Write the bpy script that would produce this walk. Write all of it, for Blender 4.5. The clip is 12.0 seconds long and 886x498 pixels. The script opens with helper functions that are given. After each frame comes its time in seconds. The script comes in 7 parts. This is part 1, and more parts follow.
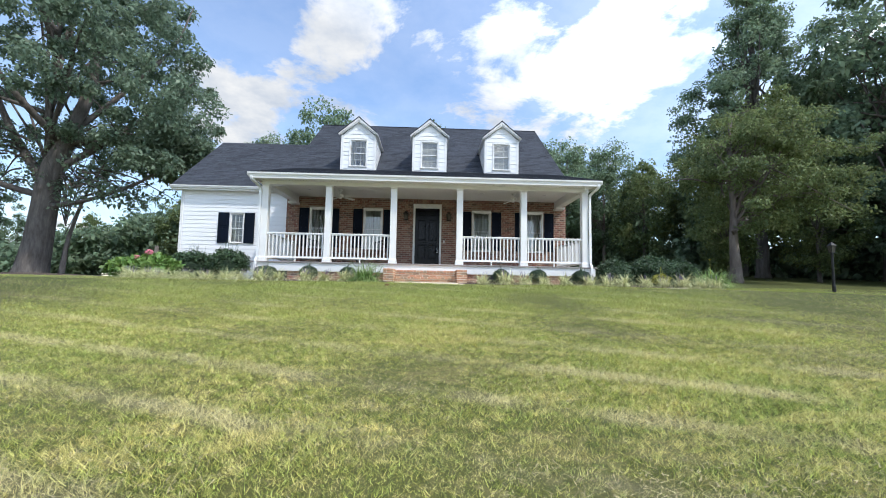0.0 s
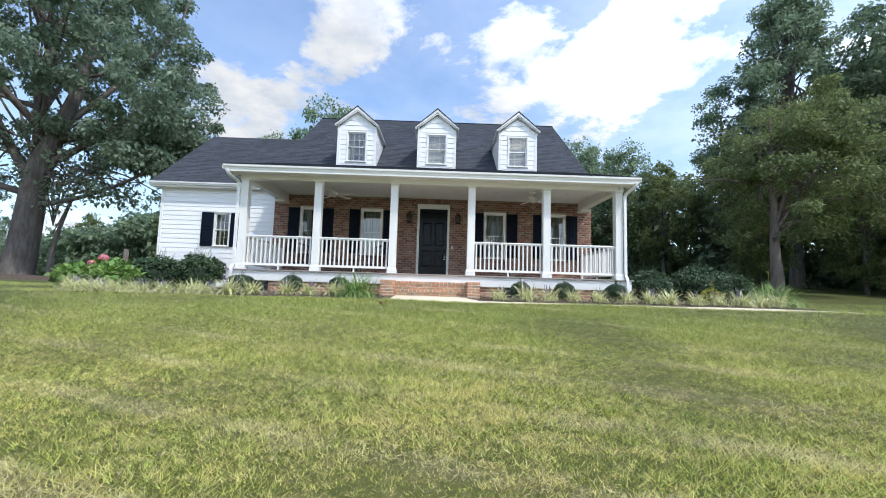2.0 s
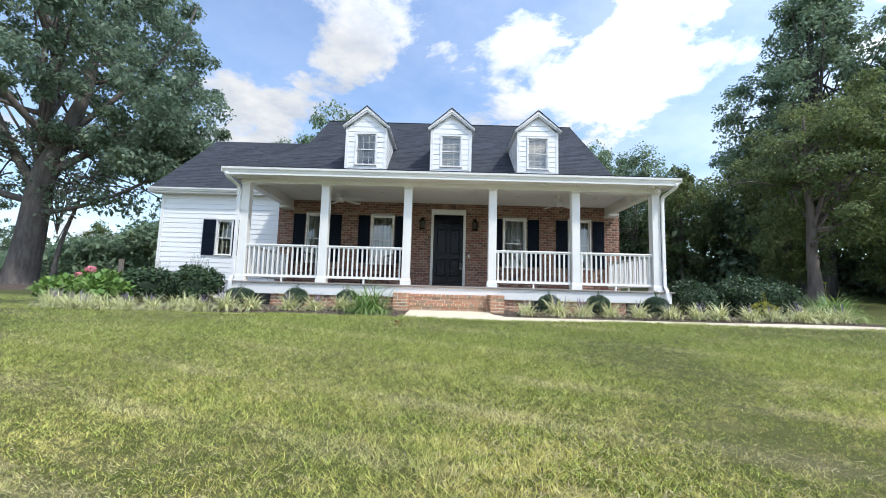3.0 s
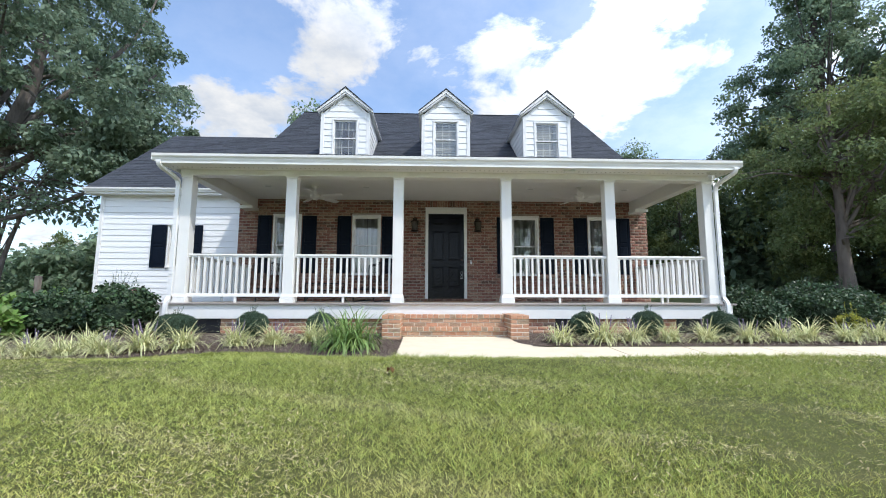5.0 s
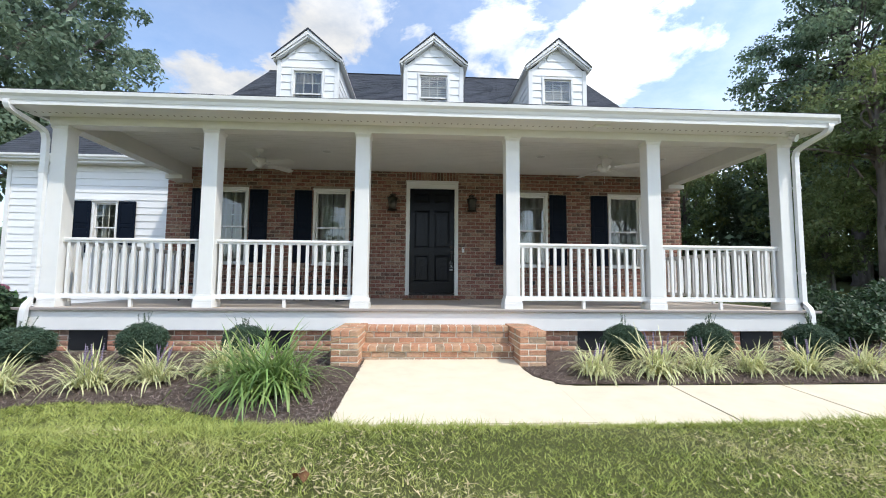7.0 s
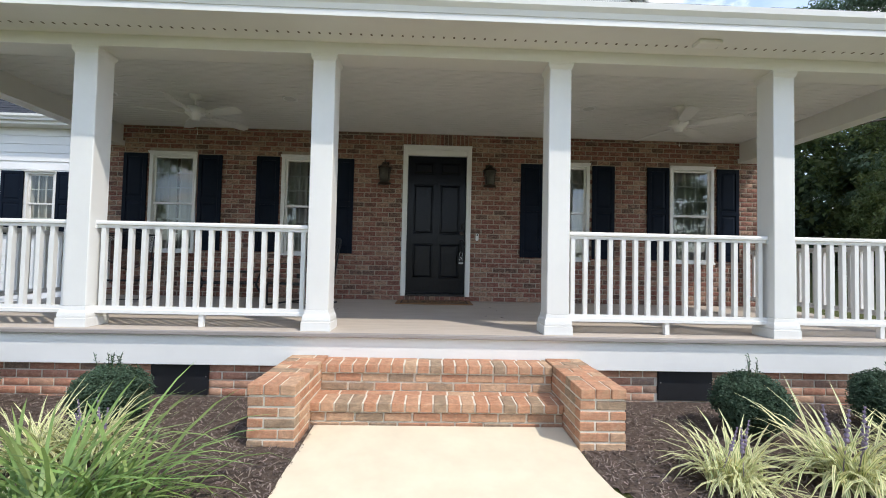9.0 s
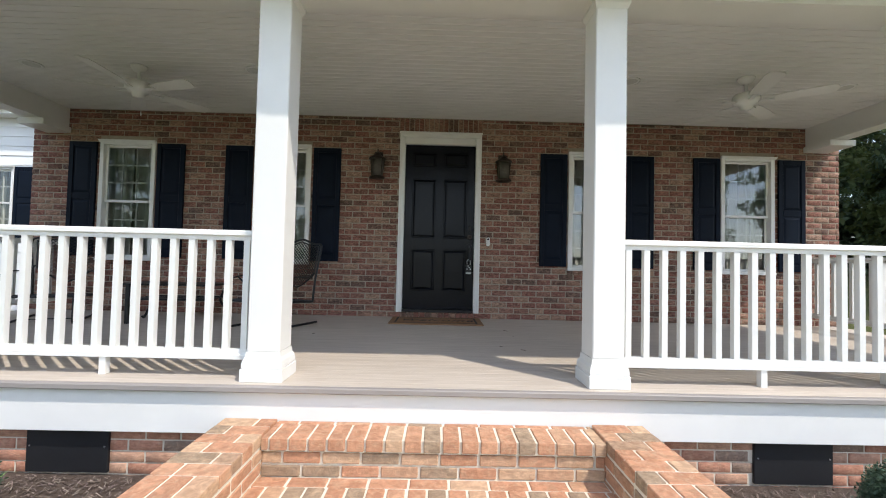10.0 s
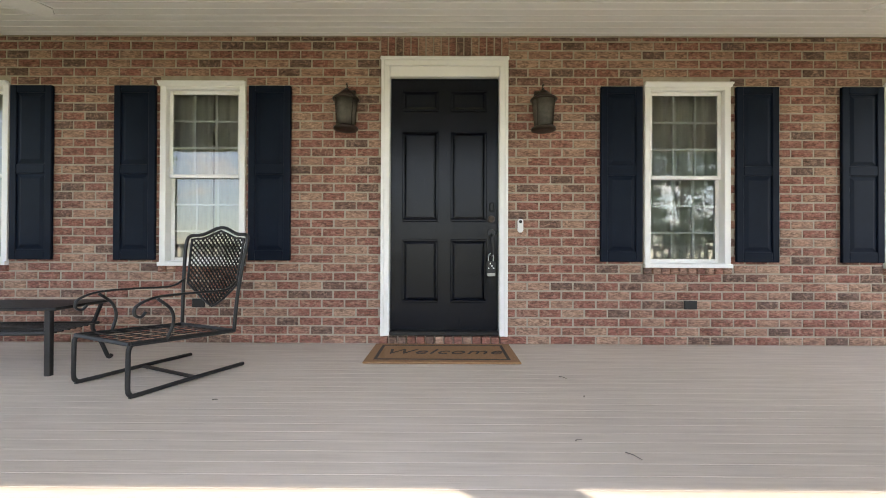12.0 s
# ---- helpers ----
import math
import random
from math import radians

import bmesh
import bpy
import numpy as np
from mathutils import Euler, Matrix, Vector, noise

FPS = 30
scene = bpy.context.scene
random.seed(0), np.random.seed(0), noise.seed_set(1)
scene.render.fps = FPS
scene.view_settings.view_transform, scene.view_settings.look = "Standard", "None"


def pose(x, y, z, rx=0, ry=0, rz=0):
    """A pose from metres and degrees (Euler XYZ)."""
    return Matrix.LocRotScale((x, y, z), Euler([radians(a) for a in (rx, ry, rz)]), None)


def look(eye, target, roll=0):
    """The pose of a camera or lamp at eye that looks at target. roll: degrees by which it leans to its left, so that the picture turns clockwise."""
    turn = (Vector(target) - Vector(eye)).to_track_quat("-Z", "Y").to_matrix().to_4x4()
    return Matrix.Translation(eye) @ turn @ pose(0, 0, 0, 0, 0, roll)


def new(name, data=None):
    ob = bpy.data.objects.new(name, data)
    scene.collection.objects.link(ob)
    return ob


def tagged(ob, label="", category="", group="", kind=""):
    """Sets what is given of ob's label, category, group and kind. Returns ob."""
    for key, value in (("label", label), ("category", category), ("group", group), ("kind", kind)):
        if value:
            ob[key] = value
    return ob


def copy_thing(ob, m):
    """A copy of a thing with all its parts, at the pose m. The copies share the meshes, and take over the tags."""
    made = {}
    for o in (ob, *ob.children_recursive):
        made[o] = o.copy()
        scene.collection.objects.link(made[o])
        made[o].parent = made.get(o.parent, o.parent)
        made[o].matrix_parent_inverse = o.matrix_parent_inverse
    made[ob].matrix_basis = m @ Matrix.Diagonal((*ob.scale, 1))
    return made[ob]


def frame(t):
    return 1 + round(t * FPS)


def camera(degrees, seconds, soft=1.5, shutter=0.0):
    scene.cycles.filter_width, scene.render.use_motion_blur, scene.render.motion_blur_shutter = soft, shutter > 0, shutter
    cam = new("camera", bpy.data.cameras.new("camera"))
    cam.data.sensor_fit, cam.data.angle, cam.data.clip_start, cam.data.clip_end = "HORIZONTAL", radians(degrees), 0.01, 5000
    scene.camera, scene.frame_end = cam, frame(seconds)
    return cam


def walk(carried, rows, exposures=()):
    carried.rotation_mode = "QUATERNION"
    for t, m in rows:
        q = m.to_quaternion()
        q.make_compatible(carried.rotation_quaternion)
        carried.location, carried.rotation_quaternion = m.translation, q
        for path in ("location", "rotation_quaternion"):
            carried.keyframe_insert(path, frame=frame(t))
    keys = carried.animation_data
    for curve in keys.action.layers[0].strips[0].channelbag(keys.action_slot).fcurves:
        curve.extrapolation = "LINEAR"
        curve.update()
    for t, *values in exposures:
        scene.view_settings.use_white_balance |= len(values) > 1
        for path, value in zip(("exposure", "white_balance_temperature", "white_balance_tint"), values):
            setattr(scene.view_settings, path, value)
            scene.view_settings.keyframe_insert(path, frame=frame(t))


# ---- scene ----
cam = camera(94.2, 12.0, soft=1.0)
METRES, EYE, TILT, LEAN, TURN = 12.3, 1.5, 0.0, 0.0, -2.6
PATH = [
    (0, (0.122, 0.571, 1.395), (0.185, 2.563, 1.567), 1.08),
    (0.5, (0.215, 1.015, 1.483), (0.275, 3.008, 1.635), 1.35),
    (1, (0.136, 1.489, 1.538), (0.221, 3.481, 1.688), 1.47),
    (1.5, (0.192, 2.005, 1.581), (0.264, 3.997, 1.751), 1.57),
    (2, (0.124, 2.437, 1.683), (0.156, 4.428, 1.867), 1.69),
    (2.5, (-0.003, 2.888, 1.765), (-0.014, 4.878, 1.966), 1.72),
    (4.5, (-0.419, 5.012, 2.01), (-0.362, 6.998, 2.242), 0.35),
    (5, (-0.436, 5.504, 2.105), (-0.369, 7.489, 2.338), 0.14),
    (5.5, (-0.432, 6.067, 2.166), (-0.343, 8.052, 2.394), 0.18),
    (6, (-0.384, 6.596, 2.255), (-0.277, 8.583, 2.457), 0.2),
    (6.5, (-0.327, 7.109, 2.317), (-0.214, 9.098, 2.491), 0.41),
    (7, (-0.219, 7.615, 2.374), (-0.113, 9.607, 2.526), 0.48),
    (7.2, (-0.181, 7.806, 2.388), (-0.082, 9.798, 2.537), 0.45),
    (9, (-0.073, 9.597, 2.596), (-0.015, 11.596, 2.661), 1.25),
    (9.5, (-0.039, 10.140, 2.664), (-0.007, 12.139, 2.728), 1.29),
    (10, (-0.007, 10.645, 2.725), (0.017, 12.644, 2.788), 1.36),
    (10.5, (0.029, 11.100, 2.744), (0.043, 13.098, 2.808), 1.57),
    (11, (0.015, 11.605, 2.743), (0.037, 13.604, 2.791), 1.39),
    (11.5, (0.054, 12.095, 2.715), (0.061, 14.095, 2.748), 0.8),
    (12, (0.004, 12.522, 2.779), (-0.004, 14.522, 2.792), 0.23),
]
EXPOSURES = [(0, 0.81, 6300, 10), (5.0, 0.82, 6350, 10), (7.0, 0.82, 6500, 10), (9.0, 0.74, 6600, 11), (9.5, 0.86, 6650, 11), (10.5, 1.06, 6800, 12), (11.0, 1.14, 6900, 13), (11.5, 1.54, 7200, 13), (12.0, 2.25, 7300, 13)]
walk(cam, [(t, look(eye, target, roll)) for t, eye, target, roll in PATH], EXPOSURES)

# ---- sun and sky ----
SUN_DIR = Vector((0.45, -0.395, 0.80)).normalized()


def node(nt, kind, **sets):
    n = nt.nodes.new(kind)
    for k, v in sets.items():
        if k == "op":
            n.operation = v
        elif k == "blend":
            n.blend_type = v
        elif k == "dtype":
            n.data_type = v
        elif k == "ins":
            for i, val in v.items():
                n.inputs[i].default_value = val
    return n


def sky_dir(az, el):
    a, e = radians(az), radians(el)
    return Vector((math.sin(a) * math.cos(e), math.cos(a) * math.cos(e), math.sin(e)))


def make_world():
    w = bpy.data.worlds.new("world")
    scene.world = w
    w.use_nodes = True
    nt = w.node_tree
    nt.nodes.clear()
    L = nt.links.new
    out = nt.nodes.new("ShaderNodeOutputWorld")
    bg = nt.nodes.new("ShaderNodeBackground")
    bg.inputs[1].default_value = SKY_STRENGTH
    sky = nt.nodes.new("ShaderNodeTexSky")
    sky.sky_type = "NISHITA"
    sky.sun_disc = False
    sky.sun_elevation = math.asin(SUN_DIR.z)
    sky.sun_rotation = math.atan2(SUN_DIR.x, SUN_DIR.y)
    sky.air_density, sky.dust_density, sky.ozone_density = 1.0, 0.0, 3.0
    co = nt.nodes.new("ShaderNodeTexCoord")
    sep = nt.nodes.new("ShaderNodeSeparateXYZ")
    L(co.outputs["Generated"], sep.inputs[0])
    zz = node(nt, "ShaderNodeMath", op="MAXIMUM", ins={1: 0.0})
    L(sep.outputs[2], zz.inputs[0])
    za = node(nt, "ShaderNodeMath", op="ADD", ins={1: 0.22})
    L(zz.outputs[0], za.inputs[0])
    dx = node(nt, "ShaderNodeMath", op="DIVIDE")
    dy = node(nt, "ShaderNodeMath", op="DIVIDE")
    L(sep.outputs[0], dx.inputs[0]), L(za.outputs[0], dx.inputs[1])
    L(sep.outputs[1], dy.inputs[0]), L(za.outputs[0], dy.inputs[1])
    comb = nt.nodes.new("ShaderNodeCombineXYZ")
    L(dx.outputs[0], comb.inputs[0]), L(dy.outputs[0], comb.inputs[1])
    n1 = node(nt, "ShaderNodeTexNoise", ins={"Scale": 2.6, "Detail": 11.0, "Roughness": 0.62, "Distortion": 0.25})
    L(comb.outputs[0], n1.inputs["Vector"])
    wide = node(nt, "ShaderNodeMath", op="MULTIPLY_ADD", ins={1: 1.7, 2: -0.36})
    L(n1.outputs[0], wide.inputs[0])
    total = wide.outputs[0]
    # the heaped clouds and the clear gaps between them: azimuth, elevation, radius, weight
    for az, el, rad, wt in CLOUDS:
        d = node(nt, "ShaderNodeVectorMath", op="DISTANCE")
        d.inputs[1].default_value = sky_dir(az, el)
        L(co.outputs["Generated"], d.inputs[0])
        mr = nt.nodes.new("ShaderNodeMapRange")
        mr.interpolation_type = "SMOOTHERSTEP"
        mr.inputs[1].default_value, mr.inputs[2].default_value = rad, 0.0
        mr.inputs[3].default_value, mr.inputs[4].default_value = 0.0, wt
        L(d.outputs["Value"], mr.inputs[0])
        add = node(nt, "ShaderNodeMath", op="ADD")
        L(total, add.inputs[0]), L(mr.outputs[0], add.inputs[1])
        total = add.outputs[0]
    ramp = nt.nodes.new("ShaderNodeMapRange")
    ramp.interpolation_type = "SMOOTHSTEP"
    ramp.inputs[1].default_value, ramp.inputs[2].default_value = 0.48, 0.74
    L(total, ramp.inputs[0])
    # thin haze everywhere, thicker to the horizon
    hz = nt.nodes.new("ShaderNodeMapRange")
    hz.inputs[1].default_value, hz.inputs[2].default_value = 0.0, 0.75
    hz.inputs[3].default_value, hz.inputs[4].default_value = 0.50, 0.13
    L(sep.outputs[2], hz.inputs[0])
    mx = node(nt, "ShaderNodeMath", op="MAXIMUM")
    L(ramp.outputs[0], mx.inputs[0]), L(hz.outputs[0], mx.inputs[1])
    n2 = node(nt, "ShaderNodeTexNoise", ins={"Scale": 3.2, "Detail": 7.0, "Roughness": 0.62})
    L(comb.outputs[0], n2.inputs["Vector"])
    cr = nt.nodes.new("ShaderNodeMix")
    cr.data_type = "RGBA"
    cr.inputs[6].default_value = tuple(CLOUD * c for c in (0.66, 0.73, 0.84)) + (1,)
    cr.inputs[7].default_value = tuple(CLOUD * c for c in (1.04, 1.04, 1.03)) + (1,)
    nr = nt.nodes.new("ShaderNodeMapRange")
    nr.inputs[1].default_value, nr.inputs[2].default_value = 0.36, 0.60
    L(n2.outputs[0], nr.inputs[0]), L(nr.outputs[0], cr.inputs[0])
    mix = nt.nodes.new("ShaderNodeMix")
    mix.data_type = "RGBA"
    deep = node(nt, "ShaderNodeHueSaturation", ins={"Saturation": 1.12, "Value": 1.35})
    L(sky.outputs[0], deep.inputs["Color"])
    L(mx.outputs[0], mix.inputs[0]), L(deep.outputs[0], mix.inputs[6])
    # cloud towards the sun is brighter, as it scatters light forwards
    dt = node(nt, "ShaderNodeVectorMath", op="DOT_PRODUCT")
    dt.inputs[1].default_value = SUN_DIR
    L(co.outputs["Generated"], dt.inputs[0])
    fw = nt.nodes.new("ShaderNodeMapRange")
    fw.inputs[1].default_value, fw.inputs[2].default_value, fw.inputs[3].default_value, fw.inputs[4].default_value = 0.0, 1.0, 0.96, 4.9
    L(dt.outputs["Value"], fw.inputs[0])
    lit = nt.nodes.new("ShaderNodeVectorMath")
    lit.operation = "SCALE"
    L(cr.outputs[2], lit.inputs[0]), L(fw.outputs[0], lit.inputs["Scale"]), L(lit.outputs[0], mix.inputs[7])
    L(mix.outputs[2], bg.inputs[0]), L(bg.outputs[0], out.inputs[0])


SKY_STRENGTH, CLOUD = 0.12, 4.4
CLOUDS = [(-11.4, 32.8, 0.19, 0.26), (-18, 28, 0.13, 0.10), (14.7, 28.3, 0.25, 0.30), (25, 30.7, 0.14, 0.12), (27.7, 24.8, 0.15, 0.20), (32.5, 30, 0.13, 0.12),
          (-26, 19, 0.26, 0.22), (8, 22.5, 0.12, 0.14), (-25.8, 31, 0.17, -0.22), (-3.9, 25.7, 0.13, -0.27), (30.8, 16.8, 0.13, -0.30), (4.9, 35.5, 0.10, -0.14),
          (-33, 27, 0.14, -0.12), (18, 37, 0.10, -0.10), (20.5, 33, 0.07, -0.10)]
make_world()
sun = new("sun", bpy.data.lights.new("sun", "SUN"))
sun.data.energy, sun.data.angle, sun.data.color = 2.05, radians(0.9), (1.0, 0.95, 0.87)
sun.matrix_world = look((0, 0, 30), Vector((0, 0, 30)) - SUN_DIR)


# ---- materials ----
def material(name, a, b=None, scale=8.0, rough=0.6, metal=0.0, bump=0.0, bump_scale=40.0, stretch=(1, 1, 1), rand=0.0, island=0.0,
             big=0.0, spec=0.5, sheen=0.0, trans=0.0, rough_var=0.08, bump_dist=0.004):
    """Two-tone noise at one scale, a broad tone drift at a second, relief, and an even spread of tone from piece to piece."""
    m = bpy.data.materials.new(name)
    m.use_nodes = True
    nt = m.node_tree
    L = nt.links.new
    bsdf = nt.nodes["Principled BSDF"]
    co = nt.nodes.new("ShaderNodeNewGeometry")
    mp = nt.nodes.new("ShaderNodeMapping")
    mp.inputs["Scale"].default_value = stretch
    L(co.outputs["Position"], mp.inputs[0])
    vec = mp.outputs[0]
    b = b or tuple(c * 0.85 for c in a)
    n1 = node(nt, "ShaderNodeTexNoise", ins={"Scale": scale, "Detail": 6.0, "Roughness": 0.6})
    L(vec, n1.inputs["Vector"])
    mr = nt.nodes.new("ShaderNodeMapRange")
    mr.inputs[1].default_value, mr.inputs[2].default_value = 0.32, 0.68
    L(n1.outputs[0], mr.inputs[0])
    mix = nt.nodes.new("ShaderNodeMix")
    mix.data_type = "RGBA"
    mix.inputs[6].default_value, mix.inputs[7].default_value = (*a, 1), (*b, 1)
    L(mr.outputs[0], mix.inputs[0])
    col = mix.outputs[2]
    val = None
    if rand:
        val = nt.nodes.new("ShaderNodeObjectInfo").outputs["Random"]
        spread = rand
    elif island:
        val = nt.nodes.new("ShaderNodeNewGeometry").outputs["Random Per Island"]
        spread = island
    if val:
        hsv = nt.nodes.new("ShaderNodeHueSaturation")
        r = nt.nodes.new("ShaderNodeMapRange")
        r.inputs[3].default_value, r.inputs[4].default_value = 1 - spread, 1 + spread
        L(val, r.inputs[0]), L(r.outputs[0], hsv.inputs["Value"]), L(col, hsv.inputs["Color"])
        h = node(nt, "ShaderNodeMath", op="MULTIPLY", ins={1: 7.13})
        f = node(nt, "ShaderNodeMath", op="FRACT")
        r2 = nt.nodes.new("ShaderNodeMapRange")
        r2.inputs[3].default_value, r2.inputs[4].default_value = 0.5 - spread * 0.05, 0.5 + spread * 0.05
        L(val, h.inputs[0]), L(h.outputs[0], f.inputs[0]), L(f.outputs[0], r2.inputs[0]), L(r2.outputs[0], hsv.inputs["Hue"])
        col = hsv.outputs[0]
    if big:
        nb = node(nt, "ShaderNodeTexNoise", ins={"Scale": 0.55, "Detail": 3.0})
        L(co.outputs["Position"], nb.inputs["Vector"])
        r = nt.nodes.new("ShaderNodeMapRange")
        r.inputs[1].default_value, r.inputs[2].default_value = 0.3, 0.7
        r.inputs[3].default_value, r.inputs[4].default_value = 1 - big, 1 + big
        hs = nt.nodes.new("ShaderNodeHueSaturation")
        L(nb.outputs[0], r.inputs[0]), L(r.outputs[0], hs.inputs["Value"]), L(col, hs.inputs["Color"])
        col = hs.outputs[0]
    L(col, bsdf.inputs["Base Color"])
    rr = nt.nodes.new("ShaderNodeMapRange")
    rr.inputs[3].default_value, rr.inputs[4].default_value = max(rough - rough_var, 0.02), min(rough + rough_var, 1)
    L(n1.outputs[0], rr.inputs[0]), L(rr.outputs[0], bsdf.inputs["Roughness"])
    bsdf.inputs["Metallic"].default_value = metal
    bsdf.inputs["Specular IOR Level"].default_value = spec
    if bump:
        nb = node(nt, "ShaderNodeTexNoise", ins={"Scale": bump_scale, "Detail": 5.0, "Roughness": 0.65})
        L(vec, nb.inputs["Vector"])
        bp = node(nt, "ShaderNodeBump", ins={"Strength": bump, "Distance": bump_dist})
        L(nb.outputs[0], bp.inputs["Height"]), L(bp.outputs[0], bsdf.inputs["Normal"])
    if trans:
        tr = nt.nodes.new("ShaderNodeBsdfTranslucent")
        L(col, tr.inputs[0])
        ms = node(nt, "ShaderNodeMixShader", ins={0: trans})
        o = nt.nodes["Material Output"]
        L(bsdf.outputs[0], ms.inputs[1]), L(tr.outputs[0], ms.inputs[2]), L(ms.outputs[0], o.inputs[0])
    return m


def glass_material():
    m = bpy.data.materials.new("window_glass")
    m.use_nodes = True
    nt = m.node_tree
    nt.nodes.clear()
    L = nt.links.new
    out = nt.nodes.new("ShaderNodeOutputMaterial")
    t = nt.nodes.new("ShaderNodeBsdfTransparent")
    t.inputs[0].default_value = (0.80, 0.84, 0.82, 1)
    g = nt.nodes.new("ShaderNodeBsdfGlossy")
    g.inputs["Roughness"].default_value = 0.0
    fr = nt.nodes.new("ShaderNodeFresnel")
    fr.inputs[0].default_value = 2.1
    ms = nt.nodes.new("ShaderNodeMixShader")
    L(fr.outputs[0], ms.inputs[0]), L(t.outputs[0], ms.inputs[1]), L(g.outputs[0], ms.inputs[2]), L(ms.outputs[0], out.inputs[0])
    return m


def brick_material(name, dark, mid, light, joined, spread, streak=(1.32, 0.55)):
    """Wire-cut clay brick: each piece takes its own tone from a ramp, with smears and pits over it."""
    m = material(name, (1, 1, 1), (0.78, 0.74, 0.72), scale=22, rough=0.86, bump=0.9, bump_scale=70, bump_dist=0.006, spec=0.25)
    nt = m.node_tree
    L = nt.links.new
    bsdf = nt.nodes["Principled BSDF"]
    old = bsdf.inputs["Base Color"].links[0].from_socket
    src = nt.nodes.new("ShaderNodeNewGeometry").outputs["Random Per Island"] if joined else nt.nodes.new("ShaderNodeObjectInfo").outputs["Random"]
    ramp = nt.nodes.new("ShaderNodeValToRGB")
    els = ramp.color_ramp.elements
    els[0].position, els[0].color = 0.0, (*dark, 1)
    els[1].position, els[1].color = 1.0, (*light, 1)
    for p, c in ((0.13, dark), (0.22, mid), (0.55, tuple(x * 1.12 for x in mid)), (0.74, tuple((x + y) / 2 for x, y in zip(mid, light)))):
        e = els.new(p)
        e.color = (*c, 1)
    L(src, ramp.inputs[0])
    co = nt.nodes.new("ShaderNodeNewGeometry")
    n = node(nt, "ShaderNodeTexNoise", ins={"Scale": 13.0, "Detail": 6.0, "Distortion": 2.2, "Roughness": 0.65})
    L(co.outputs["Position"], n.inputs["Vector"])
    mr = nt.nodes.new("ShaderNodeMapRange")
    mr.inputs[1].default_value, mr.inputs[2].default_value = 0.48, 0.66
    mr.inputs[4].default_value = spread * 1.35
    L(n.outputs[0], mr.inputs[0])
    mx = nt.nodes.new("ShaderNodeMix")
    mx.data_type = "RGBA"
    mx.inputs[7].default_value = (*light, 1)
    L(mr.outputs[0], mx.inputs[0]), L(ramp.outputs[0], mx.inputs[6])
    mul = nt.nodes.new("ShaderNodeMix")
    mul.data_type, mul.blend_type = "RGBA", "MULTIPLY"
    mul.inputs[0].default_value = 1.0
    L(mx.outputs[2], mul.inputs[6]), L(old, mul.inputs[7])
    mp = nt.nodes.new("ShaderNodeMapping")
    mp.inputs["Scale"].default_value = (0.45, 0.45, 1.5)
    ns = node(nt, "ShaderNodeTexNoise", ins={"Scale": 34.0, "Detail": 5.0, "Distortion": 1.6, "Roughness": 0.6})
    L(co.outputs["Position"], mp.inputs[0]), L(mp.outputs[0], ns.inputs["Vector"])
    ms = nt.nodes.new("ShaderNodeMapRange")
    ms.inputs[1].default_value, ms.inputs[2].default_value, ms.inputs[3].default_value, ms.inputs[4].default_value = 0.38, 0.62, *streak
    L(ns.outputs[0], ms.inputs[0])
    hs = nt.nodes.new("ShaderNodeHueSaturation")
    L(mul.outputs[2], hs.inputs["Color"]), L(ms.outputs[0], hs.inputs["Value"]), L(hs.outputs[0], bsdf.inputs["Base Color"])
    return m


def variegated_material(name, edge, core):
    """Strap leaf: cream margins and a green middle across the blade."""
    m = material(name, (1, 1, 1), (0.8, 0.85, 0.8), scale=12, rough=0.5, island=0.22, trans=0.25)
    nt = m.node_tree
    L = nt.links.new
    uv = nt.nodes.new("ShaderNodeUVMap")
    sep = nt.nodes.new("ShaderNodeSeparateXYZ")
    L(uv.outputs[0], sep.inputs[0])
    a = node(nt, "ShaderNodeMath", op="SUBTRACT", ins={1: 0.5})
    ab = node(nt, "ShaderNodeMath", op="ABSOLUTE")
    L(sep.outputs[0], a.inputs[0]), L(a.outputs[0], ab.inputs[0])
    mr = nt.nodes.new("ShaderNodeMapRange")
    mr.inputs[1].default_value, mr.inputs[2].default_value = 0.08, 0.17
    L(ab.outputs[0], mr.inputs[0])
    mx = nt.nodes.new("ShaderNodeMix")
    mx.data_type = "RGBA"
    mx.inputs[6].default_value, mx.inputs[7].default_value = (*core, 1), (*edge, 1)
    L(mr.outputs[0], mx.inputs[0])
    bsdf = nt.nodes["Principled BSDF"]
    hsv = [n for n in nt.nodes if n.type == "HUE_SAT"][0]
    L(mx.outputs[2], hsv.inputs["Color"])
    return m


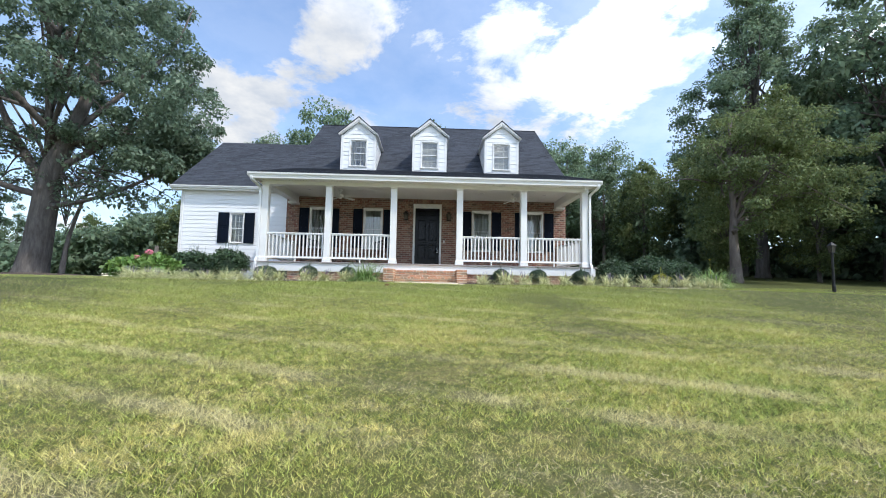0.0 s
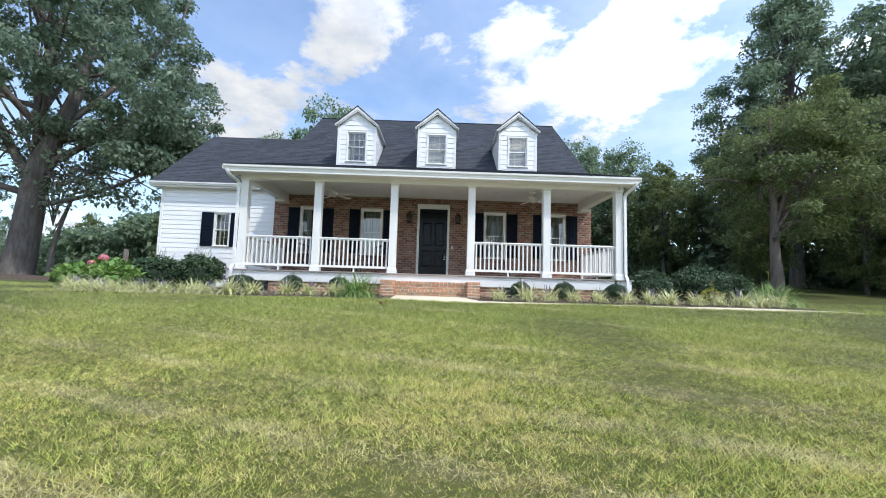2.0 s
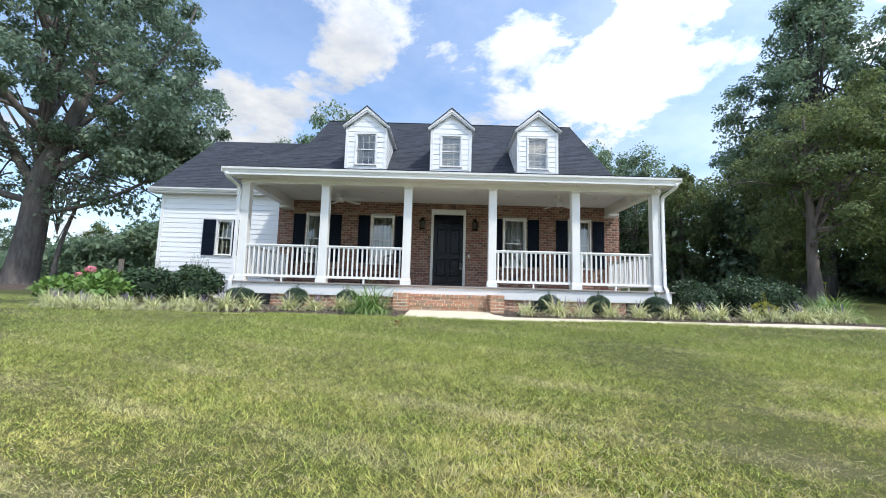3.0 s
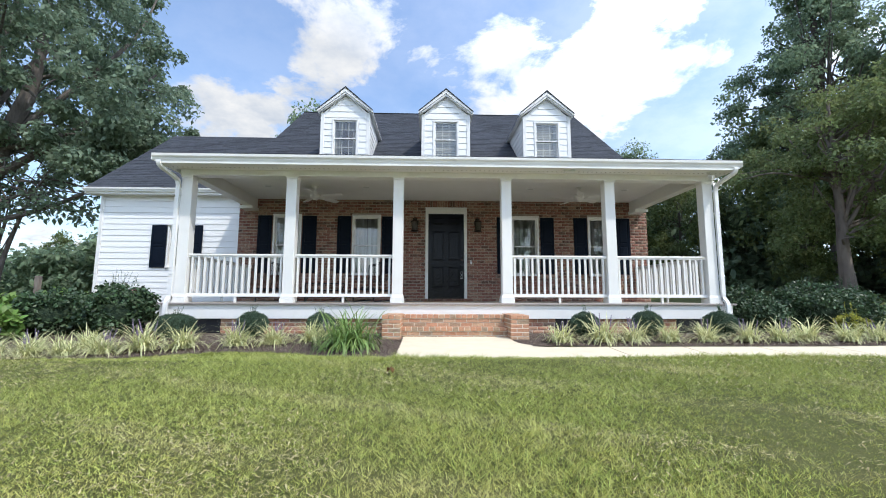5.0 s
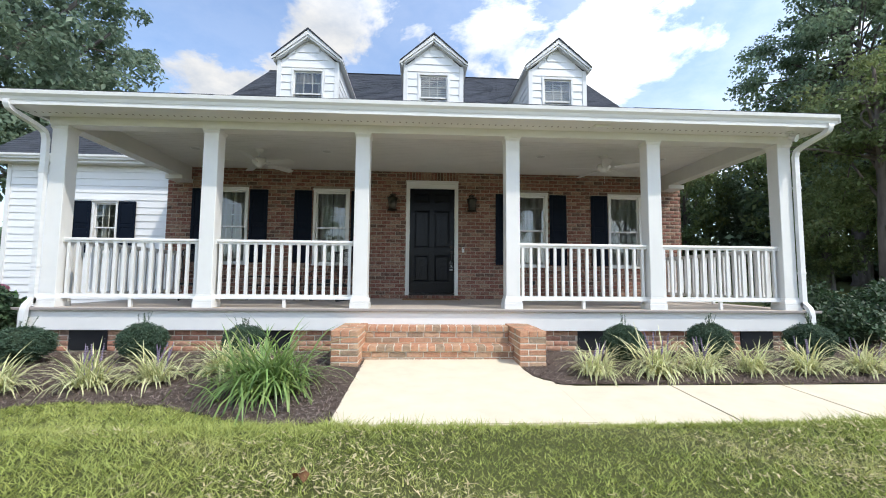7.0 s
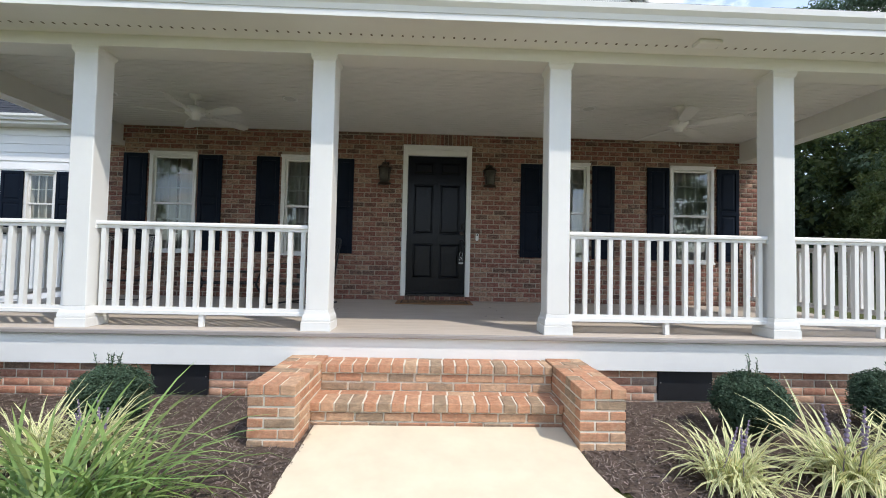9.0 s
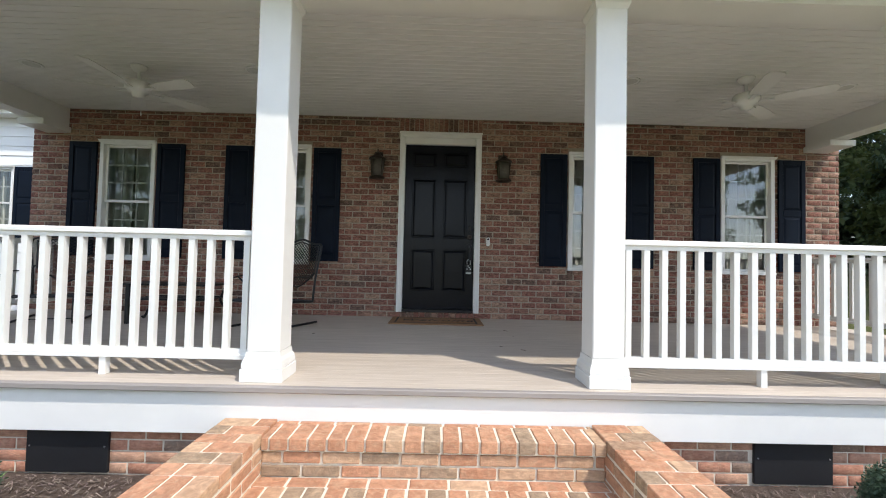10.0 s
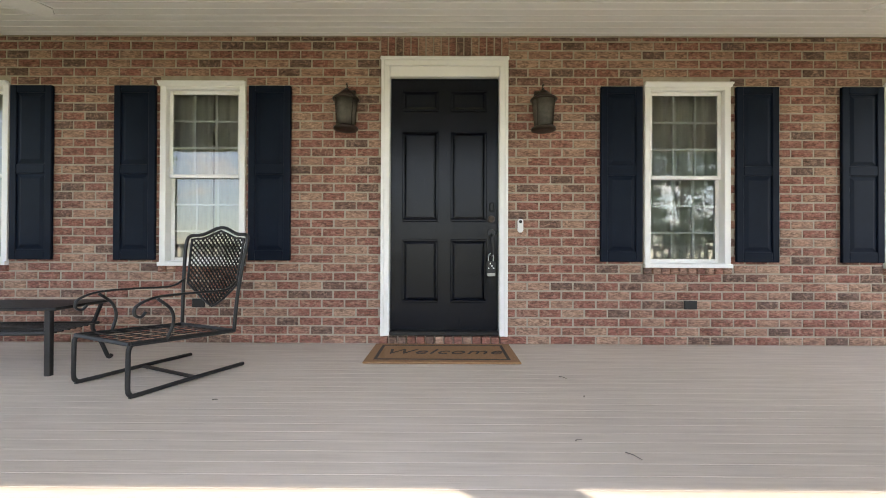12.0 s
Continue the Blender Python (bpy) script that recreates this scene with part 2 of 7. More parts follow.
def grass_material(name, joined, tone):
    """Mown grass: green with paler and straw-dry patches of several sizes."""
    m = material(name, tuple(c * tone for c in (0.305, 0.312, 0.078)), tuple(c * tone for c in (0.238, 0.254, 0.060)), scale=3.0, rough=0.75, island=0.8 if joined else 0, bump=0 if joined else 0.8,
                 bump_scale=70, bump_dist=0.02, trans=0.25 if joined else 0, spec=0.2)
    nt = m.node_tree
    L = nt.links.new
    bsdf = nt.nodes["Principled BSDF"]
    old = bsdf.inputs["Base Color"].links[0].from_socket
    co = nt.nodes.new("ShaderNodeNewGeometry")
    cur = old
    sy = nt.nodes.new("ShaderNodeSeparateXYZ")
    L(co.outputs["Position"], sy.inputs[0])
    lush = nt.nodes.new("ShaderNodeMapRange")
    lush.inputs[1].default_value, lush.inputs[2].default_value, lush.inputs[3].default_value, lush.inputs[4].default_value = 4.0, 9.0, 1.0, 0.3
    L(sy.outputs[1], lush.inputs[0])
    for sc, dist, lo, hi, c, amt in ((0.35, 0.6, 0.44, 0.60, (0.37, 0.37, 0.115), 0.4), (2.2, 1.4, 0.50, 0.62, (0.54, 0.46, 0.18), 0.75),
                                     (9.0, 0.8, 0.50, 0.60, (0.52, 0.46, 0.18), 0.7), (14.0, 0.3, 0.50, 0.62, (0.145, 0.195, 0.042), 0.5), (0.22, 0.0, 0.50, 0.68, (0.14, 0.22, 0.06), 0.35)):
        n = node(nt, "ShaderNodeTexNoise", ins={"Scale": sc, "Detail": 5.0, "Distortion": dist, "Roughness": 0.6})
        mp = nt.nodes.new("ShaderNodeMapping")
        mp.inputs["Rotation"].default_value = (0, 0, 0.35)
        mp.inputs["Scale"].default_value = (0.55, 1.3, 1) if sc == 2.2 else (1, 1, 1)
        mp.inputs["Location"].default_value = (sc * 3.1, sc, 0)
        L(co.outputs["Position"], mp.inputs[0]), L(mp.outputs[0], n.inputs["Vector"])
        mr = nt.nodes.new("ShaderNodeMapRange")
        mr.inputs[1].default_value, mr.inputs[2].default_value, mr.inputs[4].default_value = lo, hi, amt
        L(n.outputs[0], mr.inputs[0])
        mx = nt.nodes.new("ShaderNodeMix")
        mx.data_type = "RGBA"
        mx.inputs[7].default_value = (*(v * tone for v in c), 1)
        fade = node(nt, "ShaderNodeMath", op="MULTIPLY")
        L(mr.outputs[0], fade.inputs[0]), L(lush.outputs[0], fade.inputs[1])
        L(fade.outputs[0], mx.inputs[0]), L(cur, mx.inputs[6])
        cur = mx.outputs[2]
    # greener towards the walk
    rich = nt.nodes.new("ShaderNodeMapRange")
    rich.inputs[1].default_value, rich.inputs[2].default_value, rich.inputs[3].default_value, rich.inputs[4].default_value = 6.0, 9.5, 0.0, 0.7
    L(sy.outputs[1], rich.inputs[0])
    mx = nt.nodes.new("ShaderNodeMix")
    mx.data_type = "RGBA"
    mx.inputs[7].default_value = (0.205 * tone, 0.240 * tone, 0.072 * tone, 1)
    L(rich.outputs[0], mx.inputs[0]), L(cur, mx.inputs[6])
    cur = mx.outputs[2]
    # pale wheel tracks of the mower, broken up
    a = node(nt, "ShaderNodeMath", op="MULTIPLY_ADD", ins={1: 0.31})
    wob = node(nt, "ShaderNodeTexNoise", ins={"Scale": 1.6, "Detail": 6.0, "Roughness": 0.75})
    L(co.outputs["Position"], wob.inputs["Vector"])
    b = node(nt, "ShaderNodeMath", op="MULTIPLY_ADD", ins={1: 0.26, 2: -4.19})
    c2 = node(nt, "ShaderNodeMath", op="ADD")
    pp = node(nt, "ShaderNodeMath", op="PINGPONG", ins={1: 0.47})
    L(sy.outputs[0], a.inputs[0]), L(sy.outputs[1], a.inputs[2]), L(wob.outputs[0], b.inputs[0])
    L(a.outputs[0], c2.inputs[0]), L(b.outputs[0], c2.inputs[1]), L(c2.outputs[0], pp.inputs[0])
    mr = nt.nodes.new("ShaderNodeMapRange")
    mr.inputs[1].default_value, mr.inputs[2].default_value, mr.inputs[3].default_value, mr.inputs[4].default_value = 0.05, 0.17, 0.95, 0.0
    L(pp.outputs[0], mr.inputs[0])
    gap = node(nt, "ShaderNodeTexNoise", ins={"Scale": 0.7, "Detail": 4.0, "Roughness": 0.7})
    L(co.outputs["Position"], gap.inputs["Vector"])
    mg = nt.nodes.new("ShaderNodeMapRange")
    mg.inputs[1].default_value, mg.inputs[2].default_value, mg.inputs[3].default_value = 0.42, 0.58, 0.12
    L(gap.outputs[0], mg.inputs[0])
    f1, f2 = node(nt, "ShaderNodeMath", op="MULTIPLY"), node(nt, "ShaderNodeMath", op="MULTIPLY")
    L(mr.outputs[0], f1.inputs[0]), L(mg.outputs[0], f1.inputs[1]), L(f1.outputs[0], f2.inputs[0]), L(lush.outputs[0], f2.inputs[1])
    mx = nt.nodes.new("ShaderNodeMix")
    mx.data_type = "RGBA"
    mx.inputs[7].default_value = (0.47 * tone, 0.42 * tone, 0.21 * tone, 1)
    L(f2.outputs[0], mx.inputs[0]), L(cur, mx.inputs[6])
    cur = mx.outputs[2]
    L(cur, bsdf.inputs["Base Color"])
    for n in nt.nodes:
        if n.type == "BSDF_TRANSLUCENT":
            L(cur, n.inputs[0])
    return m


WHITE = material("white_paint", (0.743, 0.736, 0.709), (0.706, 0.699, 0.673), scale=3, rough=0.42, bump=0.05, bump_scale=60)
SIDING = material("white_siding", (0.780, 0.782, 0.772), (0.740, 0.742, 0.733), scale=2.5, rough=0.5, bump=0.10, bump_scale=50, stretch=(0.3, 1, 3), rand=0.02)
CEIL = material("ceiling_paint", (0.74, 0.73, 0.71), (0.70, 0.69, 0.67), scale=2, rough=0.5)
DECK = material("deck_board", (0.545, 0.475, 0.405), (0.45, 0.385, 0.32), scale=30, rough=0.62, bump=0.3, bump_scale=60, stretch=(0.08, 1, 1), rand=0.03, big=0.05)
DECKEDGE = material("deck_edge", (0.30, 0.27, 0.25), scale=9, rough=0.6, stretch=(0.15, 1, 1))
NAVY = material("navy_paint", (0.0045, 0.0085, 0.0175), (0.0035, 0.0065, 0.0135), scale=5, spec=0.08, rough=0.45, bump=0.06, bump_scale=90)
DOORP = material("door_paint", (0.0032, 0.0045, 0.0085), (0.0024, 0.0034, 0.0065), scale=6, spec=0.2, rough=0.24, bump=0.22, bump_scale=30, stretch=(9, 9, 0.7))
IRON = material("black_iron", (0.018, 0.019, 0.021), (0.028, 0.028, 0.028), scale=30, rough=0.5, metal=0.4, bump=0.1, bump_scale=150)
BLACK = material("black_metal", (0.012, 0.012, 0.013), scale=20, rough=0.4, metal=0.3)
BRONZE = material("oil_bronze", (0.035, 0.027, 0.022), (0.05, 0.036, 0.027), scale=18, rough=0.45, metal=0.7)
CHROME = material("chrome", (0.38, 0.38, 0.39), scale=10, rough=0.3, metal=1.0)
SHINGLE = material("roof_shingle", (0.034, 0.038, 0.046), (0.050, 0.055, 0.066), scale=6, rough=0.9, bump=0.7, bump_scale=90, island=0.20, spec=0.25, big=0.1)
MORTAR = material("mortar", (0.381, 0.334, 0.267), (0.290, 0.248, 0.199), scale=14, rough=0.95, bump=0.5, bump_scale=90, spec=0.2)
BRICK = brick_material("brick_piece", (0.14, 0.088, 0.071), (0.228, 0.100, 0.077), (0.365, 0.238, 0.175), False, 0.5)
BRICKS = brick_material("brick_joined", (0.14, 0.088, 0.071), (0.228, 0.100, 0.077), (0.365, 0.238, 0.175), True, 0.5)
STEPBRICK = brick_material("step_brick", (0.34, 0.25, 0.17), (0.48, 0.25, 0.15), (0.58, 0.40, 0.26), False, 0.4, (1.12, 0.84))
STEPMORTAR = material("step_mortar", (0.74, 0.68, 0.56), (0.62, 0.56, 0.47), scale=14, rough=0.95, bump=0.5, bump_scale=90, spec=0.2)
CONCRETE = material("concrete", (0.70, 0.61, 0.455), (0.63, 0.545, 0.405), scale=5, rough=0.85, bump=0.35, bump_scale=160, big=0.05, spec=0.25)
MULCH = material("mulch", (0.14, 0.105, 0.085), (0.08, 0.06, 0.05), scale=30, rough=0.95, bump=1.0, bump_scale=60, bump_dist=0.02, spec=0.15)
CHIP = material("mulch_chip", (0.25, 0.20, 0.17), (0.13, 0.10, 0.085), scale=20, rough=0.9, island=0.5, spec=0.2)
# ground repeats the grass colours much darker, as painted shade between the blades
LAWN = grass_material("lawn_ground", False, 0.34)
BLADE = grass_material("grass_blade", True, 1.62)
BARK = material("bark", (0.17, 0.15, 0.135), (0.08, 0.07, 0.062), scale=5, rough=0.95, bump=1.0, bump_scale=9, bump_dist=0.05, stretch=(1, 1, 0.25), spec=0.15)
PALEBARK = material("pale_bark", (0.22, 0.185, 0.16), (0.11, 0.09, 0.08), scale=4, rough=0.95, bump=0.8, bump_scale=9, bump_dist=0.04, stretch=(1, 1, 0.25), spec=0.15)
LEAF_OAK = material("oak_leaf", (0.204, 0.269, 0.178), (0.148, 0.208, 0.139), scale=0.6, rough=0.5, island=0.35, trans=0.5, spec=0.35)
LEAF_MID = material("maple_leaf", (0.207, 0.248, 0.095), (0.140, 0.187, 0.083), scale=0.35, rough=0.55, island=0.35, trans=0.5, spec=0.3)
LEAF_DARK = material("wood_leaf", (0.236, 0.310, 0.185), (0.170, 0.244, 0.156), scale=0.3, rough=0.55, island=0.35, trans=0.5, spec=0.3)
LEAF_FAR = material("far_leaf", (0.14, 0.19, 0.1), (0.1, 0.145, 0.085), scale=0.25, rough=0.7, island=0.3, trans=0.35, spec=0.2)
BOXLEAF = material("boxwood_leaf", (0.077, 0.125, 0.077), (0.055, 0.095, 0.060), scale=6, rough=0.6, island=0.3, trans=0.2, spec=0.25)
SHRUBLEAF = material("shrub_leaf", (0.064, 0.110, 0.048), (0.044, 0.078, 0.037), scale=4, rough=0.45, island=0.4, trans=0.18, spec=0.4)
HYDLEAF = material("hydrangea_leaf", (0.17, 0.28, 0.06), (0.11, 0.20, 0.045), scale=4, rough=0.55, island=0.3, trans=0.25)
PINK = material("pink_petal", (0.62, 0.16, 0.22), (0.70, 0.26, 0.30), scale=20, rough=0.6, island=0.25, trans=0.2)
LIRIOPE = variegated_material("variegated_strap", (0.75, 0.73, 0.41), (0.21, 0.30, 0.09))
STRAP = material("strap_leaf", (0.27, 0.38, 0.12), (0.17, 0.27, 0.075), scale=5, rough=0.42, island=0.4, trans=0.35)
PURPLE = material("purple_floret", (0.23, 0.18, 0.28), (0.17, 0.14, 0.20), scale=40, rough=0.7)
YELLOWLEAF = material("gold_leaf", (0.38, 0.36, 0.05), (0.26, 0.28, 0.04), scale=6, rough=0.6, island=0.3, trans=0.2)
GLASS = glass_material()
SEEDED = material("lantern_glass", (0.200, 0.185, 0.155), (0.140, 0.130, 0.110), scale=25, rough=0.12, trans=0.6)
CURTAIN = material("curtain_cloth", (0.74, 0.73, 0.66), (0.66, 0.65, 0.59), scale=12, rough=0.9, trans=0.2, stretch=(6, 6, 0.5))
BLIND = material("window_blind", (0.62, 0.62, 0.60), scale=6, rough=0.7)
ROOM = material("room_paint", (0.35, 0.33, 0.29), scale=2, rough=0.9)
MATFIBRE = material("coir_mat", (0.305, 0.167, 0.081), (0.232, 0.124, 0.057), scale=60, rough=0.95, bump=0.8, bump_scale=300)
MATDARK = material("mat_print", (0.05, 0.035, 0.028), scale=60, rough=0.95)
WOOD = material("grey_wood", (0.20, 0.17, 0.14), (0.13, 0.11, 0.095), scale=8, rough=0.9, stretch=(3, 3, 0.5), bump=0.5)
PLASTIC = material("white_plastic", (0.78, 0.78, 0.77), scale=4, rough=0.35)
ALUM = material("black_panel", (0.010, 0.011, 0.014), scale=6, rough=0.55)
STRAW = material("dead_leaf", (0.32, 0.17, 0.08), (0.24, 0.11, 0.05), scale=15, rough=0.8)


# ---- building helpers ----
def box(bm, x0, x1, y0, y1, z0, z1, bevel=0.0):
    vs = [bm.verts.new((x, y, z)) for z in (z0, z1) for x, y in ((x0, y0), (x1, y0), (x1, y1), (x0, y1))]
    fs = [bm.faces.new([vs[i] for i in f]) for f in ((0, 3, 2, 1), (4, 5, 6, 7), (0, 1, 5, 4), (1, 2, 6, 5), (2, 3, 7, 6), (3, 0, 4, 7))]
    if bevel:
        bmesh.ops.bevel(bm, geom=list({e for f in fs for e in f.edges}), offset=bevel, segments=1, affect="EDGES", profile=0.5)
    return vs


def prism(bm, pts, axis, a, b):
    """A polygon in the plane across the axis, swept from a to b."""
    def at(p, v):
        return (v, p[0], p[1]) if axis == "x" else (p[0], v, p[1]) if axis == "y" else (p[0], p[1], v)
    A = [bm.verts.new(at(p, a)) for p in pts]
    B = [bm.verts.new(at(p, b)) for p in pts]
    bm.faces.new(A), bm.faces.new(B[::-1])
    for i in range(len(pts)):
        j = (i + 1) % len(pts)
        bm.faces.new((A[i], B[i], B[j], A[j]))


def tube(bm, pts, rad, seg=8, flat=1.0, cap=True):
    """A round bar along points; rad: one radius or one for each point."""
    pts = [Vector(p) for p in pts]
    rads = rad if isinstance(rad, (list, tuple)) else [rad] * len(pts)
    rings, up = [], None
    for i, p in enumerate(pts):
        d = (pts[min(i + 1, len(pts) - 1)] - pts[max(i - 1, 0)]).normalized()
        if up is None:
            up = Vector((0, 0, 1)) if abs(d.z) < 0.9 else Vector((0, 1, 0))
        side = d.cross(up).normalized()
        up = side.cross(d).normalized()
        rings.append([bm.verts.new(p + rads[i] * (side * math.cos(k * math.tau / seg) + up * flat * math.sin(k * math.tau / seg))) for k in range(seg)])
    for a, b in zip(rings, rings[1:]):
        for k in range(seg):
            bm.faces.new((a[k], a[(k + 1) % seg], b[(k + 1) % seg], b[k]))
    if cap:
        bm.faces.new(rings[0][::-1]), bm.faces.new(rings[-1])


def lathe(bm, profile, cx=0, cy=0, seg=16):
    rings = []
    for r, z in profile:
        rings.append([bm.verts.new((cx + r * math.cos(k * math.tau / seg), cy + r * math.sin(k * math.tau / seg), z)) for k in range(seg)])
    for a, b in zip(rings, rings[1:]):
        for k in range(seg):
            bm.faces.new((a[k], a[(k + 1) % seg], b[(k + 1) % seg], b[k]))
    if profile[0][0] > 1e-5:
        bm.faces.new(rings[0][::-1])
    if profile[-1][0] > 1e-5:
        bm.faces.new(rings[-1])


def smooth_path(pts, n=6):
    """Catmull-Rom through the points."""
    P = [Vector(p) for p in pts]
    P = [2 * P[0] - P[1]] + P + [2 * P[-1] - P[-2]]
    out = []
    for i in range(1, len(P) - 2):
        a, b, c, d = P[i - 1:i + 3]
        for k in range(n):
            t = k / n
            out.append(0.5 * ((2 * b) + (c - a) * t + (2 * a - 5 * b + 4 * c - d) * t * t + (3 * b - a - 3 * c + d) * t ** 3))
    return out + [P[-2]]


def part(name, bm, mat, parent=None, label="", smooth=False):
    """Links a bmesh as one mesh object, under a thing or a part if one is given."""
    me = bpy.data.meshes.new(name)
    bmesh.ops.recalc_face_normals(bm, faces=bm.faces)
    bm.to_mesh(me)
    bm.free()
    return link(name, me, mat, parent, label, smooth)


def link(name, me, mat, parent=None, label="", smooth=False):
    if mat and not me.materials:
        me.materials.append(mat)
    if smooth:
        me.polygons.foreach_set("use_smooth", [True] * len(me.polygons))
    ob = new(name, me)
    if parent:
        ob.parent = parent
    if label:
        ob["label"] = label
    return ob


def boxpart(name, dims, mat, parent=None, label="", bevel=0.0):
    bm = bmesh.new()
    box(bm, *dims, bevel)
    return part(name, bm, mat, parent, label)


def empty(name, x, y, z, label, category, group="", turn=0.0):
    e = new(name)
    e.empty_display_size = 0.1
    e.matrix_world = pose(x, y, z, 0, 0, turn)
    return tagged(e, label, category, group)


def raw_mesh(name, verts, faces, uvs=None):
    """A mesh from arrays of triangles or quads."""
    me = bpy.data.meshes.new(name)
    verts, faces = np.asarray(verts, dtype=np.float32), np.asarray(faces, dtype=np.int32)
    k = faces.shape[1]
    me.vertices.add(len(verts)), me.loops.add(faces.size), me.polygons.add(len(faces))
    me.vertices.foreach_set("co", verts.ravel())
    me.loops.foreach_set("vertex_index", faces.ravel())
    me.polygons.foreach_set("loop_start", np.arange(0, faces.size, k, dtype=np.int32))
    if uvs is not None:
        me.uv_layers.new(name="UVMap").data.foreach_set("uv", np.asarray(uvs, dtype=np.float32)[faces.ravel()].ravel())
    me.update(calc_edges=True)
    return me


def cells(x0, x1, z0, z1, holes):
    """The rectangles that are left of a wall face around its openings (x0, x1, z0, z1)."""
    xs = sorted({x0, x1, *(min(max(v, x0), x1) for h in holes for v in h[:2])})
    out = []
    for a, b in zip(xs, xs[1:]):
        cuts = sorted((max(h[2], z0), min(h[3], z1)) for h in holes if h[0] < (a + b) / 2 < h[1])
        z = z0
        for c, d in cuts:
            if c > z + 1e-4:
                out.append((a, b, z, c))
            z = max(z, d)
        if z < z1 - 1e-4:
            out.append((a, b, z, z1))
    return out


def spans(x0, x1, z0, z1, holes):
    """The stretches of a course from x0 to x1 that the openings leave."""
    cur = [(x0, x1)]
    for h in holes:
        if h[2] < z1 - 0.004 and h[3] > z0 + 0.004:
            nxt = []
            for a, b in cur:
                if h[1] <= a or h[0] >= b:
                    nxt.append((a, b))
                else:
                    if h[0] > a:
                        nxt.append((a, h[0]))
                    if h[1] < b:
                        nxt.append((h[1], b))
            cur = nxt
    return [s for s in cur if s[1] - s[0] > 0.02]


# ---- ground ----
PROFILE_Y = (-80, -12, 0.6, 1.5, 2.9, 5.0, 6.1, 7.6, 9.6, 10.3, 10.42, 10.56, 11.6, 12.6, 14, 40, 400)
PROFILE_Z = (-4.5, -1.5, 0.02, 0.16, 0.38, 0.64, 0.78, 0.98, 1.285, 1.392, 1.392, 1.352, 1.40, 1.43, 1.43, 1.42, 1.42)


def gz(x, y):
    """Height of the ground."""
    z = np.interp(y, PROFILE_Y, PROFILE_Z)
    s = np.clip((np.asarray(x) - 7) / 7, 0, 1)
    s = s * s * (3 - 2 * s)
    z = z + s * (np.clip(np.asarray(y) - 14, 0, 22) * 0.065 - 0.10 * np.clip((np.asarray(y) - 6) / 6, 0, 1))
    return z


def gzf(x, y):
    return float(gz(x, y))


BED_LEFT = [(-0.84, 13.1), (-0.84, 10.62), (-1.2, 10.58), (-1.6, 10.72), (-2.2, 11.0), (-3.0, 11.12), (-3.8, 10.85), (-4.6, 10.5), (-5.4, 10.33),
            (-6.6, 10.32), (-7.4, 10.7), (-8.0, 11.5), (-8.9, 12.6), (-9.9, 14.5), (-10.9, 18.4), (-5.2, 18.4), (-5.2, 13.1)]
BED_RIGHT = [(0.9, 13.1), (0.9, 11.85), (1.1, 11.52), (7.5, 11.50), (8.6, 11.7), (9.4, 12.3), (9.7, 13.4), (9.2, 15.0), (8.0, 16.2), (5.25, 16.6), (5.25, 13.1)]
WALK = [(-0.86, 12.52), (-0.85, 10.56), (10.65, 10.56), (10.65, 11.48), (1.25, 11.48), (1.05, 11.54), (0.92, 11.72), (0.89, 12.0), (0.89, 12.52)]


def inside(poly, x, y):
    x, y = np.asarray(x, dtype=float), np.asarray(y, dtype=float)
    r = np.zeros(x.shape, dtype=bool)
    for (x0, y0), (x1, y1) in zip(poly, poly[1:] + poly[:1]):
        if y0 != y1:
            c = (y0 > y) != (y1 > y)
            r ^= c & (x < (x1 - x0) * (y - y0) / (y1 - y0) + x0)
    return r


def make_ground():
    fine = np.arange(-14, 18.01, 0.4)
    far = np.array([19, 21, 24, 28, 34, 42, 55, 75, 110, 170, 260, 420])
    xs = np.concatenate([-far[::-1] + 4, fine, far])
    ys = np.concatenate([[-420, -260, -160, -100, -70, -50, -36, -26, -18, -12, -8], np.arange(-6, 10.3, 0.4), [10.3, 10.36, 10.42, 10.49, 10.56], np.arange(10.8, 22.01, 0.4), [24, 27, 31, 36, 44, 55, 75, 110, 170, 260, 420]])
    X, Y = np.meshgrid(xs, ys)
    Z = gz(X, Y)
    lump = np.array([noise.noise((x * 0.6, y * 0.6, 1.0)) for x, y in zip(X.ravel(), Y.ravel())]).reshape(X.shape)
    Z = Z + lump * np.where(Y > 9.5, 0.004, 0.018) - np.where((np.abs(X) < 5) & (Y > 13.2) & (Y < 27), 0.3, 0)
    n = len(xs)
    idx = np.arange(len(xs) * len(ys)).reshape(len(ys), n)
    F = np.stack([idx[:-1, :-1], idx[:-1, 1:], idx[1:, 1:], idx[1:, :-1]], -1).reshape(-1, 4)
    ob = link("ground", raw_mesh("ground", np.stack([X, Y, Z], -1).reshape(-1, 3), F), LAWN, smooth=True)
    tagged(ob, "mown green lawn with dry straw-coloured patches rising to the house", "lawn", kind="structure")


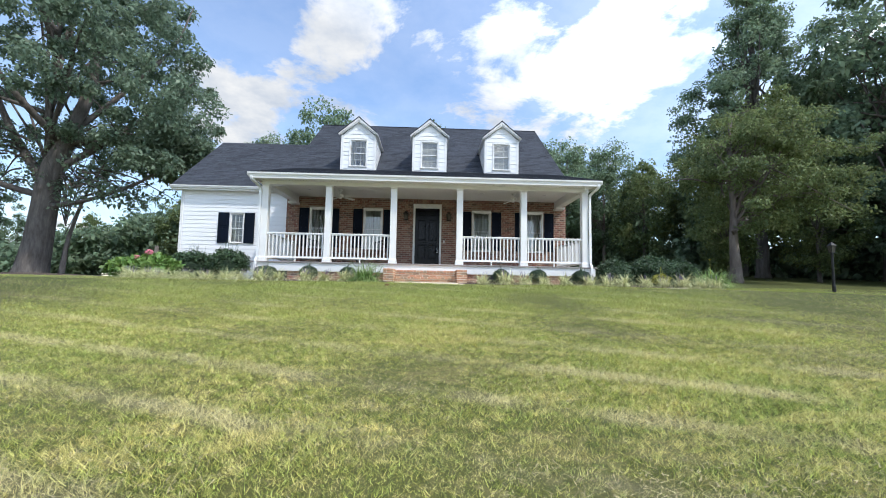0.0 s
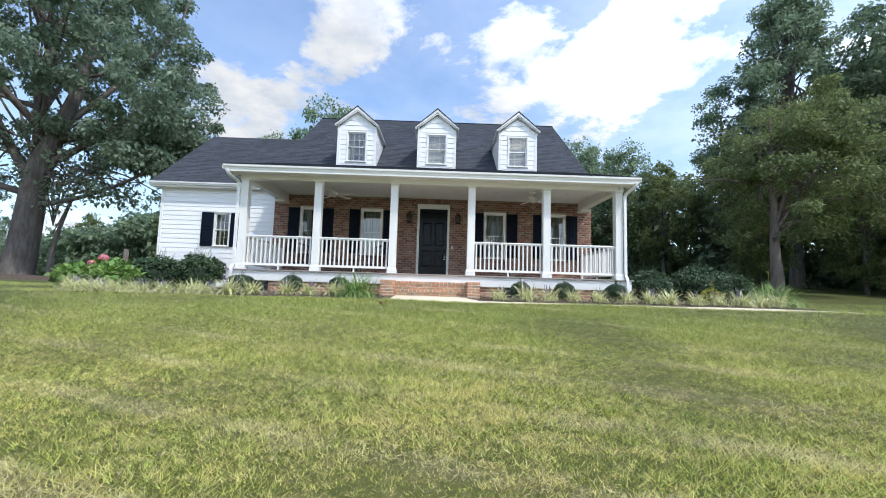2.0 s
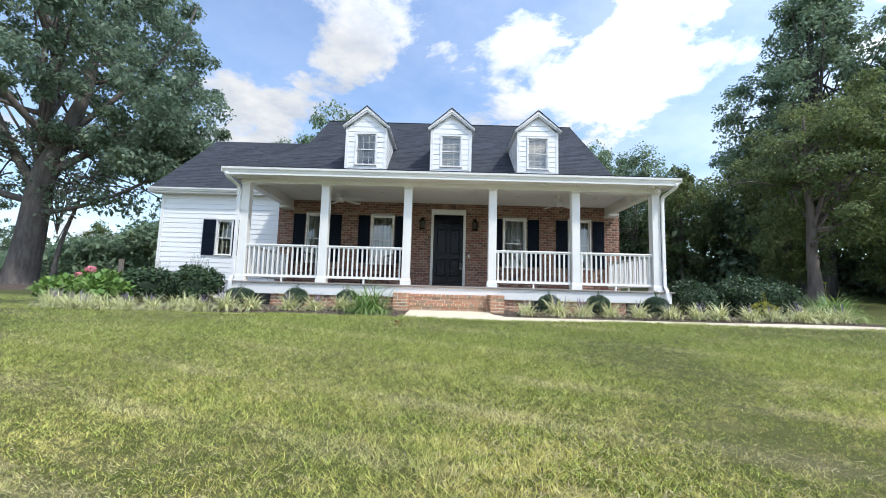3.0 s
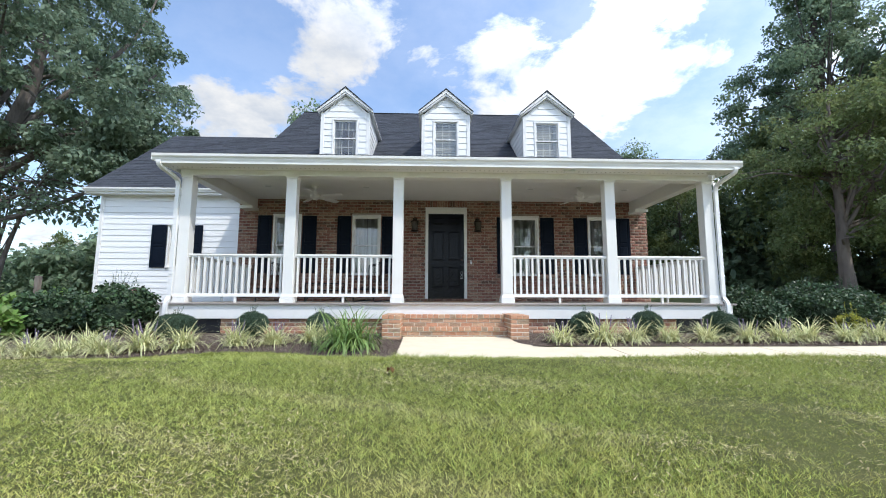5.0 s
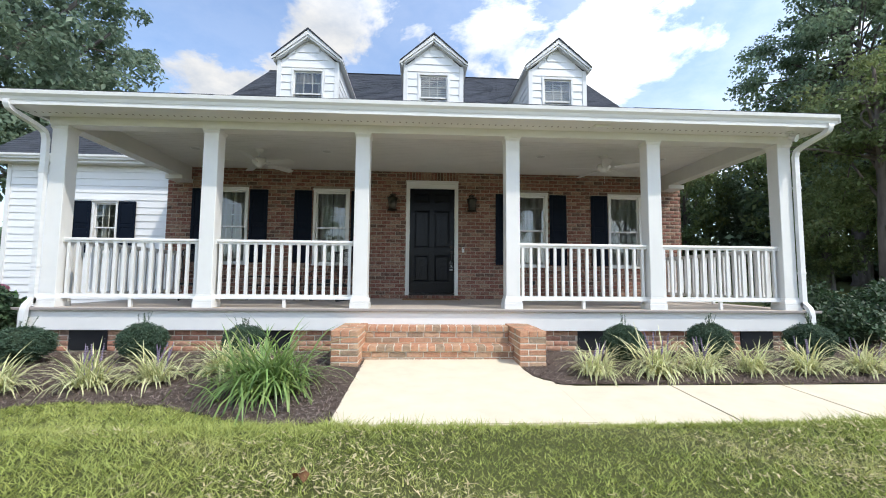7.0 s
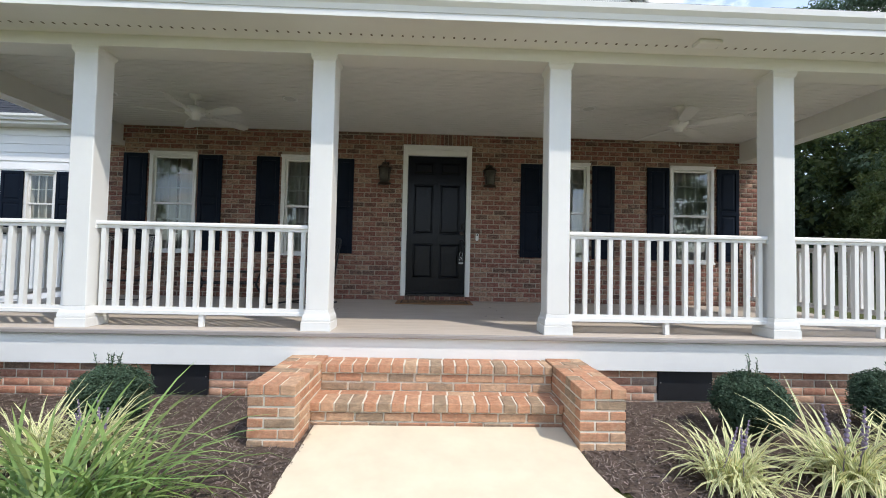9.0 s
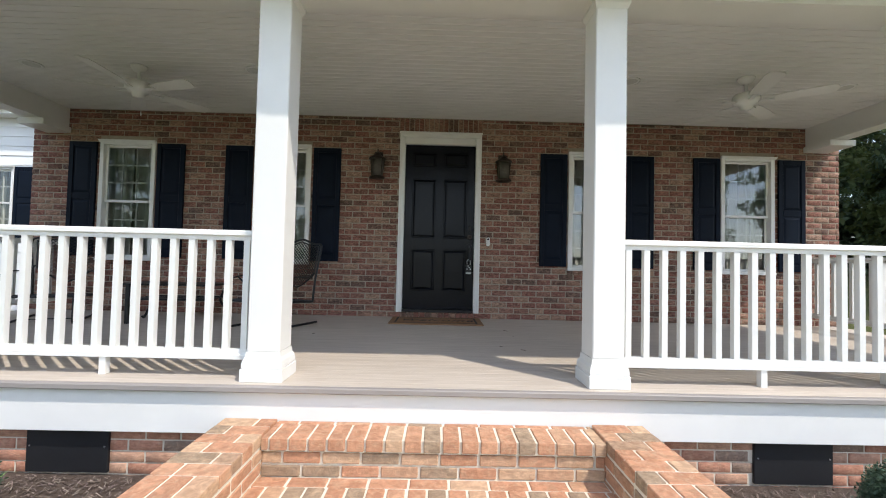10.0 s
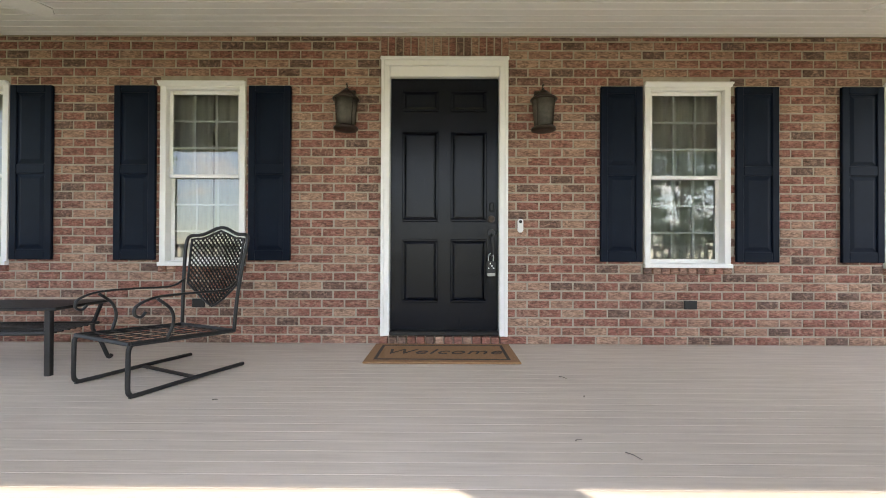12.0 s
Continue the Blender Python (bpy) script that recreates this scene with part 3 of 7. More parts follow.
def make_bed(name, poly, label, step=0.05):
    px, py = [p[0] for p in poly], [p[1] for p in poly]
    xs, ys = np.arange(min(px), max(px) + step, step), np.arange(min(py), max(py) + step, step)
    X, Y = np.meshgrid(xs, ys)
    H = np.array([noise.fractal((x * 3, y * 3, 4.0), 1.0, 2.0, 4) for x, y in zip(X.ravel(), Y.ravel())]).reshape(X.shape)
    Z = gz(X, Y) + 0.012 + 0.012 * H
    ok = inside(poly, X[:-1, :-1] + step / 2, Y[:-1, :-1] + step / 2)
    idx = np.arange(X.size).reshape(X.shape)
    F = np.stack([idx[:-1, :-1], idx[:-1, 1:], idx[1:, 1:], idx[1:, :-1]], -1)[ok]
    used = np.unique(F)
    remap = np.zeros(X.size, dtype=np.int32)
    remap[used] = np.arange(len(used))
    V = np.stack([X, Y, Z], -1).reshape(-1, 3)[used]
    tagged(link(name, raw_mesh(name, V, remap[F]), MULCH, smooth=True), label, "flower bed", kind="structure")


def make_walk():
    walk_ob = new("pavement")
    tagged(walk_ob, "pale concrete front walk with tooled joints", "walkway", kind="structure")
    joints = [-0.87, 1.06, 2.15, 3.25, 4.35, 5.45, 6.55, 7.65, 8.75, 9.7, 10.65]
    for a, b in zip(joints, joints[1:]):
        bm = bmesh.new()
        if a < 0:
            pts = [(-0.86, 12.52), (-0.85, 10.56), (b - 0.0016, 10.56), (b - 0.0016, 11.55), (0.98, 11.63), (0.92, 11.75), (0.89, 12.0), (0.89, 12.52)]
        elif a < 2:
            pts = [(a + 0.0016, 10.56), (b - 0.0016, 10.56), (b - 0.0016, 11.48), (1.25, 11.48), (a + 0.0016, 11.55)]
        else:
            pts = [(a + 0.0016, 10.56), (b - 0.0016, 10.56), (b - 0.0016, 11.48), (a + 0.0016, 11.48)]
        top = [bm.verts.new((x, y, gzf(x, y) + (0.024 if a < 0 else 0.008 + 0.012 * min(max(x - 5.5, 0), 1)))) for x, y in pts]
        f = bm.faces.new(top)
        r = bmesh.ops.extrude_face_region(bm, geom=[f])
        for v in [g for g in r["geom"] if isinstance(g, bmesh.types.BMVert)]:
            v.co.z -= 0.12
        rim = [e for e in bm.edges if all(v in top for v in e.verts)]
        bmesh.ops.bevel(bm, geom=rim, offset=0.008, segments=2, affect="EDGES")
        part("slab", bm, CONCRETE, walk_ob)


make_ground()
make_bed("flower_bed_west", BED_LEFT, "dark shredded-bark mulch bed along the porch")
make_bed("flower_bed_east", BED_RIGHT, "dark shredded-bark mulch bed between porch and walk")
make_walk()

# ---- house: levels and openings ----
DECK_Z, CEIL_Z, WALL_Y, HALF = 2.0, 4.60, 16.0, 5.28
POSTS = (-4.925, -3.01, -1.02, 1.02, 3.01, 4.925)
DOOR = (-0.533, 0.533, 2.07, 4.417)
WINDOWS = [(-4.415, -3.70), (-2.41, -1.685), (1.685, 2.41), (3.70, 4.415)]
WIN_Z = (2.655, 4.20)
FRONT_HOLES = [DOOR] + [(a, b, *WIN_Z) for a, b in WINDOWS]
WING_X0, WING_Y, WING_TOP = -10.55, 18.3, 5.35
WING_WIN = (-8.46, -7.84, 2.98, 4.29)


def make_shell():
    bm = bmesh.new()
    for x0, x1, z0, z1 in cells(-HALF + 0.006, HALF - 0.006, 1.2, 5.2, FRONT_HOLES):
        box(bm, x0, x1, WALL_Y + 0.006, WALL_Y + 0.22, z0, z1)
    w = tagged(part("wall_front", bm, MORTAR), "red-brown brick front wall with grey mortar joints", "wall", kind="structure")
    bm = bmesh.new()
    box(bm, HALF - 0.24, HALF - 0.006, WALL_Y + 0.22, 27.6, 1.2, 5.2)
    prism(bm, [(WALL_Y + 0.22, 5.2), (27.6, 5.2), (21.93, 9.5)], "x", HALF - 0.24, HALF - 0.006)
    tagged(part("wall_east", bm, MORTAR), "brick gable wall of the house", "wall", kind="structure")
    bm = bmesh.new()
    box(bm, -HALF, -HALF + 0.22, WALL_Y + 0.22, 27.6, 1.2, 5.2)
    prism(bm, [(WALL_Y + 0.22, 5.2), (27.6, 5.2), (21.93, 9.5)], "x", -HALF, -HALF + 0.22)
    tagged(part("wall_west", bm, MORTAR), "brick side wall beside the white wing", "wall", kind="structure")
    bm = bmesh.new()
    box(bm, WING_X0, HALF, 27.6, 27.8, 1.2, 5.2)
    tagged(part("wall_back", bm, MORTAR), "plain rear wall of the house", "wall", kind="structure")
    # rooms behind the windows
    bm = bmesh.new()
    box(bm, -HALF + 0.22, HALF - 0.24, 20.0, 20.1, 1.5, 5.2)
    box(bm, -0.9, -0.8, WALL_Y + 0.22, 20.0, 1.5, 5.2)
    box(bm, 0.8, 0.9, WALL_Y + 0.22, 20.0, 1.5, 5.2)
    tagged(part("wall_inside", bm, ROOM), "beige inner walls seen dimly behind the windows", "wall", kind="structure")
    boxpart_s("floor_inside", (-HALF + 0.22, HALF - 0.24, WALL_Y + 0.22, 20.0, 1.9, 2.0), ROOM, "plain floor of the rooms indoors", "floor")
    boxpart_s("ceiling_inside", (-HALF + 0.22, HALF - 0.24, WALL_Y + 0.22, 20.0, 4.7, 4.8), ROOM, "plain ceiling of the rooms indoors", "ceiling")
    return w


def boxpart_s(name, dims, mat, label, category, bevel=0.0):
    return tagged(boxpart(name, dims, mat, None, "", bevel), label, category, kind="structure")


def shingle_courses(bm, x0, x1, y0, z0, y1, z1, rng, cutl=None):
    """Overlapping tabs on a slope that runs from (y0, z0) up to (y1, z1)."""
    length = math.hypot(y1 - y0, z1 - z0)
    n = max(1, round(length / 0.145))
    uy, uz = (y1 - y0) / length, (z1 - z0) / length
    ny, nz = -uz, uy
    for i in range(n):
        s0, s1 = i * length / n, (i + 1) * length / n + 0.02
        xa = x0
        while xa < x1 - 1e-4:
            xb = min(x1, xa + rng.uniform(0.13, 0.42))
            lift = 0.003 + rng.choice((0, 0.004))
            pts = []
            for s, h in ((s0, lift + 0.005), (min(s1, length), 0.003)):
                for x in (xa, xb):
                    pts.append(bm.verts.new((x, y0 + uy * s + ny * h, z0 + uz * s + nz * h)))
            low = [bm.verts.new((x, y0 + uy * s0 + ny * 0.0, z0 + uz * s0 + nz * 0.0)) for x in (xa, xb)]
            bm.faces.new((pts[0], pts[1], pts[3], pts[2]))
            bm.faces.new((low[0], low[1], pts[1], pts[0]))
            xa = xb


RIDGE_Y, RIDGE_Z, MAIN_S = 21.93, 9.68, 0.78
PORCH_EAVE_Y, PORCH_EAVE_Z, PORCH_S = 12.66, 4.62, 0.307
BREAK_Y = (PORCH_EAVE_Z - PORCH_S * PORCH_EAVE_Y - RIDGE_Z + MAIN_S * RIDGE_Y) / (MAIN_S - PORCH_S)


def main_z(y):
    return RIDGE_Z - MAIN_S * abs(RIDGE_Y - y)


def porch_z(y):
    return PORCH_EAVE_Z + PORCH_S * (y - PORCH_EAVE_Y)


def slope_roof(name, label, x0, x1, y0, z0, y1, z1, seed, thick=0.12, back=None):
    bm = bmesh.new()
    pts = [(y0, z0), (y1, z1)]
    if back:
        pts.append(back)
    low = [(y, z - thick) for y, z in pts[::-1]]
    prism(bm, pts + low, "x", x0, x1)
    r = tagged(part(name, bm, SHINGLE), label, "roof", kind="structure")
    bm = bmesh.new()
    shingle_courses(bm, x0 - 0.01, x1 + 0.01, y0, z0, y1, z1, random.Random(seed))
    c = part("shingle_courses", bm, SHINGLE, r)
    c["kind"] = "stuff"
    return r


def make_roofs():
    slope_roof("roof_main", "dark charcoal asphalt shingle main roof", -5.62, 5.62, 16.3, main_z(16.3), RIDGE_Y, RIDGE_Z, 1, back=(28.0, main_z(28.0)))
    slope_roof("roof_porch", "low-pitched charcoal shingle porch roof", -5.30, 5.30, PORCH_EAVE_Y, PORCH_EAVE_Z, BREAK_Y + 0.05, porch_z(BREAK_Y + 0.05), 2, thick=0.08)
    slope_roof("roof_wing", "charcoal shingle roof of the side wing", -10.84, -5.3, 18.02, 5.40, 22.05, 8.62, 3, back=(26.1, 5.40))
    bm = bmesh.new()
    tube(bm, [(-5.63, RIDGE_Y, RIDGE_Z + 0.012), (5.63, RIDGE_Y, RIDGE_Z + 0.012)], 0.045, 6, flat=0.5)
    tagged(part("ridge_cap", bm, SHINGLE), "charcoal ridge cap of the main roof", "roof", kind="structure")
    # white rakes at the gable ends, and the porch roof's closed ends
    for sgn in (-1, 1):
        x = sgn * 5.60
        bm = bmesh.new()
        y0 = 16.3
        prism(bm, [(y0, main_z(y0) - 0.02), (RIDGE_Y, RIDGE_Z - 0.02), (RIDGE_Y, RIDGE_Z - 0.2), (y0, main_z(y0) - 0.2)], "x", x, x + sgn * 0.025)
        tagged(part("trim_rake", bm, WHITE), "white rake board under the roof edge", "trim", kind="structure")
        bm = bmesh.new()
        prism(bm, [(PORCH_EAVE_Y, 4.47), (WALL_Y, 4.47), (WALL_Y, porch_z(WALL_Y) - 0.085), (PORCH_EAVE_Y, 4.525)], "x", sgn * 5.20, sgn * 5.26)
        tagged(part("trim_porch_end", bm, WHITE), "white boarded end of the porch roof", "trim", kind="structure")
    # wing eave: fascia, soffit and gutter
    bm = bmesh.new()
    box(bm, -10.84, -5.3, 18.03, 18.06, 5.20, 5.37)
    box(bm, -10.84, -5.3, 18.06, 18.32, 5.20, 5.22)
    tagged(part("trim_wing_eave", bm, WHITE), "white eave board of the wing", "trim", kind="structure")
    gutter("gutter_wing", -10.86, -5.35, 18.03, 5.38)
    bm = bmesh.new()
    prism(bm, [(18.02, 5.38), (22.05, 8.60), (22.05, 8.42), (18.02, 5.20)], "x", -10.86, -10.83)
    tagged(part("trim_wing_rake", bm, WHITE), "white rake board of the wing", "trim", kind="structure")


def gutter(name, x0, x1, yb, zt):
    """K-style gutter that runs along x; yb: its back, zt: its rim."""
    bm = bmesh.new()
    out = [(yb, zt), (yb, zt - 0.115), (yb - 0.06, zt - 0.115), (yb - 0.072, zt - 0.075), (yb - 0.098, zt - 0.045), (yb - 0.102, zt), (yb - 0.092, zt + 0.002),
           (yb - 0.09, zt - 0.04), (yb - 0.066, zt - 0.07), (yb - 0.056, zt - 0.108), (yb - 0.0016, zt - 0.108), (yb - 0.0016, zt)]
    prism(bm, out, "x", x0, x1)
    for x in (x0, x1):
        box(bm, x - 0.002, x + 0.002, yb - 0.098, yb, zt - 0.112, zt - 0.002)
    tagged(part(name, bm, WHITE), "white aluminium K-style gutter along the eave", "gutter", kind="structure")


def make_wing():
    holes = [WING_WIN]
    bm = bmesh.new()
    for x0, x1, z0, z1 in cells(WING_X0 + 0.02, -HALF, 1.2, WING_TOP - 0.1, holes):
        box(bm, x0, x1, WING_Y + 0.02, WING_Y + 0.2, z0, z1)
    w = tagged(part("wall_wing_front", bm, SIDING), "white horizontal lap siding on the side wing", "wall", kind="structure")
    pitch, z = 0.178, 1.30
    while z < WING_TOP - 0.14:
        for a, b in spans(WING_X0 + 0.09, -HALF - 0.002, z, z + pitch, [(WING_WIN[0] - 0.005, WING_WIN[1] + 0.005, WING_WIN[2], WING_WIN[3])]):
            bm = bmesh.new()
            lap(bm, a, b, z, pitch, WING_Y)
            part("siding_board", bm, SIDING, w)
        z += pitch
    bm = bmesh.new()
    box(bm, WING_X0, WING_X0 + 0.10, WING_Y - 0.025, WING_Y + 0.1, 1.2, WING_TOP - 0.14)
    tagged(part("trim_corner", bm, WHITE), "white corner board of the wing", "trim", kind="structure")
    bm = bmesh.new()
    box(bm, WING_X0, WING_X0 + 0.2, WING_Y + 0.1, 27.6, 1.2, 5.2)
    prism(bm, [(WING_Y + 0.1, 5.2), (26.0, 5.2), (22.05, 8.4)], "x", WING_X0, WING_X0 + 0.2)
    tagged(part("wall_wing_west", bm, SIDING), "white gable wall of the side wing", "wall", kind="structure")
    bm = bmesh.new()
    box(bm, WING_X0 + 0.2, -HALF, 20.0, 20.1, 1.3, 5.2)
    box(bm, WING_X0 + 0.2, -HALF, WING_Y + 0.2, 20.0, 1.3, 1.4)
    box(bm, WING_X0 + 0.2, -HALF, WING_Y + 0.2, 20.0, 5.1, 5.2)
    tagged(part("wall_wing_inside", bm, ROOM), "plain room walls inside the wing", "wall", kind="structure")


def lap(bm, a, b, z, pitch, y):
    """One bevelled clapboard whose lower edge stands proud."""
    prism(bm, [(y + 0.019, z), (y - 0.007, z), (y + 0.008, z + pitch - 0.002), (y + 0.019, z + pitch - 0.002)], "x", a, b)


def window_unit(name, x0, x1, z0, z1, yf, rows, cols, label, head=True, trim=0.052, blind=False, curtain="", upper_rows=None):
    """A double-hung window in an opening; yf: the face of its casing."""
    w = tagged(new(name), label, "window", kind="structure")
    e = trim
    bm = bmesh.new()
    for d in ((x0, x0 + e, z0, z1), (x1 - e, x1, z0, z1), (x0 + e, x1 - e, z1 - e, z1), (x0 + e, x1 - e, z0, z0 + 0.035)):
        box(bm, d[0], d[1], yf, yf + 0.12, d[2], d[3], 0.004)
    part("window_frame", bm, WHITE, w)
    if head:
        bm = bmesh.new()
        prism(bm, [(yf - 0.034, z1 + 0.006), (yf - 0.034, z1 - 0.004), (yf - 0.022, z1 - 0.012), (yf - 0.01, z1 - 0.024), (yf, z1 - 0.027), (yf, z1 + 0.006)], "x", x0 - 0.005, x1 + 0.005)
        part("window_crown", bm, WHITE, w)
    bm = bmesh.new()
    box(bm, x0 - 0.004, x1 + 0.004, yf - 0.022, yf + 0.05, z0 - 0.004, z0 + 0.030, 0.004)
    part("window_sill", bm, WHITE, w)
    ix0, ix1, iz0, iz1 = x0 + e, x1 - e, z0 + 0.035, z1 - e
    mid = (iz0 + iz1) / 2
    for kind, a, b, dy in (("upper_sash", mid - 0.018, iz1, 0.045), ("lower_sash", iz0, mid + 0.018, 0.075)):
        s = 0.032
        bm = bmesh.new()
        y = yf + dy
        for d in ((ix0, ix0 + s, a, b), (ix1 - s, ix1, a, b), (ix0 + s, ix1 - s, b - s, b), (ix0 + s, ix1 - s, a, a + s)):
            box(bm, d[0], d[1], y, y + 0.028, d[2], d[3], 0.003)
        sash = part(kind, bm, WHITE, w)
        gx0, gx1, ga, gb = ix0 + s, ix1 - s, a + s, b - s
        for i in range(1, cols):
            x = gx0 + (gx1 - gx0) * i / cols
            boxpart("muntin", (x - 0.008, x + 0.008, y + 0.006, y + 0.022, ga, gb), WHITE, sash)
        for j in range(1, rows):
            z = ga + (gb - ga) * j / rows
            boxpart("muntin", (gx0, gx1, y + 0.007, y + 0.021, z - 0.008, z + 0.008), WHITE, sash)
        bm = bmesh.new()
        bm.faces.new([bm.verts.new(p) for p in ((gx0, y + 0.004, ga), (gx1, y + 0.004, ga), (gx1, y + 0.004, gb), (gx0, y + 0.004, gb))])
        pane = link("pane", sheet(bm, "pane"), GLASS, sash)
        pane.visible_shadow = False
    if blind:
        bm = bmesh.new()
        n = int((iz1 - iz0) / 0.05)
        for i in range(n):
            z = iz0 + (i + 0.5) * (iz1 - iz0) / n
            prism(bm, [(yf + 0.135, z - 0.024), (yf + 0.138, z - 0.024), (yf + 0.155, z + 0.024), (yf + 0.152, z + 0.024)], "x", ix0, ix1)
        tagged(part("window_blind", bm, BLIND), "closed pale slatted blind behind the window", "blind")
    return w


def sheet(bm, name):
    me = bpy.data.meshes.new(name)
    bm.to_mesh(me)
    bm.free()
    return me


def drape(name, x0, x1, z0, z1, y, seed, label, swag=False):
    """A pleated curtain that hangs behind a window."""
    rng = random.Random(seed)
    n = max(8, int((x1 - x0) / 0.018))
    ph = rng.uniform(0, 6)
    bm = bmesh.new()
    cols = []
    for i in range(n + 1):
        x = x0 + (x1 - x0) * i / n
        d = 0.022 * math.sin(i * 0.95 + ph) + 0.012 * math.sin(i * 0.37 + ph * 2)
        zb = z0 + (0.10 * math.sin(math.pi * i / n) if swag else 0)
        col = []
        for k in range(5):
            z = zb + (z1 - zb) * k / 4
            col.append(bm.verts.new((x, y + d * (1.15 - 0.2 * k / 4), z)))
        cols.append(col)
    for a, b in zip(cols, cols[1:]):
        for k in range(4):
            bm.faces.new((a[k], b[k], b[k + 1], a[k + 1]))
    r = bmesh.ops.solidify(bm, geom=bm.faces[:], thickness=0.004)
    tagged(part(name, bm, CURTAIN, smooth=True), label, "curtain")


def shutter(x0, x1, z0, z1, y, hinge=0):
    """A raised-panel shutter fixed to the wall; y: the wall face."""
    cx = (x0 + x1) / 2
    e = empty("shutter", cx, y, z0, "navy blue raised-panel shutter beside a window", "shutter", "window shutters")
    hw, h, yb, yf = (x1 - x0) / 2, z1 - z0, -0.004, -0.034
    st, rail, midz = 0.058, 0.085, h * 0.52
    bm = bmesh.new()
    for d in ((-hw, -hw + st, 0, h), (hw - st, hw, 0, h), (-hw + st, hw - st, 0, rail), (-hw + st, hw - st, h - rail * 0.7, h), (-hw + st, hw - st, midz - 0.04, midz + 0.04)):
        box(bm, d[0], d[1], yf, yb, d[2], d[3], 0.004)
    part("shutter_frame", bm, NAVY, e)
    for a, b in ((rail, midz - 0.04), (midz + 0.04, h - rail * 0.7)):
        raised_panel("shutter_panel", -hw + st, hw - st, a, b, yf + 0.012, yb, 0.030, 0.008, NAVY, e)


def raised_panel(name, x0, x1, z0, z1, yf, yb, slope, rise, mat, parent):
    bm = bmesh.new()
    def ring(i, y):
        return [bm.verts.new(p) for p in ((x0 + i, y, z0 + i), (x1 - i, y, z0 + i), (x1 - i, y, z1 - i), (x0 + i, y, z1 - i))]
    rings = [ring(0, yb), ring(0, yf), ring(0.010, yf), ring(0.010 + slope, yf - rise)]
    for a, b in zip(rings, rings[1:]):
        for k in range(4):
            bm.faces.new((a[k], a[(k + 1) % 4], b[(k + 1) % 4], b[k]))
    bm.faces.new(rings[-1])
    bm.faces.new(rings[0][::-1])
    return part(name, bm, mat, parent)


WALL = make_shell()
make_roofs()
make_wing()
for i, (a, b) in enumerate(WINDOWS):
    window_unit(f"window_{i + 1}", a, b, *WIN_Z, WALL_Y - 0.012, 3, 3, "white double-hung window with a three-by-three grid in each sash")
    if i in (0, 1):
        drape("curtain", a + 0.0, (a + b) / 2 - 0.01, 2.5, 4.25, WALL_Y + 0.16, i, "pale sheer pleated curtain behind the window")
        drape("curtain", (a + b) / 2 + 0.01, b, 2.5, 4.25, WALL_Y + 0.16, i + 9, "pale sheer pleated curtain behind the window")
    else:
        drape("curtain", a + 0.0, b - 0.0, 2.5, 4.25, WALL_Y + 0.16, i, "pale pleated curtain closed behind the window")
    shutter(a - 0.375, a - 0.025, 2.70, 4.17, WALL_Y)
    shutter(b + 0.035, b + 0.39, 2.70, 4.17, WALL_Y)
window_unit("window_5", *WING_WIN, WING_Y - 0.03, 2, 3, "white double-hung window in the white wing")
drape("curtain", WING_WIN[0], WING_WIN[0] + 0.16, 2.9, 4.4, WING_Y + 0.3, 21, "white curtain at the edge of the wing window")
drape("curtain", WING_WIN[1] - 0.16, WING_WIN[1], 2.9, 4.4, WING_Y + 0.3, 22, "white curtain at the edge of the wing window")
shutter(-8.93, -8.48, 2.98, 4.29, WING_Y - 0.012)
shutter(-7.82, -7.40, 2.98, 4.29, WING_Y - 0.012)


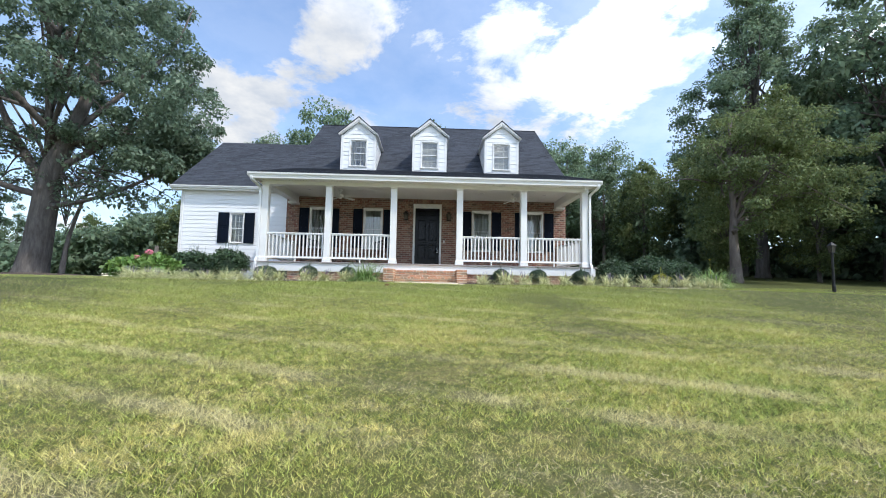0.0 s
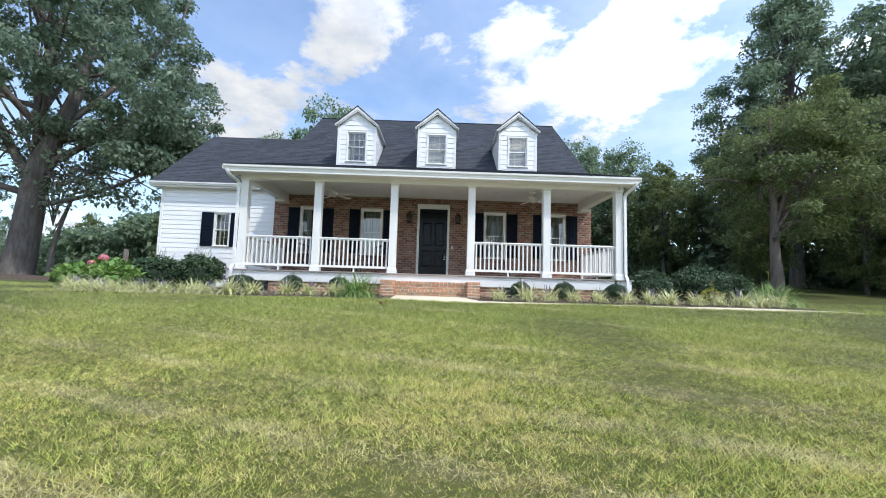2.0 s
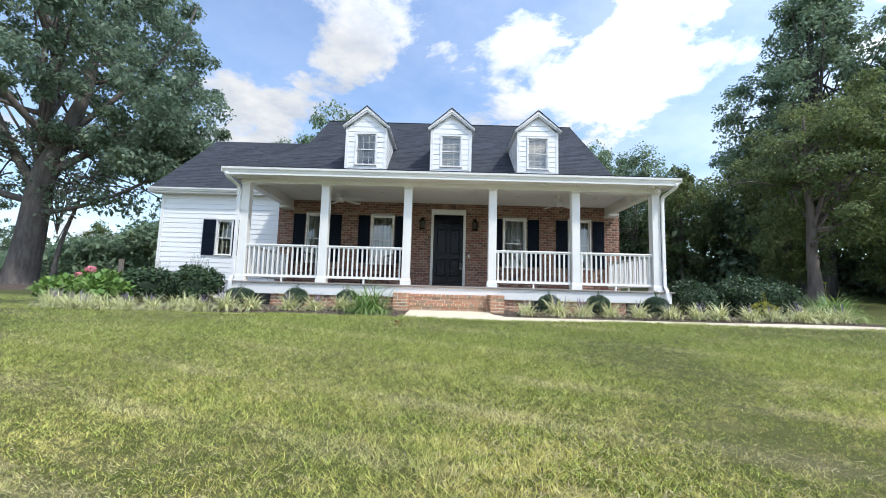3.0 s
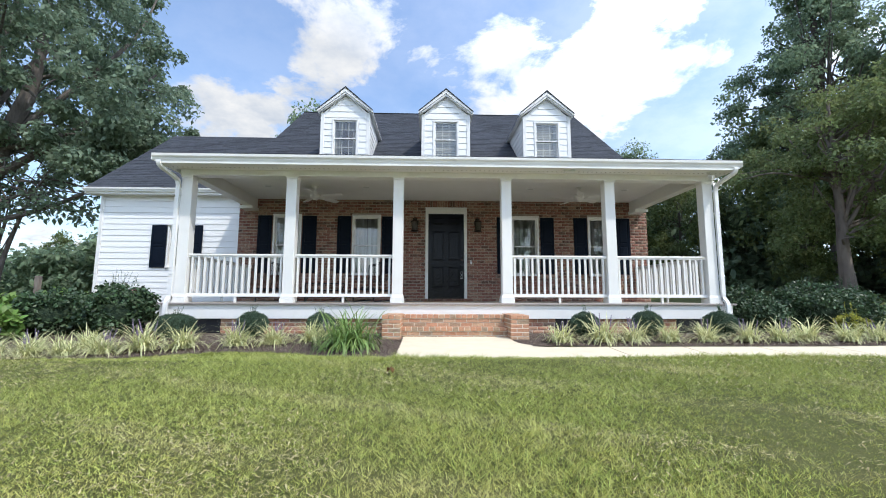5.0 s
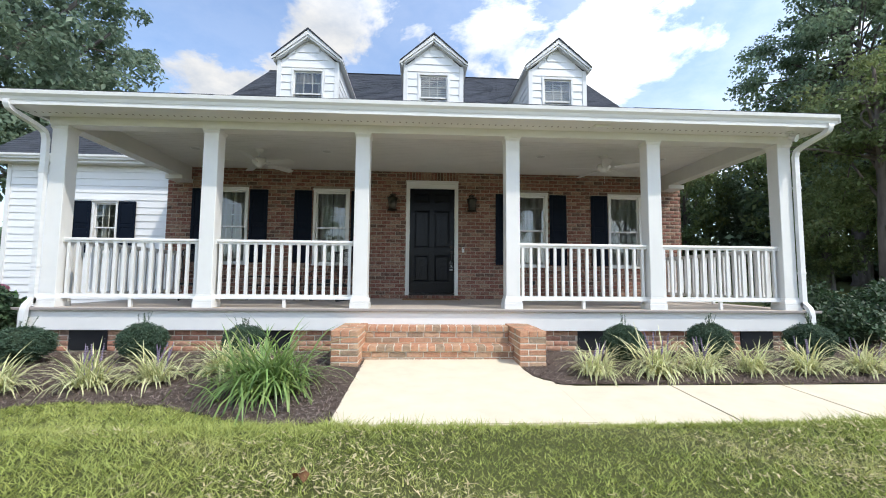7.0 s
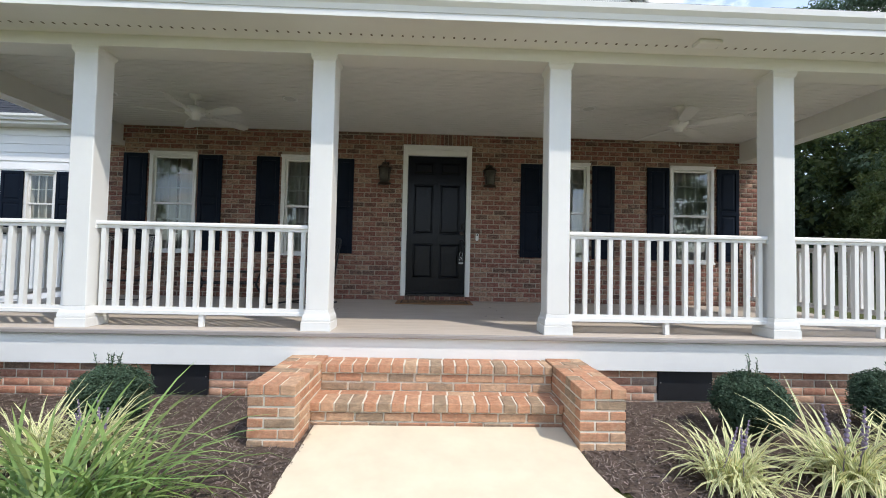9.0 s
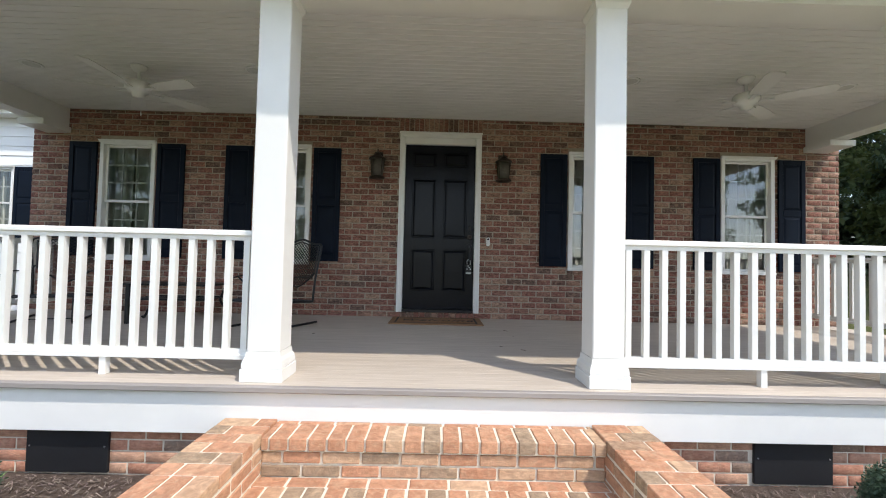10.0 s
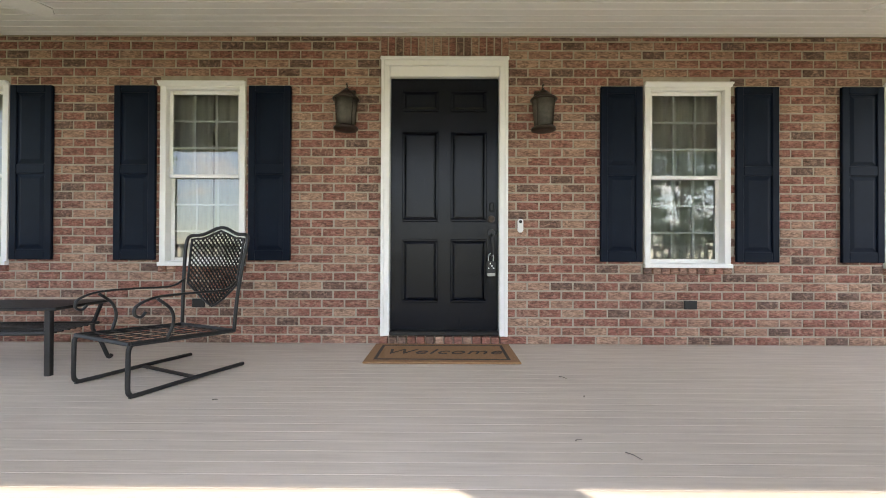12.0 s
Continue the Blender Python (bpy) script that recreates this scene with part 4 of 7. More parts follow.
# ---- porch ----
def make_porch():
    fl = tagged(new("floor_porch"), "greyish-tan composite porch floor boards", "floor", kind="structure")
    y, i = 13.03, 0
    pitch = 0.0848
    me = None
    while y < WALL_Y - 0.02:
        bm = bmesh.new()
        d = min(pitch - 0.0014, WALL_Y - 0.002 - y)
        box(bm, -5.22, 5.22, y, y + d, DECK_Z - 0.028, DECK_Z, 0.0008)
        part("board", bm, DECK, fl)
        y += pitch
    boxpart("deck_edge", (-5.25, 5.25, 12.985, 13.026, DECK_Z - 0.034, DECK_Z, ), DECKEDGE, fl, "taupe nosing board", 0.005)
    boxpart("joist_frame", (-5.18, 5.18, 13.2, WALL_Y - 0.01, 1.78, DECK_Z - 0.03), MORTAR, fl)
    bm = bmesh.new()
    box(bm, -5.20, 5.20, 13.03, 13.06, 1.72, DECK_Z - 0.035, 0.003)
    for s in (-1, 1):
        box(bm, s * 5.20 - 0.03 * (s > 0), s * 5.20 + 0.03 * (s < 0), 13.06, WALL_Y, 1.72, DECK_Z - 0.035)
    tagged(part("trim_fascia", bm, WHITE), "white skirt board under the porch floor", "trim", kind="structure")
    # ceiling: beaded boards
    bm = bmesh.new()
    y = 13.08
    while y < WALL_Y - 0.01:
        y1 = min(y + 0.084, WALL_Y - 0.004)
        prism(bm, [(y + 0.004, CEIL_Z), (y1 - 0.010, CEIL_Z), (y1 - 0.006, CEIL_Z + 0.006), (y1, CEIL_Z + 0.006), (y1, CEIL_Z + 0.02), (y, CEIL_Z + 0.02), (y, CEIL_Z + 0.006)], "x", -4.83, 4.83)
        y += 0.084
    tagged(part("ceiling", bm, CEIL), "white beadboard porch ceiling", "ceiling", kind="structure")
    # beams, soffit, gutter
    bm = bmesh.new()
    box(bm, -5.05, 5.05, 13.08, 13.28, 4.352, 4.62)
    for s in (-1, 1):
        a, b = sorted((s * 4.83, s * 5.03))
        box(bm, a, b, 13.28, WALL_Y - 0.002, 4.354, 4.62)
        a, b = sorted((s * 4.80, s * 5.12))
        box(bm, a, b, 15.62, WALL_Y - 0.004, 4.28, 4.352)
    tagged(part("trim_beam", bm, WHITE), "white boxed porch beam on the posts", "beam", kind="structure")
    bm = bmesh.new()
    box(bm, -5.24, 5.24, 12.70, 13.08, 4.455, 4.47)
    box(bm, -5.24, 5.24, 12.668, 12.70, 4.44, 4.60)
    x = -5.2
    sof = tagged(part("trim_soffit", bm, WHITE), "white vented soffit under the porch eave", "soffit", kind="structure")
    bm = bmesh.new()
    while x < 5.2:
        box(bm, x, x + 0.016, 12.93, 12.955, 4.4525, 4.4545)
        x += 0.085
    part("vent_slots", bm, WOOD, sof, "row of small dark vent slots")
    gutter("gutter_porch", -5.30, 5.30, 12.722, 4.605)
    for i, x in enumerate(POSTS):
        post(x, 13.19)


def post(x, y):
    e = empty("porch_post", x, y, DECK_Z, "square white porch post with moulded base and capital", "post", "porch posts")
    bm = bmesh.new()
    box(bm, -0.096, 0.096, -0.096, 0.096, 0.17, 2.30, 0.006)
    part("shaft", bm, WHITE, e)
    bm = bmesh.new()
    for hw, z0, z1 in ((0.124, 0, 0.075), (0.118, 0.075, 0.095)):
        box(bm, -hw, hw, -hw, hw, z0, z1, 0.003)
    prism4(bm, [(0.118, 0.095), (0.113, 0.12), (0.103, 0.14), (0.099, 0.172)])
    part("base", bm, WHITE, e)
    bm = bmesh.new()
    prism4(bm, [(0.097, 2.295), (0.100, 2.305), (0.106, 2.318), (0.109, 2.324)])
    box(bm, -0.111, 0.111, -0.111, 0.111, 2.324, 2.352, 0.003)
    part("capital", bm, WHITE, e)


def prism4(bm, prof):
    """Square mouldings: half widths and heights."""
    rings = [[bm.verts.new((sx * h, sy * h, z)) for sx, sy in ((-1, -1), (1, -1), (1, 1), (-1, 1))] for h, z in prof]
    for a, b in zip(rings, rings[1:]):
        for k in range(4):
            bm.faces.new((a[k], a[(k + 1) % 4], b[(k + 1) % 4], b[k]))
    bm.faces.new(rings[0][::-1]), bm.faces.new(rings[-1])


BAL = bmesh.new()
box(BAL, -0.018, 0.018, -0.018, 0.018, 0.165, 0.845)
BALUSTER = bpy.data.meshes.new("baluster")
BAL.to_mesh(BALUSTER), BAL.free()


def railing(cx, cy, length, turn):
    e = empty("railing", cx, cy, DECK_Z, "white porch railing with square balusters", "railing", "porch railings", turn)
    h = length / 2
    bm = bmesh.new()
    prism(bm, [(-0.020, 0.828), (0.020, 0.828), (0.022, 0.852), (0.036, 0.858), (0.036, 0.876), (0.028, 0.889), (-0.028, 0.889), (-0.036, 0.876), (-0.036, 0.858), (-0.022, 0.852)], "x", -h, h)
    part("top_rail", bm, WHITE, e)
    bm = bmesh.new()
    prism(bm, [(-0.030, 0.108), (0.030, 0.108), (0.030, 0.135), (0.020, 0.142), (0.018, 0.168), (-0.018, 0.168), (-0.020, 0.142), (-0.030, 0.135)], "x", -h, h)
    part("bottom_rail", bm, WHITE, e)
    boxpart("support_block", (-0.02, 0.02, -0.02, 0.02, 0, 0.108), WHITE, e, "", 0.002)
    n = round(length / 0.1115)
    for i in range(n):
        b = link("baluster", BALUSTER, WHITE, e)
        b.location.x = -h + (i + 0.5) * length / n
    for s in (-1, 1):
        boxpart("bracket", (s * h - 0.012, s * h + 0.012, -0.034, 0.034, 0.824, 0.856), WHITE, e)


make_porch()
for a, b in ((0, 1), (1, 2), (3, 4), (4, 5)):
    x0, x1 = POSTS[a] + 0.098, POSTS[b] - 0.098
    railing((x0 + x1) / 2, 13.19, x1 - x0, 0)
for s in (-1, 1):
    railing(s * 4.925, (13.29 + 15.995) / 2, 15.995 - 13.29, 90)


# ---- front door ----
def make_door():
    d = tagged(new("door_1"), "black six-panel front door in a white casing, closed", "door", kind="structure")
    x0, x1, z0, z1 = DOOR
    y = WALL_Y
    bm = bmesh.new()
    c = 0.072
    for s in (-1, 1):
        a, b = sorted((s * 0.533, s * (0.533 - c)))
        box(bm, a, b, y - 0.03, y + 0.12, z0, z1 - c, 0.006)
        a, b = sorted((s * (0.533 - 0.028), s * 0.533))
        box(bm, a, b, y - 0.042, y - 0.03, z0, z1, 0.004)
    box(bm, x0, x1, y - 0.03, y + 0.12, z1 - c, z1 - 0.002, 0.006)
    box(bm, x0 - 0.006, x1 + 0.006, y - 0.05, y - 0.028, z1 - 0.03, z1, 0.006)
    box(bm, -0.462, 0.462, y - 0.012, y + 0.04, z1 - c - 0.086, z1 - c, 0.004)
    part("door_frame", bm, WHITE, d)
    yf, hw, b0, b1 = y + 0.045, 0.460, 2.112, z1 - c - 0.086
    panels = [(a, b, e, f) for e, f in ((3.975, 4.165), (3.033, 3.815), (2.343, 2.888)) for a, b in ((-0.362, -0.052), (0.052, 0.362))]
    bm = bmesh.new()
    for a, b, e, f in cells(-hw, hw, b0, b1, panels):
        box(bm, a, b, yf, yf + 0.045, e, f)
    slab = part("door_leaf", bm, DOORP, d)
    for a, b, e, f in panels:
        raised_panel("door_panel", a, b, e, f, yf + 0.014, yf + 0.04, 0.034, 0.010, DOORP, slab)
        bm = bmesh.new()
        m = 0.024
        for q in ((a, b, e, e + m), (a, b, f - m, f), (a, a + m, e + m, f - m), (b - m, b, e + m, f - m)):
            box(bm, q[0], q[1], yf - 0.011, yf + 0.008, q[2], q[3], 0.007)
        part("panel_moulding", bm, DOORP, slab)
    bm = bmesh.new()
    box(bm, -0.462, 0.462, y - 0.02, y + 0.1, 2.072, 2.108, 0.006)
    part("threshold", bm, BLACK, d, "dark metal threshold")
    # lockset, one above the other
    bm = bmesh.new()
    box(bm, 0.384, 0.424, yf - 0.02, yf, 3.12, 3.20, 0.012)
    part("keypad", bm, BLACK, d, "black keypad")
    bm = bmesh.new()
    for r, dy in ((0.032, 0.012), (0.02, 0.022)):
        bmesh.ops.create_cone(bm, cap_ends=True, segments=20, radius1=r, radius2=r * 0.86, depth=dy, matrix=Matrix.Translation((0.402, yf - dy / 2, 3.058)) @ Matrix.Rotation(radians(90), 4, "X"))
    part("deadbolt", bm, BRONZE, d, "round dark deadbolt")
    bm = bmesh.new()
    bmesh.ops.create_cone(bm, cap_ends=True, segments=20, radius1=0.034, radius2=0.03, depth=0.014, matrix=Matrix.Translation((0.402, yf - 0.007, 2.94)) @ Matrix.Rotation(radians(90), 4, "X"))
    tube(bm, smooth_path([(0.402, yf - 0.01, 2.93), (0.402, yf - 0.055, 2.90), (0.404, yf - 0.062, 2.82), (0.404, yf - 0.05, 2.765), (0.404, yf - 0.005, 2.75)], 4), 0.010, 8)
    part("door_handle", bm, BLACK, d, "black grip handle")
    e = empty("lock_box", 0.395, yf - 0.045, 2.575, "black key lock box hanging from the door handle", "lock box")
    bm = bmesh.new()
    box(bm, -0.038, 0.038, -0.02, 0.02, 0.0, 0.125, 0.008)
    part("body", bm, BLACK, e)
    bm = bmesh.new()
    tube(bm, smooth_path([(-0.02, 0, 0.12), (-0.02, 0, 0.17), (0, 0, 0.19), (0.02, 0, 0.17), (0.02, 0, 0.12)], 4), 0.005, 6)
    part("shackle", bm, CHROME, e)
    bm = bmesh.new()
    box(bm, -0.034, 0.034, -0.026, -0.018, 0.0, 0.026, 0.003)
    part("catch", bm, CHROME, e, "chrome catch")
    for r in range(3):
        for c in range(4):
            boxpart("key_button", (-0.026 + c * 0.014, -0.016 + c * 0.014, -0.0235, -0.019, 0.06 + r * 0.02, 0.072 + r * 0.02), PLASTIC if (r + c) % 3 == 0 else IRON, e)
    e = empty("doorbell", 0.640, WALL_Y - 0.002, 2.945, "white video doorbell with a black lens on the brick wall", "doorbell")
    bm = bmesh.new()
    prism(bm, [(0.023 * math.cos(a), 0.055 + (0.034 if math.sin(a) > 0 else -0.034) + 0.023 * math.sin(a)) for a in np.linspace(0, math.tau, 25)[:-1]], "y", -0.026, 0)
    part("body", bm, PLASTIC, e)
    bm = bmesh.new()
    bmesh.ops.create_cone(bm, cap_ends=True, segments=16, radius1=0.014, radius2=0.012, depth=0.006, matrix=Matrix.Translation((0, -0.028, 0.088)) @ Matrix.Rotation(radians(90), 4, "X"))
    part("lens", bm, BLACK, e, "black lens")


def door_mat():
    e = empty("door_mat", -0.012, 15.655, DECK_Z, "brown coir door mat that says Welcome", "door mat")
    bm = bmesh.new()
    box(bm, -0.55, 0.55, -0.285, 0.285, 0.002, 0.016, 0.004)
    part("mat", bm, MATFIBRE, e)
    bm = bmesh.new()
    o, i = (0.485, 0.225), (0.462, 0.202)
    for d in ((-o[0], o[0], -o[1], -i[1]), (-o[0], o[0], i[1], o[1]), (-o[0], -i[0], -i[1], i[1]), (i[0], o[0], -i[1], i[1])):
        box(bm, d[0], d[1], d[2], d[3], 0.0165, 0.0185)
    part("border", bm, MATDARK, e, "dark printed border")
    cu = bpy.data.curves.new("word", "FONT")
    cu.body, cu.size, cu.shear, cu.extrude, cu.align_x, cu.align_y, cu.space_character = "Welcome", 0.205, 0.35, 0.001, "CENTER", "CENTER", 1.12
    tmp = new("word_source", cu)
    me = bpy.data.meshes.new_from_object(tmp.evaluated_get(bpy.context.evaluated_depsgraph_get()))
    bpy.data.objects.remove(tmp)
    me.materials.clear()
    w = link("lettering", me, MATDARK, e, "dark word Welcome")
    w.location.z = 0.018


def wall_lantern(x):
    e = empty("wall_lantern", x, WALL_Y, 3.768, "bronze coach lantern with seeded glass on the brick wall", "wall lamp", "door lanterns")
    bm = bmesh.new()
    box(bm, -0.055, 0.055, -0.022, -0.001, 0.20, 0.37, 0.008)
    part("back_plate", bm, BRONZE, e)
    bm = bmesh.new()
    tube(bm, smooth_path([(0, -0.02, 0.33), (0, -0.06, 0.355), (0, -0.105, 0.345), (0, -0.115, 0.315)], 4), 0.012, 8)
    tube(bm, smooth_path([(0, -0.10, 0.35), (0, -0.085, 0.375), (0, -0.10, 0.39), (0, -0.115, 0.378)], 4), 0.006, 6)
    part("arm", bm, BRONZE, e)
    bm = bmesh.new()
    lathe(bm, [(0.105, 0.245), (0.110, 0.255), (0.098, 0.268), (0.070, 0.285), (0.048, 0.305), (0.030, 0.325), (0.012, 0.335), (0.0, 0.34)], 0, -0.12, 20)
    part("hood", bm, BRONZE, e, smooth=True)
    bm = bmesh.new()
    lathe(bm, [(0.072, 0.03), (0.094, 0.245)], 0, -0.12, 20)
    part("glass_cylinder", bm, SEEDED, e, "clear seeded glass", True)
    for k in range(4):
        bm = bmesh.new()
        a = k * math.tau / 4 + 0.78
        tube(bm, [(0.084 * math.cos(a), -0.12 + 0.084 * math.sin(a), 0.03), (0.10 * math.cos(a), -0.12 + 0.10 * math.sin(a), 0.25)], 0.004, 4)
        part("cage_bar", bm, BRONZE, e)
    bm = bmesh.new()
    lathe(bm, [(0.05, 0.0), (0.098, 0.006), (0.100, 0.022), (0.078, 0.034), (0.02, 0.036)], 0, -0.12, 20)
    part("base_ring", bm, BRONZE, e, smooth=True)
    bm = bmesh.new()
    lathe(bm, [(0.010, 0.04), (0.010, 0.09), (0.013, 0.10), (0.010, 0.135), (0.001, 0.155)], 0, -0.12, 10)
    part("candle_bulb", bm, SEEDED, e, "clear candle bulb")


make_door()
door_mat()
for s in (-1, 1):
    wall_lantern(s * 0.808)
for s in (-1, 1):
    e = empty("wall_vent", s * 2.075, WALL_Y, 2.306, "small dark vent set in the brick wall", "vent")
    bm = bmesh.new()
    box(bm, -0.053, 0.053, -0.010, 0.006, -0.004, 0.068, 0.003)
    part("cover", bm, BLACK, e)


# ---- dormers ----
def dormer(cx, blind, i):
    yf, hw, z0, ze, za = 16.85, 0.68, 5.55, 7.33, 7.92
    e = empty("dormer", cx, yf, 5.70, "white lap-sided gable dormer with a small window", "dormer", "roof dormers")
    o = Vector((cx, yf, 5.70))
    def loc(bm):
        bmesh.ops.translate(bm, verts=bm.verts, vec=-o)
        return bm
    wx = (cx - 0.373, cx + 0.373, 6.04, 7.17)
    bm = bmesh.new()
    for a, b, c, d in cells(cx - hw + 0.02, cx + hw - 0.02, z0, ze, [wx]):
        box(bm, a, b, yf + 0.02, yf + 0.12, c, d)
    prism(bm, [(cx - hw + 0.02, ze), (cx + hw - 0.02, ze), (cx, ze + (hw - 0.02) * 0.87)], "y", yf + 0.02, yf + 0.12)
    for s in (-1, 1):
        a, b = sorted((cx + s * hw, cx + s * (hw - 0.1)))
        prism(bm, [(yf + 0.12, z0), (19.0, main_z(19.0)), (19.0, 7.36), (yf + 0.12, 7.36)], "x", a + 0.008, b - 0.008)
    part("wall", loc(bm), SIDING, e)
    # front laps between corner boards
    pitch, z = 0.178, 5.78
    while z < ze + 0.45:
        half = hw - 0.085 if z < ze - 0.1 else max(0.0, (ze + hw * 0.87 - z - 0.12) / 0.87 - 0.04)
        if half > 0.05:
            for a, b in spans(cx - half, cx + half, z, z + pitch, [(wx[0] - 0.004, wx[1] + 0.004, wx[2] - 0.02, wx[3])]):
                bm = bmesh.new()
                lap(bm, a, b, z, pitch, yf)
                part("siding_board", loc(bm), SIDING, e)
        z += pitch
    # side laps
    for s in (-1, 1):
        z = 5.78
        while z < 7.2:
            ys = max(yf + 0.02, RIDGE_Y - (RIDGE_Z - z) / MAIN_S)
            yb = RIDGE_Y - (RIDGE_Z - z - pitch) / MAIN_S + 0.05
            bm = bmesh.new()
            x = cx + s * hw
            prism(bm, [(x - s * 0.012, z), (x + s * 0.006, z), (x - s * 0.006, z + pitch - 0.002), (x - s * 0.012, z + pitch - 0.002)], "y", yf + 0.09, yb)
            part("siding_board", loc(bm), SIDING, e)
            z += pitch
        bm = bmesh.new()
        a, b = sorted((cx + s * (hw + 0.016), cx + s * (hw - 0.085)))
        box(bm, a, b, yf - 0.016, yf + 0.085, 5.72, ze + 0.02, 0.003)
        part("corner_board", loc(bm), WHITE, e)
    # roof: two slopes with white rakes and soffit
    sl, ov = 0.87, 0.105
    for s in (-1, 1):
        xe, zb = cx + s * (hw + ov), za + 0.10 - (hw + ov) * sl + 0.06
        zt = zb + (hw + ov) * sl
        bm = bmesh.new()
        q = [(cx, zt), (xe, zb), (xe, zb - 0.03), (cx, zt - 0.045)]
        prism(bm, q, "y", 16.70, 20.2)
        part("roof_slope", loc(bm), SHINGLE, e)
        bm = bmesh.new()
        prism(bm, [(cx, zt - 0.03), (xe + s * 0.004, zb - 0.028), (xe + s * 0.004, zb - 0.085), (cx, zt - 0.15)], "y", 16.715, 16.74)
        prism(bm, [(cx, zt - 0.14), (xe - s * 0.03, zb - 0.075), (xe - s * 0.03, zb - 0.10), (cx, zt - 0.21)], "y", 16.74, yf + 0.02)
        prism(bm, [(xe - s * 0.11, zb + 0.02), (xe, zb - 0.03), (xe, zb - 0.06), (xe - s * 0.11, zb - 0.06)], "y", 16.74, 19.0)
        part("rake_board", loc(bm), WHITE, e)
    w = window_unit(f"window_{6 + i}", *wx, yf - 0.022, 2, 3, "white dormer window with a three-column grid", head=False, blind=blind)
    if not blind:
        drape("valance", wx[0] + 0.02, wx[1] - 0.02, 6.82, 7.15, yf + 0.2, 33, "pale scalloped valance in the dormer window", True)
        drape("curtain", wx[0] + 0.02, wx[0] + 0.2, 6.05, 7.1, yf + 0.24, 34, "pale curtain gathered in the dormer window")
        drape("curtain", wx[1] - 0.2, wx[1] - 0.02, 6.05, 7.1, yf + 0.24, 35, "pale curtain gathered in the dormer window")
    bm = bmesh.new()
    box(bm, cx - 0.5, cx + 0.5, 17.95, 18.0, 5.7, 7.4)
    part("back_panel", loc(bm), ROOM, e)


for i, (cx, bl) in enumerate(((-2.85, False), (0.02, True), (2.945, True))):
    dormer(cx, bl, i)


# ---- porch fittings ----
def ceiling_fan(x, y, turn):
    e = empty("ceiling_fan", x, y, CEIL_Z, "white five-blade ceiling fan under the porch ceiling", "ceiling fan", "porch fans", turn)
    bm = bmesh.new()
    lathe(bm, [(0.075, 0.0), (0.075, -0.02), (0.05, -0.055), (0.014, -0.06), (0.014, -0.14), (0.05, -0.15)], seg=20)
    part("canopy", bm, PLASTIC, e, smooth=True)
    bm = bmesh.new()
    lathe(bm, [(0.05, -0.15), (0.10, -0.165), (0.115, -0.19), (0.115, -0.235), (0.09, -0.26), (0.055, -0.275), (0.05, -0.31), (0.0, -0.32)], seg=24)
    part("motor", bm, PLASTIC, e, smooth=True)
    for k in range(5):
        a = k * 72
        bm = bmesh.new()
        box(bm, 0.10, 0.22, -0.02, 0.02, -0.252, -0.244)
        bl = part("blade_iron", bm, PLASTIC, e)
        bl.rotation_euler = (0, 0, radians(a))
        bm = bmesh.new()
        pts = [(0.19, -0.045), (0.30, -0.062), (0.60, -0.070), (0.655, -0.058), (0.675, 0.0), (0.655, 0.058), (0.60, 0.070), (0.30, 0.062), (0.19, 0.045)]
        prism(bm, pts, "z", -0.244, -0.236)
        bmesh.ops.rotate(bm, verts=bm.verts, cent=(0.2, 0, -0.24), matrix=Matrix.Rotation(radians(-11), 3, "X"))
        b = part("blade", bm, WHITE, e)
        b.rotation_euler = (0, 0, radians(a))
    bm = bmesh.new()
    tube(bm, [(0.03, 0, -0.31), (0.03, 0, -0.46)], 0.0015, 4)
    lathe(bm, [(0.004, -0.49), (0.007, -0.475), (0.003, -0.46)], 0.03, 0, 8)
    part("pull_chain", bm, PLASTIC, e)


ceiling_fan(-3.02, 14.72, 54)
ceiling_fan(2.98, 14.60, 36)


def can_light(x, y):
    e = empty("recessed_light", x, y, CEIL_Z, "round white recessed light in the porch ceiling, off", "ceiling light", "recessed lights")
    bm = bmesh.new()
    lathe(bm, [(0.095, 0.0), (0.095, -0.006), (0.075, -0.010), (0.070, -0.004)], seg=24)
    part("trim_ring", bm, PLASTIC, e, smooth=True)
    bm = bmesh.new()
    lathe(bm, [(0.070, -0.004), (0.04, -0.005), (0.0, -0.006)], seg=24)
    part("lens", bm, BLIND, e)


for x in (-4.1, -1.88, 1.90, 4.1):
    can_light(x, 14.74)


